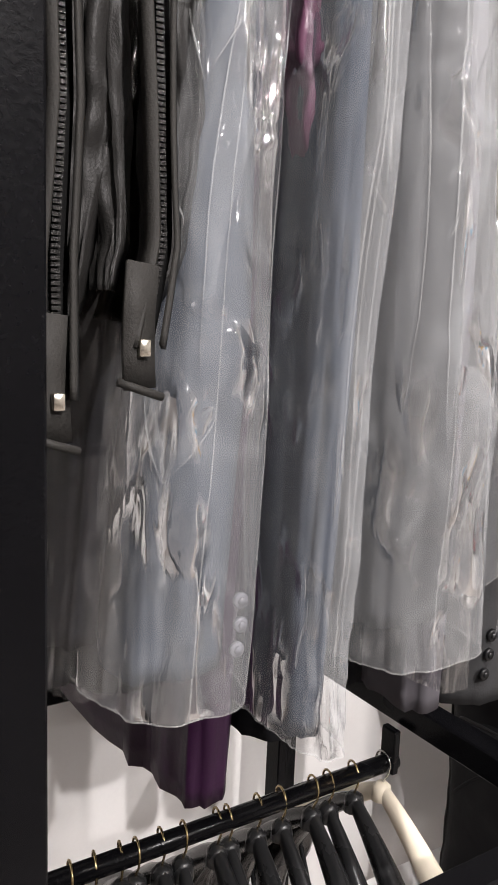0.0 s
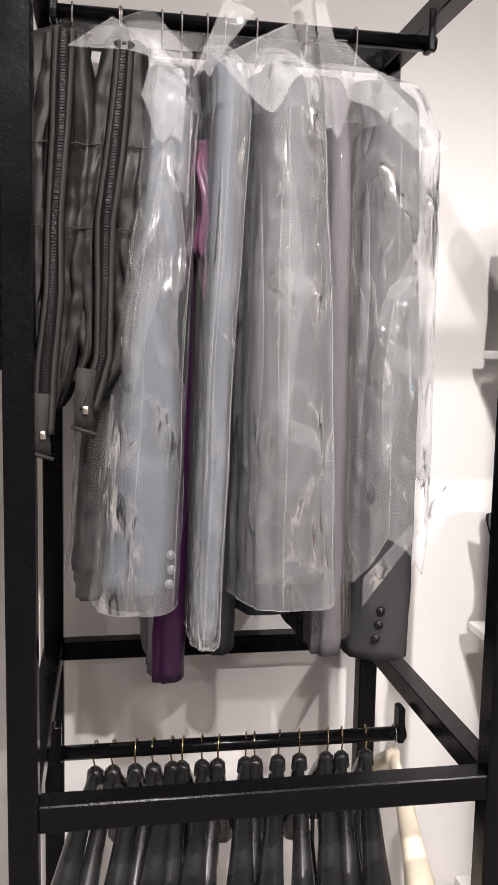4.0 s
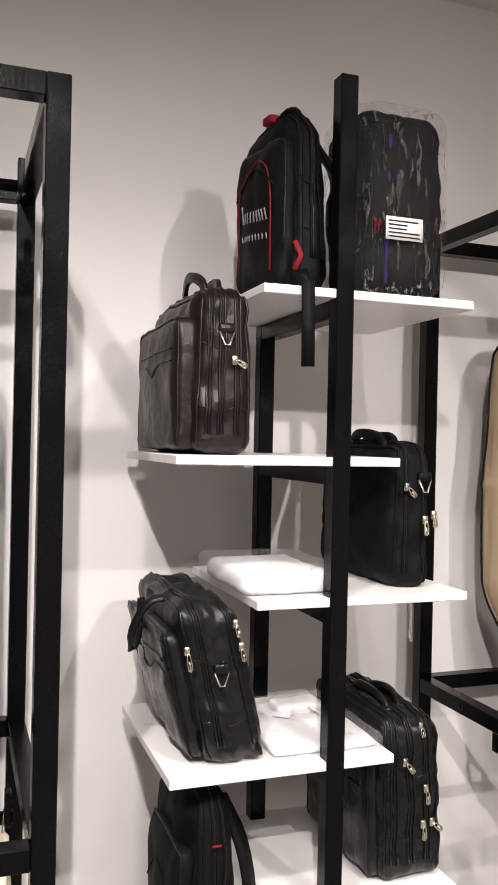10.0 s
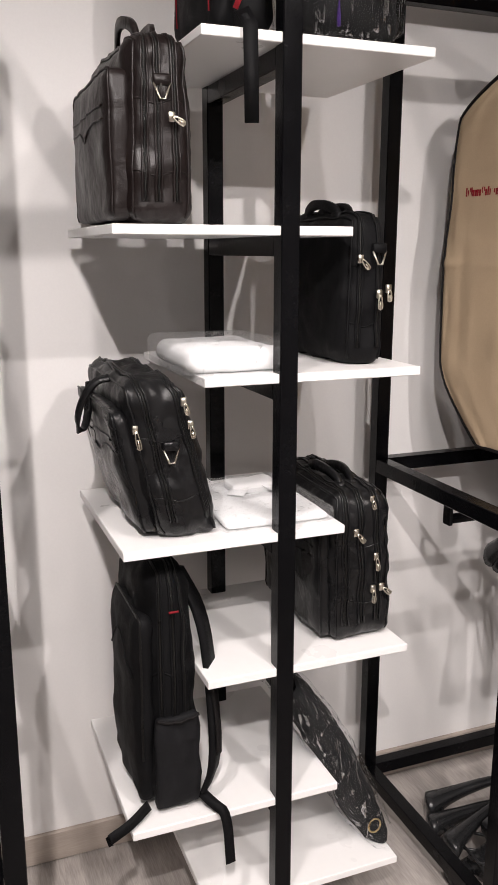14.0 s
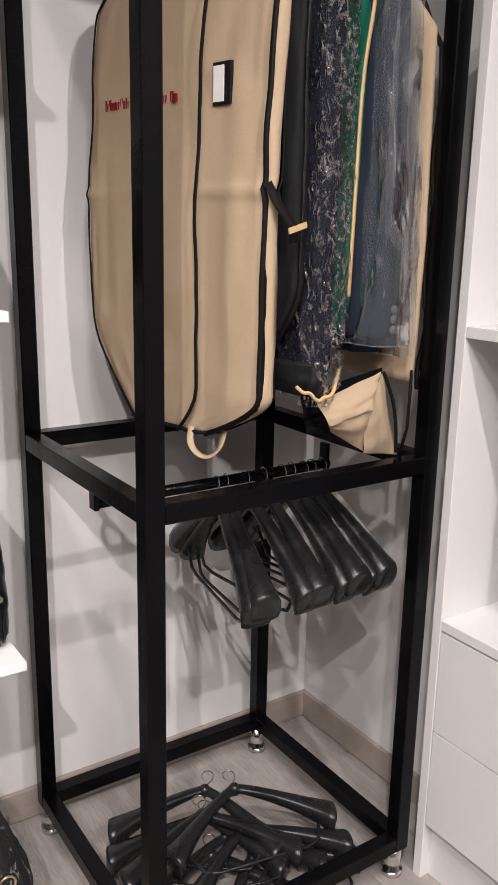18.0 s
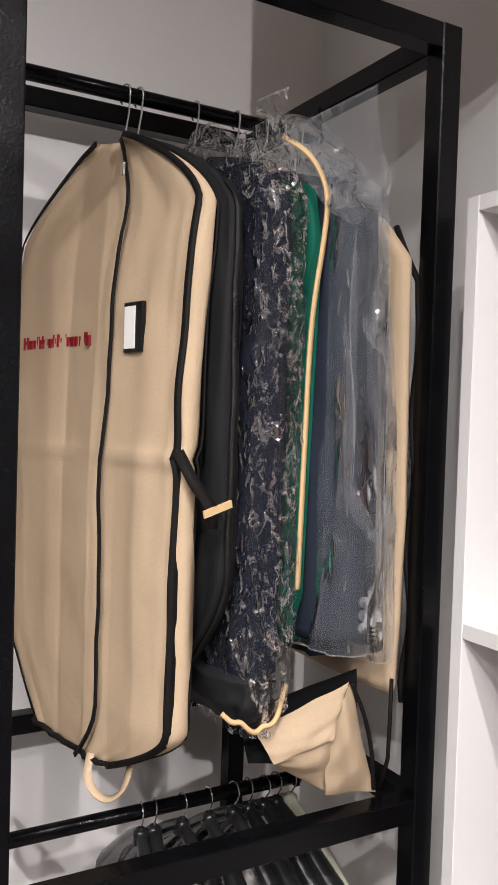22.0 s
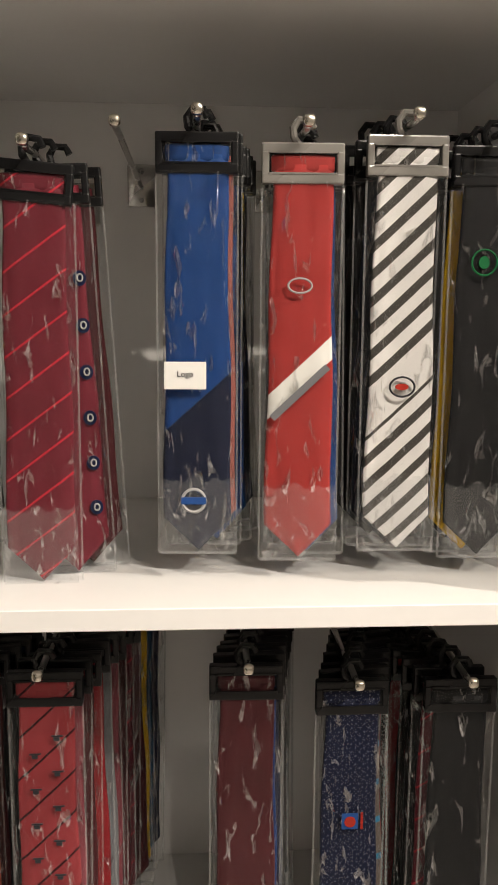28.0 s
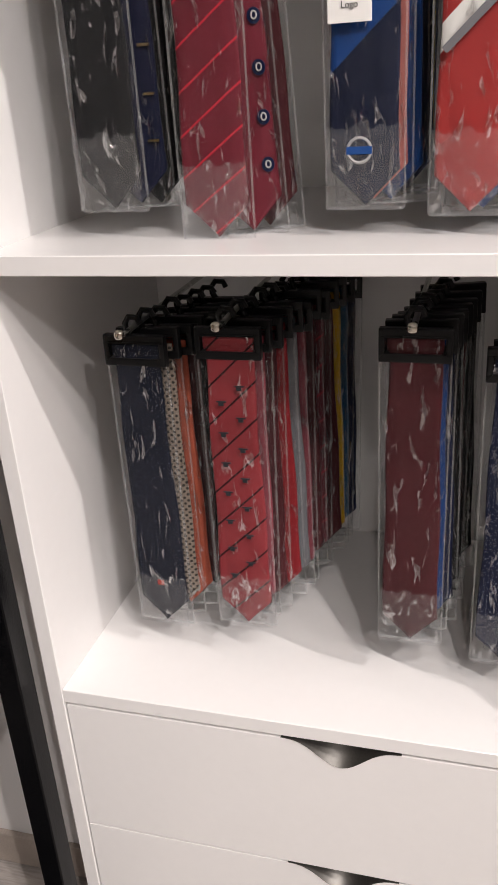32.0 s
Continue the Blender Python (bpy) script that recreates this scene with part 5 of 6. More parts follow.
def arch(x, y0, y1, z, h, n=14, lean=0.0):
    return [(x + lean * math.sin(math.pi * k / n), y0 + (y1 - y0) * k / n, z + h * math.sin(math.pi * k / n) ** 0.4) for k in range(n + 1)]


def office_bag(name, x0, x1, y0, y1, z0, z1, mat, label, seed, shear=0.0, pocket=0.02, handle=True, pulls=(), ring=None, zips=(0.35, 0.7), wrinkle=0.004, zip_mat=None, category="laptop bag"):
    """A stuffed case: broad sides to left and right, its narrow end to the room."""
    t = thing(name, ((x0 + x1) / 2, (y0 + y1) / 2, z0), label, category, "bags on the shelves")
    cx, cy, cz = (x0 + x1) / 2, (y0 + y1) / 2, (z0 + z1) / 2
    hx, hy, hz = (x1 - x0) / 2, (y1 - y0) / 2, (z1 - z0) / 2
    shape = dict(centre=(cx, cy, cz), half=(hx, hy, hz), r=0.036, bulge=0.012, wrinkle=wrinkle * 1.5, freq=20, seed=seed, shear=(shear, 0), taper=0.12)
    wpart("body", rbox(n=30, **shape), mat, t)
    if pocket:
        pk = dict(centre=(x0 - pocket * 0.2 + shear * 0.04, cy, z0 + hz * 0.86), half=(pocket, hy * 0.90, hz * 0.80), r=0.016, bulge=0.006, wrinkle=wrinkle, freq=16, seed=seed + 2, shear=(shear * 0.8, 0))
        wpart("front_pocket", rbox(n=16, **pk), mat, t, "raised front pocket")
        wpart("piping", tube(skin_loop(-0.86, pk, 0.002), 0.0026, 6), mat, t, "piped pocket edge")
        wpart("pocket_seam", tube([rbox_point((-1, -0.86 + 1.72 * k / 16, 0.52), proud=0.001, **pk) for k in range(17)], 0.0018, 5), mat, t, "stitched seam across the pocket")
        wpart("pocket_flap", tube([rbox_point((-1, -0.86 + 1.72 * k / 24, 0.34 - 0.20 * math.exp(-((k - 12) / 3.0) ** 2)), proud=0.001, **pk) for k in range(25)], 0.0020, 5), mat, t, "wavy flap edge")
    for k in zips:
        for side in (-0.055, 0.055):
            wpart("zip_edge", tube(skin_loop(2 * k - 1 + side * 1.6, shape, 0.002, cut=0.9), 0.0026, 6), mat, t, "leather edge beside the zip")
        wpart("zip", tube(skin_loop(2 * k - 1, shape, 0.0008, cut=0.9), 0.0024, 6), zip_mat or M_ZIP, t, "zip round the case")
    for k in (-0.92, 0.92):
        wpart("piping", tube(skin_loop(k, shape, 0.0015), 0.0030, 6), mat, t, "piped edge of the case")
    for z in (-0.45, 0.30):
        wpart("end_seam", tube([rbox_point((-0.9 + 1.8 * k / 10, -1, z + 0.03 * math.sin(k * 0.9 + seed)), proud=0.0008, **shape) for k in range(11)], 0.0016, 5), mat, t, "stitched seam across the end")
    if handle:
        hx_, hy0, hy1, hh = handle
        for dx, dh in ((-0.012, 1.0), (0.014, 0.82)):
            wpart("handle", ribbon(eased(arch(hx_ + dx, hy0, hy1, z1 - 0.010, hh * dh, lean=dx), 1), 0.020, (1, 0, 0), 0.009), mat, t, "carry handle")
            for yy in (hy0, hy1):
                wpart("handle_tab", box((hx_ + dx - 0.008, yy - 0.016, z1 - 0.022), (hx_ + dx + 0.012, yy + 0.016, z1 + 0.006), 0.003), mat, t)
    for p in pulls:
        zip_pull(t, *p)
    if ring:
        d_ring(t, ring)
        wpart("ring_loop", box((ring[0] - 0.016, ring[1] - 0.004, ring[2] - 0.004), (ring[0] + 0.016, ring[1] + 0.008, ring[2] + 0.016), 0.003), mat, t, "leather ring loop")
    return t


S = SHELF_Z
office_bag("briefcase", 0.925, 1.052, 0.235, 0.62, S[1], 1.985, M_BROWN, "dark brown leather briefcase with zipped pockets standing upright", 1.0, 0.0, 0.024, (0.975, 0.30, 0.46, 0.052),
           [((1.004, 0.222, 1.845), 60, 0.03)], (0.990, 0.226, 1.900), (0.25, 0.45, 0.72), 0.005, category="briefcase")
office_bag("laptop_bag", 1.370, 1.470, 0.245, 0.62, S[2], 1.690, M_NYLON, "black laptop bag with nickel zip pulls standing upright", 7.0, 0.0, 0.0, (1.41, 0.34, 0.50, 0.034),
           [((1.395, 0.232, 1.60), 40, 0.03), ((1.440, 0.232, 1.53), 0, 0.036), ((1.466, 0.240, 1.54), 0, 0.03)], (1.440, 0.232, 1.615), (0.3, 0.75), 0.004)
office_bag("leather_bag", 0.962, 1.100, 0.225, 0.60, S[3], 1.375, M_LEATHER, "black leather shoulder bag slumped to one side", 13.0, -0.075, 0.020, None,
           [((0.925, 0.236, 1.285), 10, 0.045), ((1.018, 0.224, 1.335), 15, 0.03), ((1.030, 0.222, 1.290), 10, 0.03)], (0.990, 0.214, 1.245), (0.3, 0.85), 0.007, category="shoulder bag")
strap_bag = thing("bag_strap", (0.87, 0.40, 1.30), "black leather carry handle drooping from the bag", "bag handle")
wpart("strap", ribbon(eased([(0.895, 0.30, 1.375), (0.868, 0.30, 1.372), (0.842, 0.31, 1.335), (0.832, 0.33, 1.285), (0.845, 0.36, 1.255), (0.868, 0.40, 1.275), (0.885, 0.46, 1.345)]), 0.015, (-0.5, -0.6, 0.6), 0.006), M_LEATHER, strap_bag)
office_bag("laptop_bag", 1.360, 1.520, 0.245, 0.60, S[4], 1.105, M_LEATHER, "black leather laptop bag with several nickel zip pulls", 19.0, -0.012, 0.018, (1.42, 0.32, 0.48, 0.035),
           [((1.405, 0.232, 1.02), 40, 0.032), ((1.455, 0.230, 0.96), 5, 0.036), ((1.450, 0.230, 0.885), 0, 0.036), ((1.474, 0.234, 0.885), 50, 0.030), ((1.452, 0.25, 1.085), 10, 0.024)], None, (0.2, 0.45, 0.72), 0.006)


def backpack(x0, x1, y0, y1, z0, z1, label, seed):
    t = thing("backpack", ((x0 + x1) / 2, (y0 + y1) / 2, z0), label, "backpack", "bags on the shelves")
    cx, cy, hx, hy, hz = (x0 + x1) / 2, (y0 + y1) / 2, (x1 - x0) / 2, (y1 - y0) / 2, (z1 - z0) / 2
    shape = dict(centre=(cx, cy, z0 + hz), half=(hx, hy, hz), r=min(hx, 0.058), bulge=0.012, wrinkle=0.010, freq=13, seed=seed, shear=(0.0, 0.03), taper=0.22)
    wpart("body", rbox(n=30, **shape), M_NYLON, t)
    pk = dict(centre=(x0 + 0.010, cy, z0 + hz * 0.86), half=(0.022, hy * 0.86, hz * 0.78), r=0.021, bulge=0.008, wrinkle=0.006, freq=14, seed=seed + 1)
    wpart("front_pocket", rbox(n=18, **pk), M_NYLON, t, "bulging front pocket")
    wpart("pocket_zip", tube(skin_loop(-0.5, pk, 0.001, cut=0.8), 0.0028, 6), M_ZIP, t, "curved pocket zip")
    wpart("pocket_piping", tube([rbox_point((-1, -0.8 + 1.6 * k / 20, 0.35 + 0.35 * math.sin(math.pi * k / 20)), proud=0.001, **pk) for k in range(21)], 0.0022, 5), M_NYLON, t, "arched pocket seam")
    for k in (-0.45, 0.05, 0.5):
        wpart("zip", tube(skin_loop(k, shape, 0.001, cut=0.85), 0.0030, 6), M_ZIP, t, "long curved zip")
        for d in (-0.09, 0.09):
            wpart("zip_edge", tube(skin_loop(k + d, shape, 0.002, cut=0.85), 0.0026, 6), M_NYLON, t, "welt beside the zip")
    for z in (-0.35, 0.15):
        wpart("side_seam", tube([rbox_point((-0.9 + 1.8 * k / 12, -1, z + 0.05 * math.sin(k * 0.5)), proud=0.001, **shape) for k in range(13)], 0.0022, 5), M_NYLON, t, "seam across the side")
    wpart("grab_handle", tube(arch(cx, cy - 0.05, cy + 0.05, z1 - 0.012, 0.035), 0.008, 8), M_NYLON, t, "padded grab handle")
    wpart("shoulder_strap", ribbon(eased([(x1 - 0.03, cy - 0.03, z1 - 0.03), (x1 + 0.012, cy - 0.07, z1 - 0.12), (x1 + 0.022, cy - 0.10, z0 + hz), (x1 + 0.022, y0 + 0.01, z0 + 0.10), (x1 + 0.0, y0 + 0.02, z0 + 0.03)]), 0.05, (0.8, -0.6, 0), 0.012), M_NYLON, t, "padded shoulder strap")
    wpart("strap_webbing", ribbon(eased([(x1 + 0.02, cy - 0.115, z0 + hz * 1.1), (x1 + 0.030, y0 + 0.0, z0 + hz * 0.7), (x1 + 0.028, y0 - 0.004, z0 + 0.12)]), 0.018, (0.6, -0.8, 0), 0.002), M_PIPING, t, "flat adjusting strap")
    return t


bp1 = backpack(1.100, 1.220, 0.245, 0.475, S[0], 2.375, "tall black backpack with red piping on the top shelf", 3.0)
bp1.rotation_euler = (0, 0, radians(8))


def bp_local(pts):
    """Room points brought into the turned backpack's frame."""
    c, q = Vector((1.16, 0.36, 0)), Matrix.Rotation(radians(-8), 3, "Z")
    return [tuple(q @ (Vector(p) - c) + c) for p in pts]


BPK = dict(centre=(1.110, 0.36, S[0] + 0.1905 * 0.86), half=(0.022, 0.115 * 0.86, 0.1905 * 0.78), r=0.021, bulge=0.008, wrinkle=0.006, freq=14, seed=4.0)
wpart("piping", tube([rbox_point((-1, -0.72 * math.cos(a), 0.10 + 0.72 * max(0, math.sin(a)) - (0.9 if a in (0.0, math.pi) else 0.0)), proud=0.001, **BPK) for a in [0.0] + [math.pi * k / 24 for k in range(1, 24)] + [math.pi]], 0.0016, 6), M_RED, bp1, "thin red piping")
wpart("webbing", ribbon(bp_local([(1.135, 0.215, 2.03), (1.137, 0.178, S[0] + 0.004), (1.138, 0.176, 1.92), (1.140, 0.178, 1.836)]), 0.026, (-0.4, -0.9, 0), 0.002), M_NYLON, bp1, "strap end hanging over the shelf edge")
wpart("red_tab", ribbon(bp_local([(1.128, 0.228, 2.09), (1.138, 0.218, 2.06), (1.124, 0.218, 2.03)]), 0.010, (-0.4, -0.9, 0), 0.003), M_RED, bp1, "red lining showing at the strap")
wpart("red_loop", rbox((1.14, 0.38, 2.380), (0.022, 0.02, 0.010), 0.006, 4), M_RED, bp1, "red top loop")
for k in range(9):
    for row, (h, w) in enumerate(((0.16, 0.05), (0.08, 0.04))):
        y_, z_ = -0.52 + 0.125 * k, -0.02 - 0.06 * (8 - k) / 8 - 0.26 * row
        if row == 0 and k == 8:
            h = 0.26
        wpart("print_bar", ribbon([rbox_point((-1, y_, z_), proud=0.0008, **BPK), rbox_point((-1, y_ + 0.04, z_ + h), proud=0.0008, **BPK)], 0.0045 + w * 0.02, (-1, 0, 0), 0.0006), M_SILVER, bp1)
bp2 = backpack(0.925, 1.055, 0.225, 0.50, S[5], 0.985, "tall black backpack leaning by the post, straps hanging", 23.0)
for (ax, ay), (bx, by, bz) in (((0.93, 0.23), (0.83, 0.17, S[5] + 0.012)), ((1.045, 0.235), (1.085, 0.165, S[5] - 0.11))):
    wpart("webbing", ribbon(eased([(ax, ay, S[5] + 0.03), ((ax + bx) / 2, 0.195, S[5] + 0.018), (bx, by + 0.012, S[5] + 0.006), (bx + 0.004, by, bz)]), 0.022, (0.1, -1, 0.3), 0.002), M_NYLON, bp2, "strap end")
wpart("red_tab", box((0.980, 0.220, 0.905), (1.000, 0.223, 0.909)), M_RED, bp2, "small red label")
wpart("mesh_pocket", rbox((0.995, 0.232, S[5] + 0.12), (0.048, 0.012, 0.105), 0.011, 14, 0.0, 0.005, 24, 2.0), M_MESH, bp2, "mesh side pocket")
wpart("pocket_binding", tube([(0.950 + 0.0045 * k, 0.2185 + 0.002 * math.sin(k), S[5] + 0.226 - 0.010 * math.sin(math.pi * k / 20)) for k in range(21)], 0.0035, 6), M_PIPING, bp2, "elastic rim of the pocket")

wrapped = thing("wrapped_bag", (1.385, 0.32, S[0]), "dark school bag sealed in crinkled clear film", "bag", "bags on the shelves")
wpart("body", rbox((1.375, 0.32, S[0] + 0.200), (0.104, 0.088, 0.198), 0.05, 16, 0.012, 0.012, 14, 5.0), M_NYLON, wrapped)
wpart("purple_piping", tube([(1.335, 0.232, S[0] + 0.03), (1.332, 0.226, S[0] + 0.2), (1.34, 0.232, S[0] + 0.34)], 0.004, 6), material("purple_piping", (0.05, 0.02, 0.14), 0.5), wrapped, "purple piping")
bm = rbox((1.377, 0.32, S[0] + 0.208), (0.112, 0.100, 0.207), 0.05, 26, 0.01, 0.0, 14, 6.0)
crumple(bm, 0.010, 26, 7.0)
wpart("film", bm, M_WRAP, wrapped, "crinkled clear film")
wpart("film_tail", crumple(grid_mesh(lambda u, v: (1.28 + 0.17 * u, 0.30 + 0.05 * v, S[0] + 0.408 + 0.035 * v * math.sin(u * 3.1)), 14, 8), 0.012, 30, 3.0), M_WRAP, wrapped, "loose film at the top")
wpart("label", box((1.319, 0.205, 2.109), (1.405, 0.2065, 2.156)), M_CARD, wrapped, "white paper label with small print")
lr = random.Random(2)
for k in range(5):
    wpart("print_bar", box((1.325, 0.2035, 2.114 + k * 0.008), (1.325 + lr.uniform(0.04, 0.074), 0.205, 2.1165 + k * 0.008)), M_INK, wrapped)
for k in range(2):
    wpart("print_mark", tube([(1.298 + 0.008 * k, 0.214, 2.12), (1.300 + 0.008 * k, 0.212, 2.15), (1.304 + 0.008 * k, 0.213, 2.135)], 0.0015, 5), M_RED, wrapped)

# ---------------- folded white shirts ----------------
def folded_shirt(centre, w, d, layers, label, seed, collar=False, th=0.017):
    cx, cy, z = centre
    t = thing("folded_shirt", centre, label, "folded shirt", "packed shirts")
    for k in range(layers):
        wpart("fold", rbox((cx + 0.003 * k, cy, z + 0.001 + th * (k + 0.5)), (w / 2 - 0.004 * k, d / 2, th * 0.52), th * 0.48, 12, 0.0, 0.0025, 20, seed + k), M_WHITE, t)
    h = th * layers
    if collar:
        wpart("collar", rbox((cx + 0.02, cy + d * 0.22, z + h + 0.012), (0.055, 0.035, 0.014), 0.012, 8, 0.0, 0.004, 18, seed), M_WHITE, t, "stiff pointed collar")
        for s in (-1, 1):
            wpart("collar_point", ribbon([(cx + 0.02 + s * 0.02, cy + d * 0.2, z + h + 0.022), (cx + 0.02 + s * 0.055, cy + d * 0.05, z + h + 0.006)], 0.04, (0, 0, 1), 0.002), M_WHITE, t)
    bm = rbox((cx, cy, z + h / 2 + 0.006), (w / 2 + 0.012, d / 2 + 0.010, h / 2 + 0.008), 0.010, 22)
    crumple(bm, 0.006, 30, seed)
    for v in bm.verts:
        v.co.z = max(v.co.z, z + 0.001)
    wpart("sleeve_film", bm, M_FOOT, t, "clear plastic sleeve")
    return t


folded_shirt((1.135, 0.36, S[2]), 0.205, 0.26, 1, "folded white shirts in a clear plastic sleeve", 2.0, False, 0.046)
folded_shirt((1.225, 0.385, S[3]), 0.23, 0.30, 1, "folded white shirt with a collar in clear plastic", 5.0, True)

# ---------------- wrapped garment leaning on the lowest shelf ----------------
lean = thing("wrapped_trousers", (1.46, 0.32, S[6]), "dark folded garment in clear film leaning against the ladder", "packed garment")


def lean_at(u, v, grow):
    k = v
    x, z = 1.270 + 0.245 * k ** 0.8, 0.655 - 0.445 * k
    a = 2 * math.pi * u
    w = (0.030 + 0.018 * math.sin(k * 2.6)) * grow
    return (x + w * 0.9 * math.cos(a), 0.34 + (0.10 + 0.02 * k) * grow * math.sin(a), max(S[6] + 0.002, z + w * 0.55 * math.cos(a)))


wpart("cloth", crumple(grid_mesh(lambda u, v: lean_at(u, v, 0.9), 28, 40, True), 0.005, 24, 3.0), M_BAGBLACK, lean)
wpart("film", crumple(grid_mesh(lambda u, v: lean_at(u, v, 1.12), 40, 60, True), 0.008, 30, 5.0), M_WRAP, lean, "crinkled clear film")
wpart("sticker", tube([(1.470 + 0.016 * math.cos(a), 0.212, 0.285 + 0.018 * math.sin(a)) for a in (2 * math.pi * k / 14 for k in range(15))], 0.0022, 5), M_BRASS, lean, "gold ring sticker")

# ---------------- neckties on hooks in the cabinet ----------------
def tie_material(name, base, kind="plain", second=(1, 1, 1), period=0.03, width=0.3, slope=1.0, third=None):
    m = material(name, base, 0.5, vary=0.10, scale=18, grain=700, bump=0.08, sheen=0.0)
    if kind == "plain":
        return m
    nt = m.node_tree
    L = nt.links.new
    b = nt.nodes["Principled BSDF"]
    src = b.inputs["Base Color"].links[0].from_socket
    tc = nt.nodes.new("ShaderNodeTexCoord")
    sep = nt.nodes.new("ShaderNodeSeparateXYZ")
    L(tc.outputs["Object"], sep.inputs[0])

    def math_node(op, a, c=None):
        n = nt.nodes.new("ShaderNodeMath")
        n.operation = op
        for i, q in enumerate((a, c)):
            if q is None:
                continue
            if isinstance(q, (int, float)):
                n.inputs[i].default_value = q
            else:
                L(q, n.inputs[i])
        return n.outputs[0]
    if kind == "stripe":
        run = math_node("ADD", sep.outputs["Z"], math_node("MULTIPLY", sep.outputs["Y"], slope))
        mask = math_node("LESS_THAN", math_node("FRACT", math_node("DIVIDE", run, period)), width)
    elif kind == "dots":
        fy = math_node("SUBTRACT", math_node("FRACT", math_node("DIVIDE", math_node("ADD", sep.outputs["Y"], sep.outputs["Z"]), period)), 0.5)
        fz = math_node("SUBTRACT", math_node("FRACT", math_node("DIVIDE", math_node("SUBTRACT", sep.outputs["Z"], sep.outputs["Y"]), period)), 0.5)
        mask = math_node("LESS_THAN", math_node("ADD", math_node("MULTIPLY", fy, fy), math_node("MULTIPLY", fz, fz)), width * width)
    else:
        run = math_node("ADD", sep.outputs["Z"], math_node("MULTIPLY", sep.outputs["Y"], slope))
        mask = math_node("LESS_THAN", run, period)
    mix = nt.nodes.new("ShaderNodeMix")
    mix.data_type = "RGBA"
    mix.inputs["B"].default_value = (*second, 1)
    L(mask, mix.inputs["Factor"]), L(src, mix.inputs["A"])
    end = mix.outputs["Result"]
    if third:
        mask2 = math_node("MULTIPLY", math_node("LESS_THAN", run, third[1]), math_node("GREATER_THAN", run, third[2]))
        mix2 = nt.nodes.new("ShaderNodeMix")
        mix2.data_type = "RGBA"
        mix2.inputs["B"].default_value = (*third[0], 1)
        L(mask2, mix2.inputs["Factor"]), L(end, mix2.inputs["A"])
        end = mix2.outputs["Result"]
    L(end, b.inputs["Base Color"])
    return m


TIE = {
    "black": tie_material("tie_black", (0.010, 0.010, 0.011)),
    "maroon_stripe": tie_material("tie_maroon_stripe", (0.115, 0.013, 0.022), "stripe", (0.42, 0.02, 0.035), 0.045, 0.06, 0.75),
    "maroon_dot": tie_material("tie_maroon_dot", (0.125, 0.014, 0.024)),
    "blue_navy": tie_material("tie_blue_navy", (0.008, 0.042, 0.16), "step", (0.007, 0.010, 0.026), -0.285, 0, 0.9),
    "red_band": tie_material("tie_red_band", (0.31, 0.030, 0.028), "step", (0.31, 0.030, 0.028), -9, 0, 0.95, ((0.75, 0.74, 0.70), -0.235, -0.262)),
    "white_stripe": tie_material("tie_white_stripe", (0.74, 0.72, 0.70), "stripe", (0.06, 0.055, 0.05), 0.0295, 0.42, 0.95, ((0.74, 0.72, 0.70), -0.245, -0.290)),
    "navy_dot": tie_material("tie_navy_dot", (0.007, 0.009, 0.018), "dots", (0.09, 0.10, 0.15), 0.016, 0.09),
    "red_line": tie_material("tie_red_line", (0.235, 0.030, 0.036), "stripe", (0.03, 0.006, 0.008), 0.052, 0.07, 0.95),
    "wine": tie_material("tie_wine", (0.060, 0.012, 0.015)),
    "navy_pin": tie_material("tie_navy_pin", (0.007, 0.010, 0.030), "dots", (0.13, 0.15, 0.21), 0.0105, 0.13),
    "orange": tie_material("tie_orange", (0.40, 0.09, 0.05)),
    "check": tie_material("tie_check", (0.25, 0.2, 0.16), "dots", (0.04, 0.035, 0.03), 0.01, 0.3),
    "yellow": tie_material("tie_yellow", (0.62, 0.36, 0.015)),
    "teal": tie_material("tie_teal", (0.01, 0.07, 0.14)),
    "pink": tie_material("tie_pink", (0.22, 0.045, 0.06)),
    "navy": tie_material("tie_navy", (0.008, 0.012, 0.04)),
    "red": tie_material("tie_red", (0.24, 0.015, 0.02)),
    "salmon": tie_material("tie_salmon", (0.38, 0.12, 0.10)),
    "blue": tie_material("tie_blue", (0.010, 0.045, 0.17)),
    "navy_crest": tie_material("tie_navy_crest", (0.006, 0.008, 0.026)),
    "grey_blue": tie_material("tie_grey_blue", (0.12, 0.095, 0.08), "stripe", (0.03, 0.20, 0.34), 0.052, 0.16, 0.0),
    "grey": tie_material("tie_grey", (0.16, 0.16, 0.17)),
}


def tie_blade():
    """A folded tie, its broad end pointed: width along y, hanging below the origin."""
    L0, W0, W1, T = 0.434, 0.0325, 0.0392, 0.0048

    def f(u, v):
        z = -0.020 - L0 * v
        w = W0 + (W1 - W0) * v
        tip = (v - 0.915) / 0.085
        if tip > 0:
            w *= max(0.02, 1 - tip)
        a = 2 * math.pi * u
        c, s = math.cos(a), math.sin(a)
        x = T * math.copysign(abs(c) ** 0.5, c) + 0.0016 * wob(0, s, z, 14, 2) + 0.0012 * wob(0, s * 2, z, 40, 5)
        return (x, w * math.copysign(abs(s) ** 0.8, s) + 0.0012 * math.sin(z * 30), z)
    bm = grid_mesh(f, 24, 36, True)
    bm.verts.ensure_lookup_table()
    bm.faces.new([bm.verts[i] for i in range(24)][::-1])
    bm.faces.new([bm.verts[35 * 24 + i] for i in range(24)])
    return bm


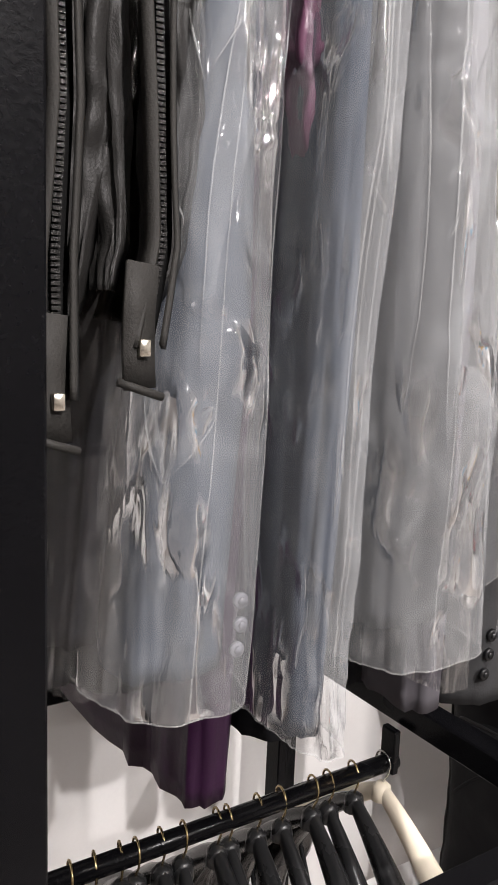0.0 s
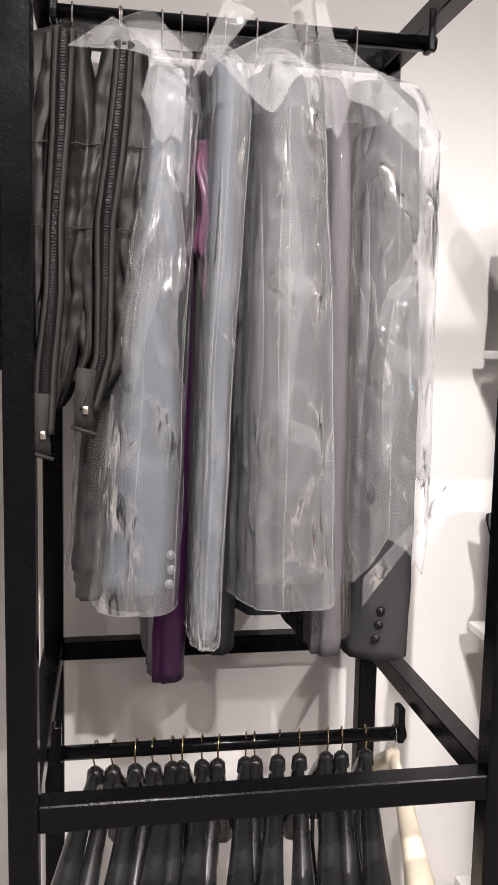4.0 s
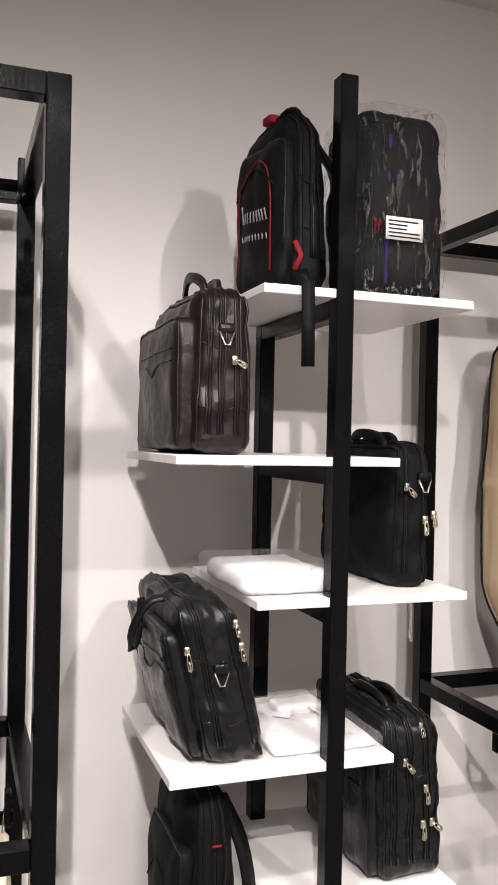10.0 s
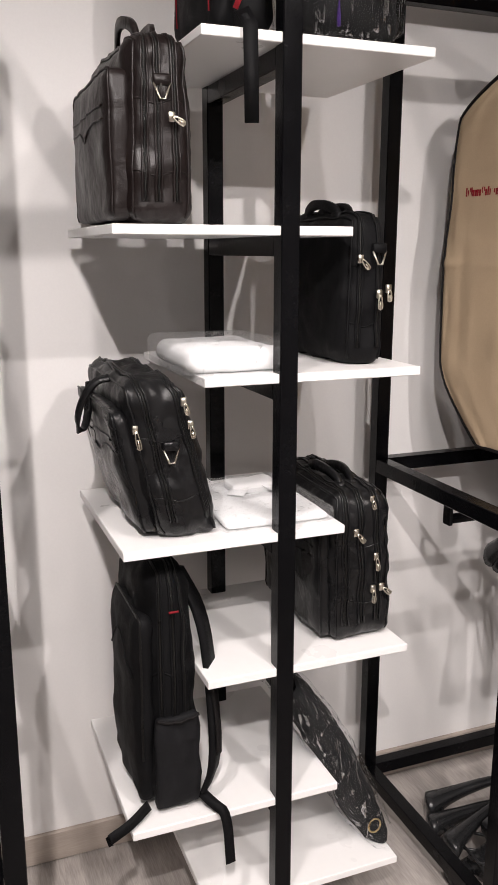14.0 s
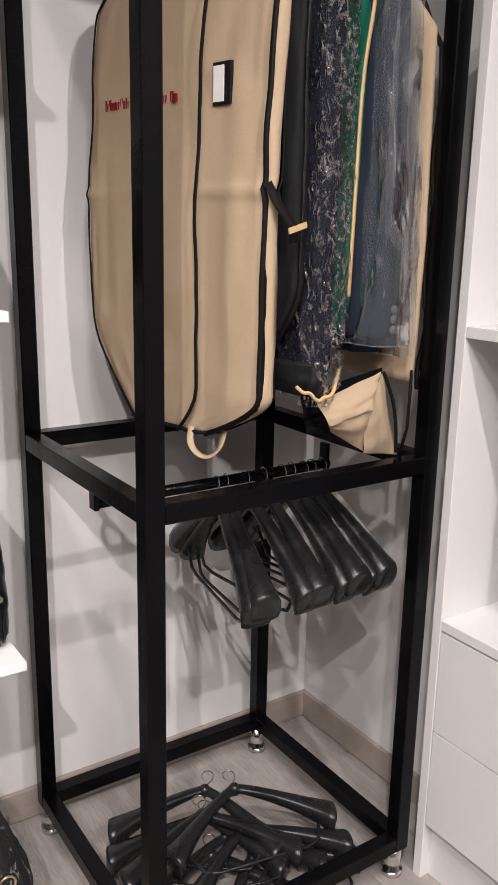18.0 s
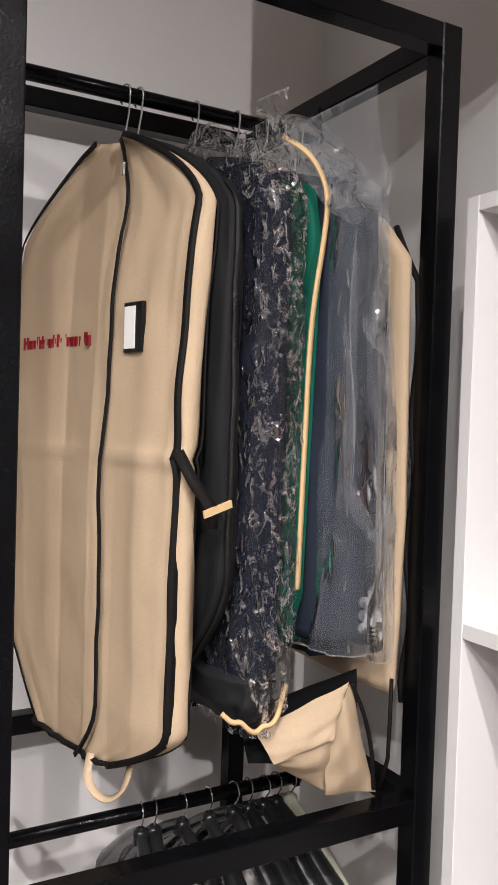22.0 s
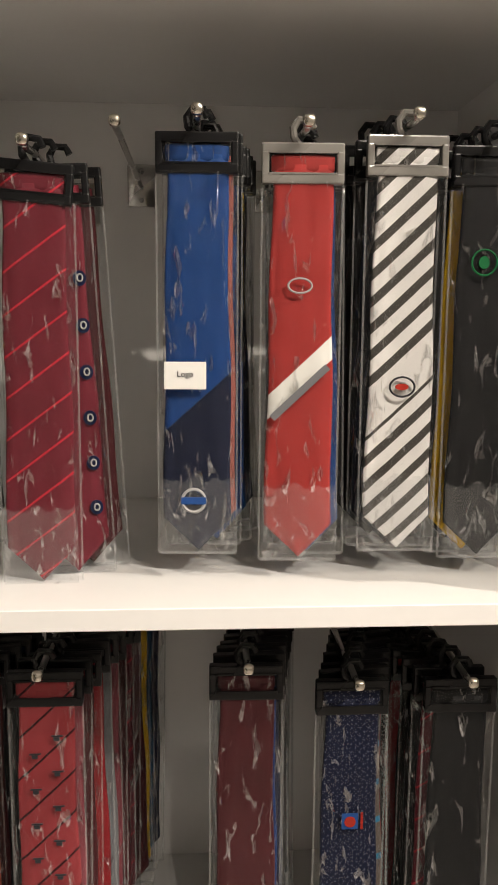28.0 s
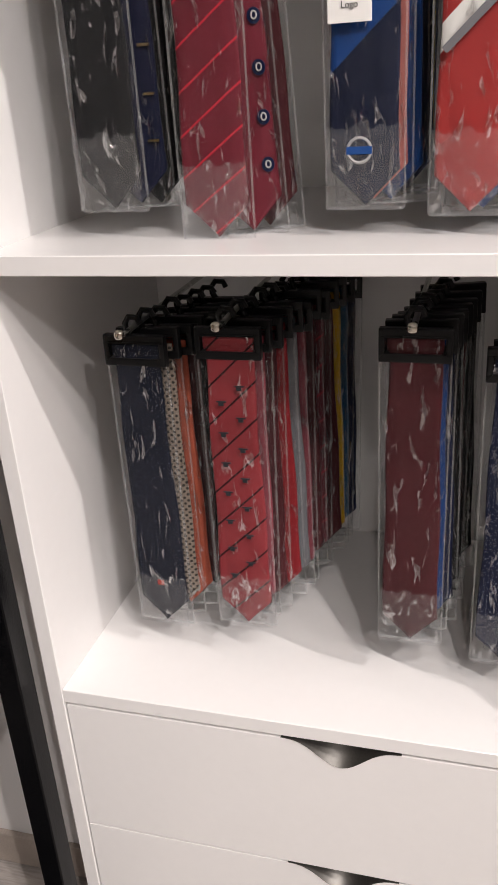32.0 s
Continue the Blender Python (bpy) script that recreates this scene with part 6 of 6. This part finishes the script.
def tie_sleeve():
    def f(u, v):
        z = -0.038 - 0.420 * v
        a = 2 * math.pi * u
        c, s = math.cos(a), math.sin(a)
        x = (0.0085 - 0.004 * v ** 8) * math.copysign(abs(c) ** 0.7, c)
        d = 0.0030 * (0.4 - 2 * abs(wob(c, s * 1.5, z * 1.5, 11, 3))) + 0.002 * wob(c, s * 4, z, 30, 7)
        return (x + d, 0.0425 * math.copysign(abs(s) ** 0.55, s) + 0.0015 * wob(0, s, z, 25, 9), z)
    return grid_mesh(f, 36, 60, True)


def sleeve_edge():
    """The flat welded rim round the sleeve."""
    bm = bmesh.new()
    for a, b in (((-0.0012, -0.0450, -0.458), (0.0012, -0.0428, -0.039)), ((-0.0012, 0.0428, -0.458), (0.0012, 0.0450, -0.039)), ((-0.0012, -0.0428, -0.460), (0.0012, 0.0428, -0.457))):
        add_box(bm, a, b)
    return bm


def sleeve_foot():
    """The lower hand's width of the sleeve, doubled and slack, with a ragged upper fold."""
    def f(u, v):
        y = -0.041 + 0.082 * u
        top = -0.372 + 0.012 * wob(u * 5, 0, 0, 1.0, 3) + 0.006 * wob(u * 17, 0, 0, 1.0, 5)
        return (-0.0125 + 0.0015 * wob(u * 4, v * 4, 0, 1.0, 2), y, top + (-0.456 - top) * v)
    return grid_mesh(f, 24, 10)


def tie_clip():
    """The black plastic hanger head: a deep frame with a window and a small hook."""
    bm = bmesh.new()
    for a, b in (((-0.006, -0.0445, -0.008), (0.006, 0.0445, 0.003)), ((-0.007, -0.0445, -0.040), (0.007, 0.0445, -0.029)),
                 ((-0.0065, -0.0445, -0.032), (0.0065, -0.0365, -0.006)), ((-0.0065, 0.0365, -0.032), (0.0065, 0.0445, -0.006)),
                 ((-0.0075, -0.0375, -0.0305), (-0.0055, 0.0375, -0.0285)), ((-0.0075, -0.0375, -0.0085), (-0.0055, 0.0375, -0.0065))):
        add_box(bm, a, b, 0.002, 2)
    add_tube(bm, [(0, 0.004, 0.0), (0, 0.010, 0.009), (0, 0.011, 0.018), (0, 0.005, 0.027), (0, -0.007, 0.026), (0, -0.011, 0.018)], 0.0042, 8)
    return bm


def tie_roll():
    return rbox((-0.0005, 0, -0.0185), (0.0042, 0.0345, 0.0098), 0.004, 6)


def tie_roll_film():
    """The end of the sleeve, wrapped over the roll and gathered at both sides."""
    def f(u, v):
        y = -0.0365 + 0.073 * u
        z = -0.0290 + 0.0210 * v
        return (-0.0056 + 0.0012 * wob(u * 9, v * 3, 0, 1.0, 4) + 0.0010 * wob(u * 2, v * 9, 0, 1.0, 6), y, z)
    return grid_mesh(f, 30, 10)


tie_meshes = {}
for key, maker in (("blade", tie_blade), ("sleeve", tie_sleeve), ("hanger_head", tie_clip), ("roll", tie_roll), ("roll_film", tie_roll_film), ("sleeve_edge", sleeve_edge), ("sleeve_foot", sleeve_foot)):
    me = bpy.data.meshes.new("tie_" + key)
    bm = maker()
    bm.normal_update()
    bm.to_mesh(me)
    bm.free()
    me.materials.append({"blade": TIE["black"], "sleeve": M_PACK, "hanger_head": M_PLASTIC, "roll": TIE["black"], "roll_film": M_PACK, "sleeve_edge": M_WELD, "sleeve_foot": M_FOOT}[key])
    for p in me.polygons:
        p.use_smooth = key not in ("hanger_head", "sleeve_edge")
    tie_meshes[key] = me


def necktie(x, y, z, kind, label, yaw=0.0, roll=0.0, far=False):
    t = thing("necktie", (x, y, z), label, "necktie", "neckties on hooks")
    t.rotation_euler = (radians(roll), 0, radians(yaw))
    for key in ("hanger_head", "blade", "roll", "roll_film", "sleeve", "sleeve_edge", "sleeve_foot"):
        if far and key in ("roll", "roll_film", "sleeve_foot"):
            continue
        ob = new(key, tie_meshes[key])
        ob.parent = t
        if key in ("blade", "roll"):
            ob.material_slots[0].link = "OBJECT"
            ob.material_slots[0].material = TIE[kind]
            ob["label"] = "folded tie fabric" if key == "blade" else "tie rolled over the bar"
    return t


def hook_bar(y, z, x0=2.47):
    t = thing("display_hook", (2.943, y, z), "steel display hook with a screwed wall plate", "display hook", "display hooks")
    wpart("plate", box((2.938, y - 0.022, z - 0.035), (2.943, y + 0.022, z + 0.03), 0.002), M_STEEL, t)
    wpart("arm", tube([(2.939, y, z - 0.005), (2.90, y, z - 0.006), (x0 + 0.06, y, z - 0.006), (x0 + 0.02, y, z - 0.008), (x0, y, z - 0.006)], 0.0040, 10), M_STEEL, t)
    wpart("ball_tip", rbox((x0, y, z - 0.004), (0.0055, 0.0065, 0.0065), 0.005, 6), M_METAL, t)
    for dz in (-0.025, 0.02):
        wpart("screw", tube([(2.939, y, z + dz), (2.936, y, z + dz)], 0.004, 10), M_STEEL, t)
    return t


# x, y, clip top z, front kind, label, kinds behind, sideways step of the stack, lean of those behind
TIES = [
    (2.50, -0.131, 1.831, "black", "black necktie with a small crest in clear sleeve", ["navy_crest", "black"], -0.017, 0),
    (2.50, -0.262, 1.795, "maroon_stripe", "maroon necktie with thin red diagonal stripes", ["maroon_dot", "wine"], -0.011, -3.2),
    (2.50, -0.437, 1.828, "blue_navy", "royal blue and navy necktie with a paper label", ["salmon", "blue", "navy", "yellow", "navy"], -0.006, -0.8),
    (2.50, -0.551, 1.819, "red_band", "red necktie with a white diagonal band", ["blue", "navy", "black"], -0.005, -0.6),
    (2.50, -0.665, 1.829, "white_stripe", "white necktie with dark grey diagonal stripes", ["navy_dot", "black", "black"], 0.008, 0),
    (2.50, -0.760, 1.820, "black", "plain black necktie with a green emblem", ["yellow", "black", "black"], 0.006, 0),
    (2.52, -0.125, 1.206, "navy_dot", "navy pin-dot necktie in a clear sleeve", ["check", "orange", "wine", "black", "black", "navy", "black"], -0.009, 0),
    (2.52, -0.256, 1.219, "red_line", "red necktie with dark diagonal lines", ["pink", "wine", "red", "grey", "pink", "wine", "maroon_stripe", "wine", "yellow", "teal", "navy"], -0.008, 0),
    (2.52, -0.495, 1.222, "wine", "plain wine-red necktie in a clear sleeve", ["blue", "navy", "black", "black", "wine", "black", "black"], -0.005, -0.6),
    (2.52, -0.624, 1.200, "navy_pin", "navy pin-dot necktie with a square crest", ["grey_blue", "red", "black", "black", "black", "navy"], -0.007, -1.6),
    (2.52, -0.758, 1.200, "black", "plain black necktie in a clear sleeve", ["maroon_stripe", "black", "black", "red", "black", "black", "navy"], 0.007, 0),
]
BACK_LABEL = "packed necktie hanging behind others on the hook"
fronts = []
rng = random.Random(12)
backs = {}
for x, y, z, kind, label, behind, step, lean_back in TIES:
    hook_bar(y, z + 0.020, x - 0.045)
    fronts.append(necktie(x, y, z, kind, label, rng.uniform(-3, 3)))
    gap = 0.026 if len(behind) > 5 else 0.030
    for k, other in enumerate(behind):
        backs[len(fronts) - 1, k] = necktie(x + 0.026 + gap * k, y + step * (k + 1), z + 0.001 * k + rng.uniform(-0.004, 0.004), other, BACK_LABEL, rng.uniform(-6, 6) + (9 if step < 0 else -9) * min(1, (k + 1) / 3), lean_back + rng.uniform(-1.2, 1.2), True)
hook_bar(-0.350, 1.845, 2.50)


M_GREYCLIP = material("smoky_clear_plastic", (0.20, 0.19, 0.175), 0.25, vary=0.1, bump=0.02, spec=0.5)
for k in (3, 4):
    head = [o for o in fronts[k].children if o.name.startswith("hanger_head")][0]
    head.material_slots[0].link = "OBJECT"
    head.material_slots[0].material = M_GREYCLIP
    tagged(head, "smoky clear plastic hanger head")


skewed = [o for o in fronts[1].children if o.name.startswith("hanger_head")][0]
skewed.rotation_euler = (radians(4.5), 0, 0)


# ---------------- crests and labels on the front ties ----------------
def ring_mesh(cy, cz, ry, rz, r, x=-0.012, n=20):
    return tube([(x, cy + ry * math.cos(a), cz + rz * math.sin(a)) for a in (2 * math.pi * k / n for k in range(n + 1))], r, 5)


def disc(cy, cz, ry, rz, x=-0.0115, n=20):
    bm = bmesh.new()
    a = [bm.verts.new((x, cy + ry * math.cos(2 * math.pi * k / n), cz + rz * math.sin(2 * math.pi * k / n))) for k in range(n)]
    b = [bm.verts.new((x + 0.002, v.co.y, v.co.z)) for v in a]
    bm.faces.new(a[::-1])
    bm.faces.new(b)
    for k in range(n):
        bm.faces.new((a[k], a[(k + 1) % n], b[(k + 1) % n], b[k]))
    return bm


M_CREST_RED = material("crest_red", (0.36, 0.03, 0.02), 0.6, bump=0.1)
M_CREST_BLUE = material("crest_blue", (0.02, 0.07, 0.24), 0.6, bump=0.1)
M_CREST_GREEN = material("crest_green", (0.012, 0.13, 0.045), 0.6, bump=0.1)
part("crest", ring_mesh(0.012, -0.207, 0.009, 0.011, 0.0028), M_CREST_RED, fronts[0], "red round crest")
part("crest_block", box((-0.0135, -0.020, -0.216), (-0.0115, 0.003, -0.198)), M_BUTTON, fronts[0], "grey square beside the crest")
lab = part("paper_label", box((-0.0145, -0.010, -0.270), (-0.0125, 0.036, -0.240), 0.0003), M_CARD, fronts[2], "white paper label reading Logo")
tx = bpy.data.curves.new("label_text", "FONT")
tx.body, tx.size, tx.align_x, tx.align_y, tx.extrude = "Logo", 0.009, "CENTER", "CENTER", 0.0002
tob = new("handwriting", tx)
tob.parent = lab
tob.matrix_basis = Matrix(((0, 0, -1, -0.0150), (-1, 0, 0, 0.013), (0, 1, 0, -0.2535), (0, 0, 0, 1)))
tx.materials.append(M_INK)
part("crest", ring_mesh(0.004, -0.395, 0.013, 0.013, 0.0018), M_SILVER, fronts[2], "silver ring crest")
part("crest_bar", box((-0.0138, -0.010, -0.399), (-0.0115, 0.018, -0.391)), M_CREST_BLUE, fronts[2], "blue bar across the ring")
part("crest", ring_mesh(0.002, -0.148, 0.013, 0.008, 0.0012), M_SILVER, fronts[3], "white oval crest")
part("grey_band", ribbon([(-0.0118, 0.031, -0.2993 + 0.006), (-0.0118, -0.030, -0.2417 + 0.006)], 0.008, (-1, 0, 0), 0.0006), TIE["grey"], fronts[3], "grey edge below the white band")
part("crest", ring_mesh(0.0, -0.268, 0.014, 0.011, 0.0012), M_INK, fronts[4], "dark laurel oval crest")
part("crest_centre", disc(0.0, -0.268, 0.0075, 0.0036), M_CREST_RED, fronts[4], "red centre of the crest")
part("crest", ring_mesh(0.008, -0.122, 0.014, 0.014, 0.0012), M_CREST_GREEN, fronts[5], "green round emblem")
part("crest_centre", disc(0.008, -0.122, 0.006, 0.007), M_CREST_GREEN, fronts[5], "green centre of the emblem")
part("crest", box((-0.0135, -0.009, -0.186), (-0.0115, 0.011, -0.166)), M_CREST_BLUE, fronts[9], "blue square crest")
part("crest_centre", disc(0.001, -0.176, 0.007, 0.007, -0.0145), M_CREST_RED, fronts[9], "red centre of the crest")
for k in range(14):
    hy, hz = (0.012 if k % 2 else -0.014), -0.075 - 0.0225 * k
    part("woven_motif", box((-0.0125, hy - 0.007, hz), (-0.0112, hy + 0.007, hz + 0.0018)), M_INK, fronts[7])
    part("woven_motif", box((-0.0125, hy - 0.003, hz - 0.005), (-0.0112, hy + 0.004, hz - 0.0005)), M_INK, fronts[7])
part("crest", box((-0.0125, -0.020, -0.392), (-0.0115, -0.006, -0.386)), M_SILVER, fronts[10], "small pale mark near the tip")
for k in range(6):
    hz = -0.120 - 0.052 * k
    part("woven_motif", disc(-0.027, hz, 0.0075, 0.0085, -0.0075), TIE["navy"], backs[1, 0], "round navy woven badge")
    part("badge_figure", ring_mesh(-0.0275, hz + 0.0005, 0.0030, 0.0040, 0.0010, -0.0085, 10), M_SILVER, backs[1, 0], "pale figure in the badge")
    part("woven_motif", box((-0.0085, -0.034, hz - 0.004), (-0.0065, -0.020, hz - 0.001)), M_BRASS, backs[0, 0], "small gold woven line")
for k in range(7):
    part("crest_line", box((-0.0130, -0.0155, -0.187 + 0.0033 * k), (-0.0115, -0.0125, -0.1850 + 0.0033 * k)), M_CREST_RED, fronts[9])
part("crest", box((-0.0125, -0.006, -0.386), (-0.0115, 0.004, -0.378)), M_CREST_RED, fronts[6], "small red mark near the tip")

# ---------------- caps on the wall beside the cabinet ----------------
def cap(y, z, crown, brim, label, tilt=0.0):
    t = thing("cap", (CX + 0.01, y, z), label, "cap", "caps on the wall")
    t.rotation_euler = (radians(tilt), 0, 0)

    def dome(u, v):
        a = 2 * math.pi * u
        r = math.sin(v * math.pi / 2 + 0.001)
        return (-0.085 * math.cos(v * math.pi / 2) - 0.004, -0.085 * r * math.cos(a), 0.075 * r * math.sin(a) + 0.004 * wob(r * math.cos(a), r * math.sin(a), v, 3, y * 9))
    bm = grid_mesh(dome, 32, 16, True)
    part("crown", bm, crown, t, "", True)

    def visor(u, v):
        a = math.pi * (1.08 - 1.16 * u) + math.pi
        r = 0.083 + 0.062 * v * max(0.0, math.sin(math.pi * u)) ** 0.5
        return (-0.012 - 0.020 * math.sin(math.pi * u) * (1 - v * 0.3), -0.98 * r * math.cos(a), r * math.sin(a) * 1.0)
    top = grid_mesh(visor, 28, 8)
    bmesh.ops.solidify(top, geom=top.faces[:], thickness=0.004)
    part("brim", top, brim, t, "", True)
    part("button", box((-0.094, -0.006, -0.006), (-0.086, 0.006, 0.006), 0.003, 2), brim, t)
    return t


M_CAP_YELLOW = material("yellow_cotton", (0.75, 0.40, 0.02), 0.8, bump=0.2)
M_CAP_RED = material("red_cotton", (0.45, 0.02, 0.03), 0.8, bump=0.2)
M_CAP_WHITE = material("off_white_cotton", (0.62, 0.58, 0.54), 0.8, bump=0.2)
M_CAP_PINK = material("dusty_pink_cotton", (0.58, 0.36, 0.33), 0.8, vary=0.08, bump=0.2)
M_CAP_BLUE = material("royal_blue_cotton", (0.015, 0.035, 0.30), 0.8, bump=0.2)
M_CAP_SKY = material("sky_blue_cotton", (0.05, 0.35, 0.60), 0.8, bump=0.2)
cap(-0.997, 1.700, M_CAP_SKY, M_CAP_SKY, "sky blue cotton cap hung on the wall")
cap(-1.004, 1.420, M_CAP_YELLOW, M_GREEN, "yellow cap with a dark green brim")
cap(-1.012, 1.130, M_CAP_RED, M_CAP_WHITE, "red cap with an off-white brim")
cap(-1.030, 0.860, M_CAP_PINK, M_CAP_PINK, "dusty pink cotton cap hung on the wall")
blue_cap = cap(-1.046, 0.626, M_CAP_BLUE, M_ORANGE, "royal blue cap with an orange brim", 180)
for k in range(3):
    part("stripe", ribbon([(-0.03 - 0.02 * k, 0.075 - 0.012 * k, -0.03), (-0.04 - 0.02 * k, 0.078 - 0.012 * k, 0.03)], 0.005, (-0.4, 1, 0), 0.002), M_ORANGE, blue_cap, "thin orange stripe")

# ---------------- switch plates on the back wall ----------------
def switch_plate(x0, x1, z0, z1, rows, cols, label):
    t = thing("switch_plate", ((x0 + x1) / 2, BACK_Y, (z0 + z1) / 2), label, "switch plate")
    wpart("plate", box((x0, BACK_Y - 0.009, z0), (x1, BACK_Y, z1), 0.003, 2), M_SWITCH, t, "", False)
    for i in range(cols):
        for j in range(rows):
            w, h = (x1 - x0 - 0.03) / cols, (z1 - z0 - 0.03) / rows
            a, c = x0 + 0.015 + w * i, z0 + 0.015 + h * j
            wpart("rocker", box((a + 0.003, BACK_Y - 0.013, c + 0.003), (a + w - 0.003, BACK_Y - 0.008, c + h - 0.003), 0.002), M_SWITCH, t, "", False)
    return t


switch_plate(-0.345, -0.160, 1.362, 1.522, 2, 4, "ivory switch plate with two rows of rockers")
switch_plate(-0.213, -0.100, 0.315, 0.422, 1, 2, "ivory socket plate low on the wall")

# ---------------- orange board hung from the ceiling ----------------
board = thing("hanging_board", (2.5, 0.02, 2.305), "orange card display board hung from the ceiling", "hanging board")
wpart("board", box((2.25, 0.010, 2.305), (2.60, 0.030, 2.72), 0.003), M_ORANGE, board, "", False)
wpart("folded_edge", ribbon([(2.252, 0.008, 2.306), (2.275, 0.007, 2.35), (2.31, 0.008, 2.40)], 0.004, (0, -1, 0), 0.002), M_ORANGE, board)
for bx in (2.32, 2.54):
    wpart("cord", tube([(bx, 0.02, 2.72), (bx, 0.02, CEILING)], 0.0015, 5), M_STEEL, board)

# ---------------- recessed lamps in the ceiling ----------------
M_LENS = bpy.data.materials.new("lamp_lens")
M_LENS.use_nodes = True
nb = M_LENS.node_tree.nodes["Principled BSDF"]
nb.inputs["Emission Color"].default_value, nb.inputs["Emission Strength"].default_value = (1, 0.93, 0.84, 1), 12
# every spot gets a fixture, the added fill spots too
for lx, ly, *_ in LAMPS:
    d = thing("downlight", (lx, ly, CEILING), "unseen round recessed ceiling lamp, switched on", "ceiling lamp", "ceiling lamps")
    bm = bmesh.new()
    add_tube(bm, [(0, 0, 0.0), (0, 0, -0.008)], 0.055, 28, radii=[0.055, 0.05])
    part("rim", bm, M_CEIL, d, "white rim", True)
    bm = bmesh.new()
    add_tube(bm, [(0, 0, -0.0085), (0, 0, -0.010)], 0.04, 24)
    part("lens", bm, M_LENS, d, "glowing lens")

# ---------------- floor planks ----------------
plank_mesh = {}
for length in (1.2, 0.62):
    me = bpy.data.meshes.new("plank")
    bm = box((0.0008, 0.0008, -0.010), (0.1892, length - 0.0008, 0.0), 0.0012)
    bm.to_mesh(me)
    bm.free()
    me.materials.append(M_FLOOR)
    plank_mesh[length] = me
col = 0
x = LEFT_X
while x < RIGHT_X - 0.19:
    y = FRONT_Y + (0.62 if col % 2 else 0.0)
    if col % 2:
        pk = new("plank", plank_mesh[0.62])
        pk.location, pk.parent = (x, FRONT_Y, 0), floor_bed
    while y < BACK_Y - 0.01:
        short = y + 1.2 > BACK_Y + 0.02
        if short and y + 0.62 > BACK_Y + 0.02:
            break
        ln = 0.62 if short else 1.2
        pk = new("plank", plank_mesh[ln])
        pk.location, pk.parent = (x, y, 0), floor_bed
        y += ln
    col += 1
    x += 0.19
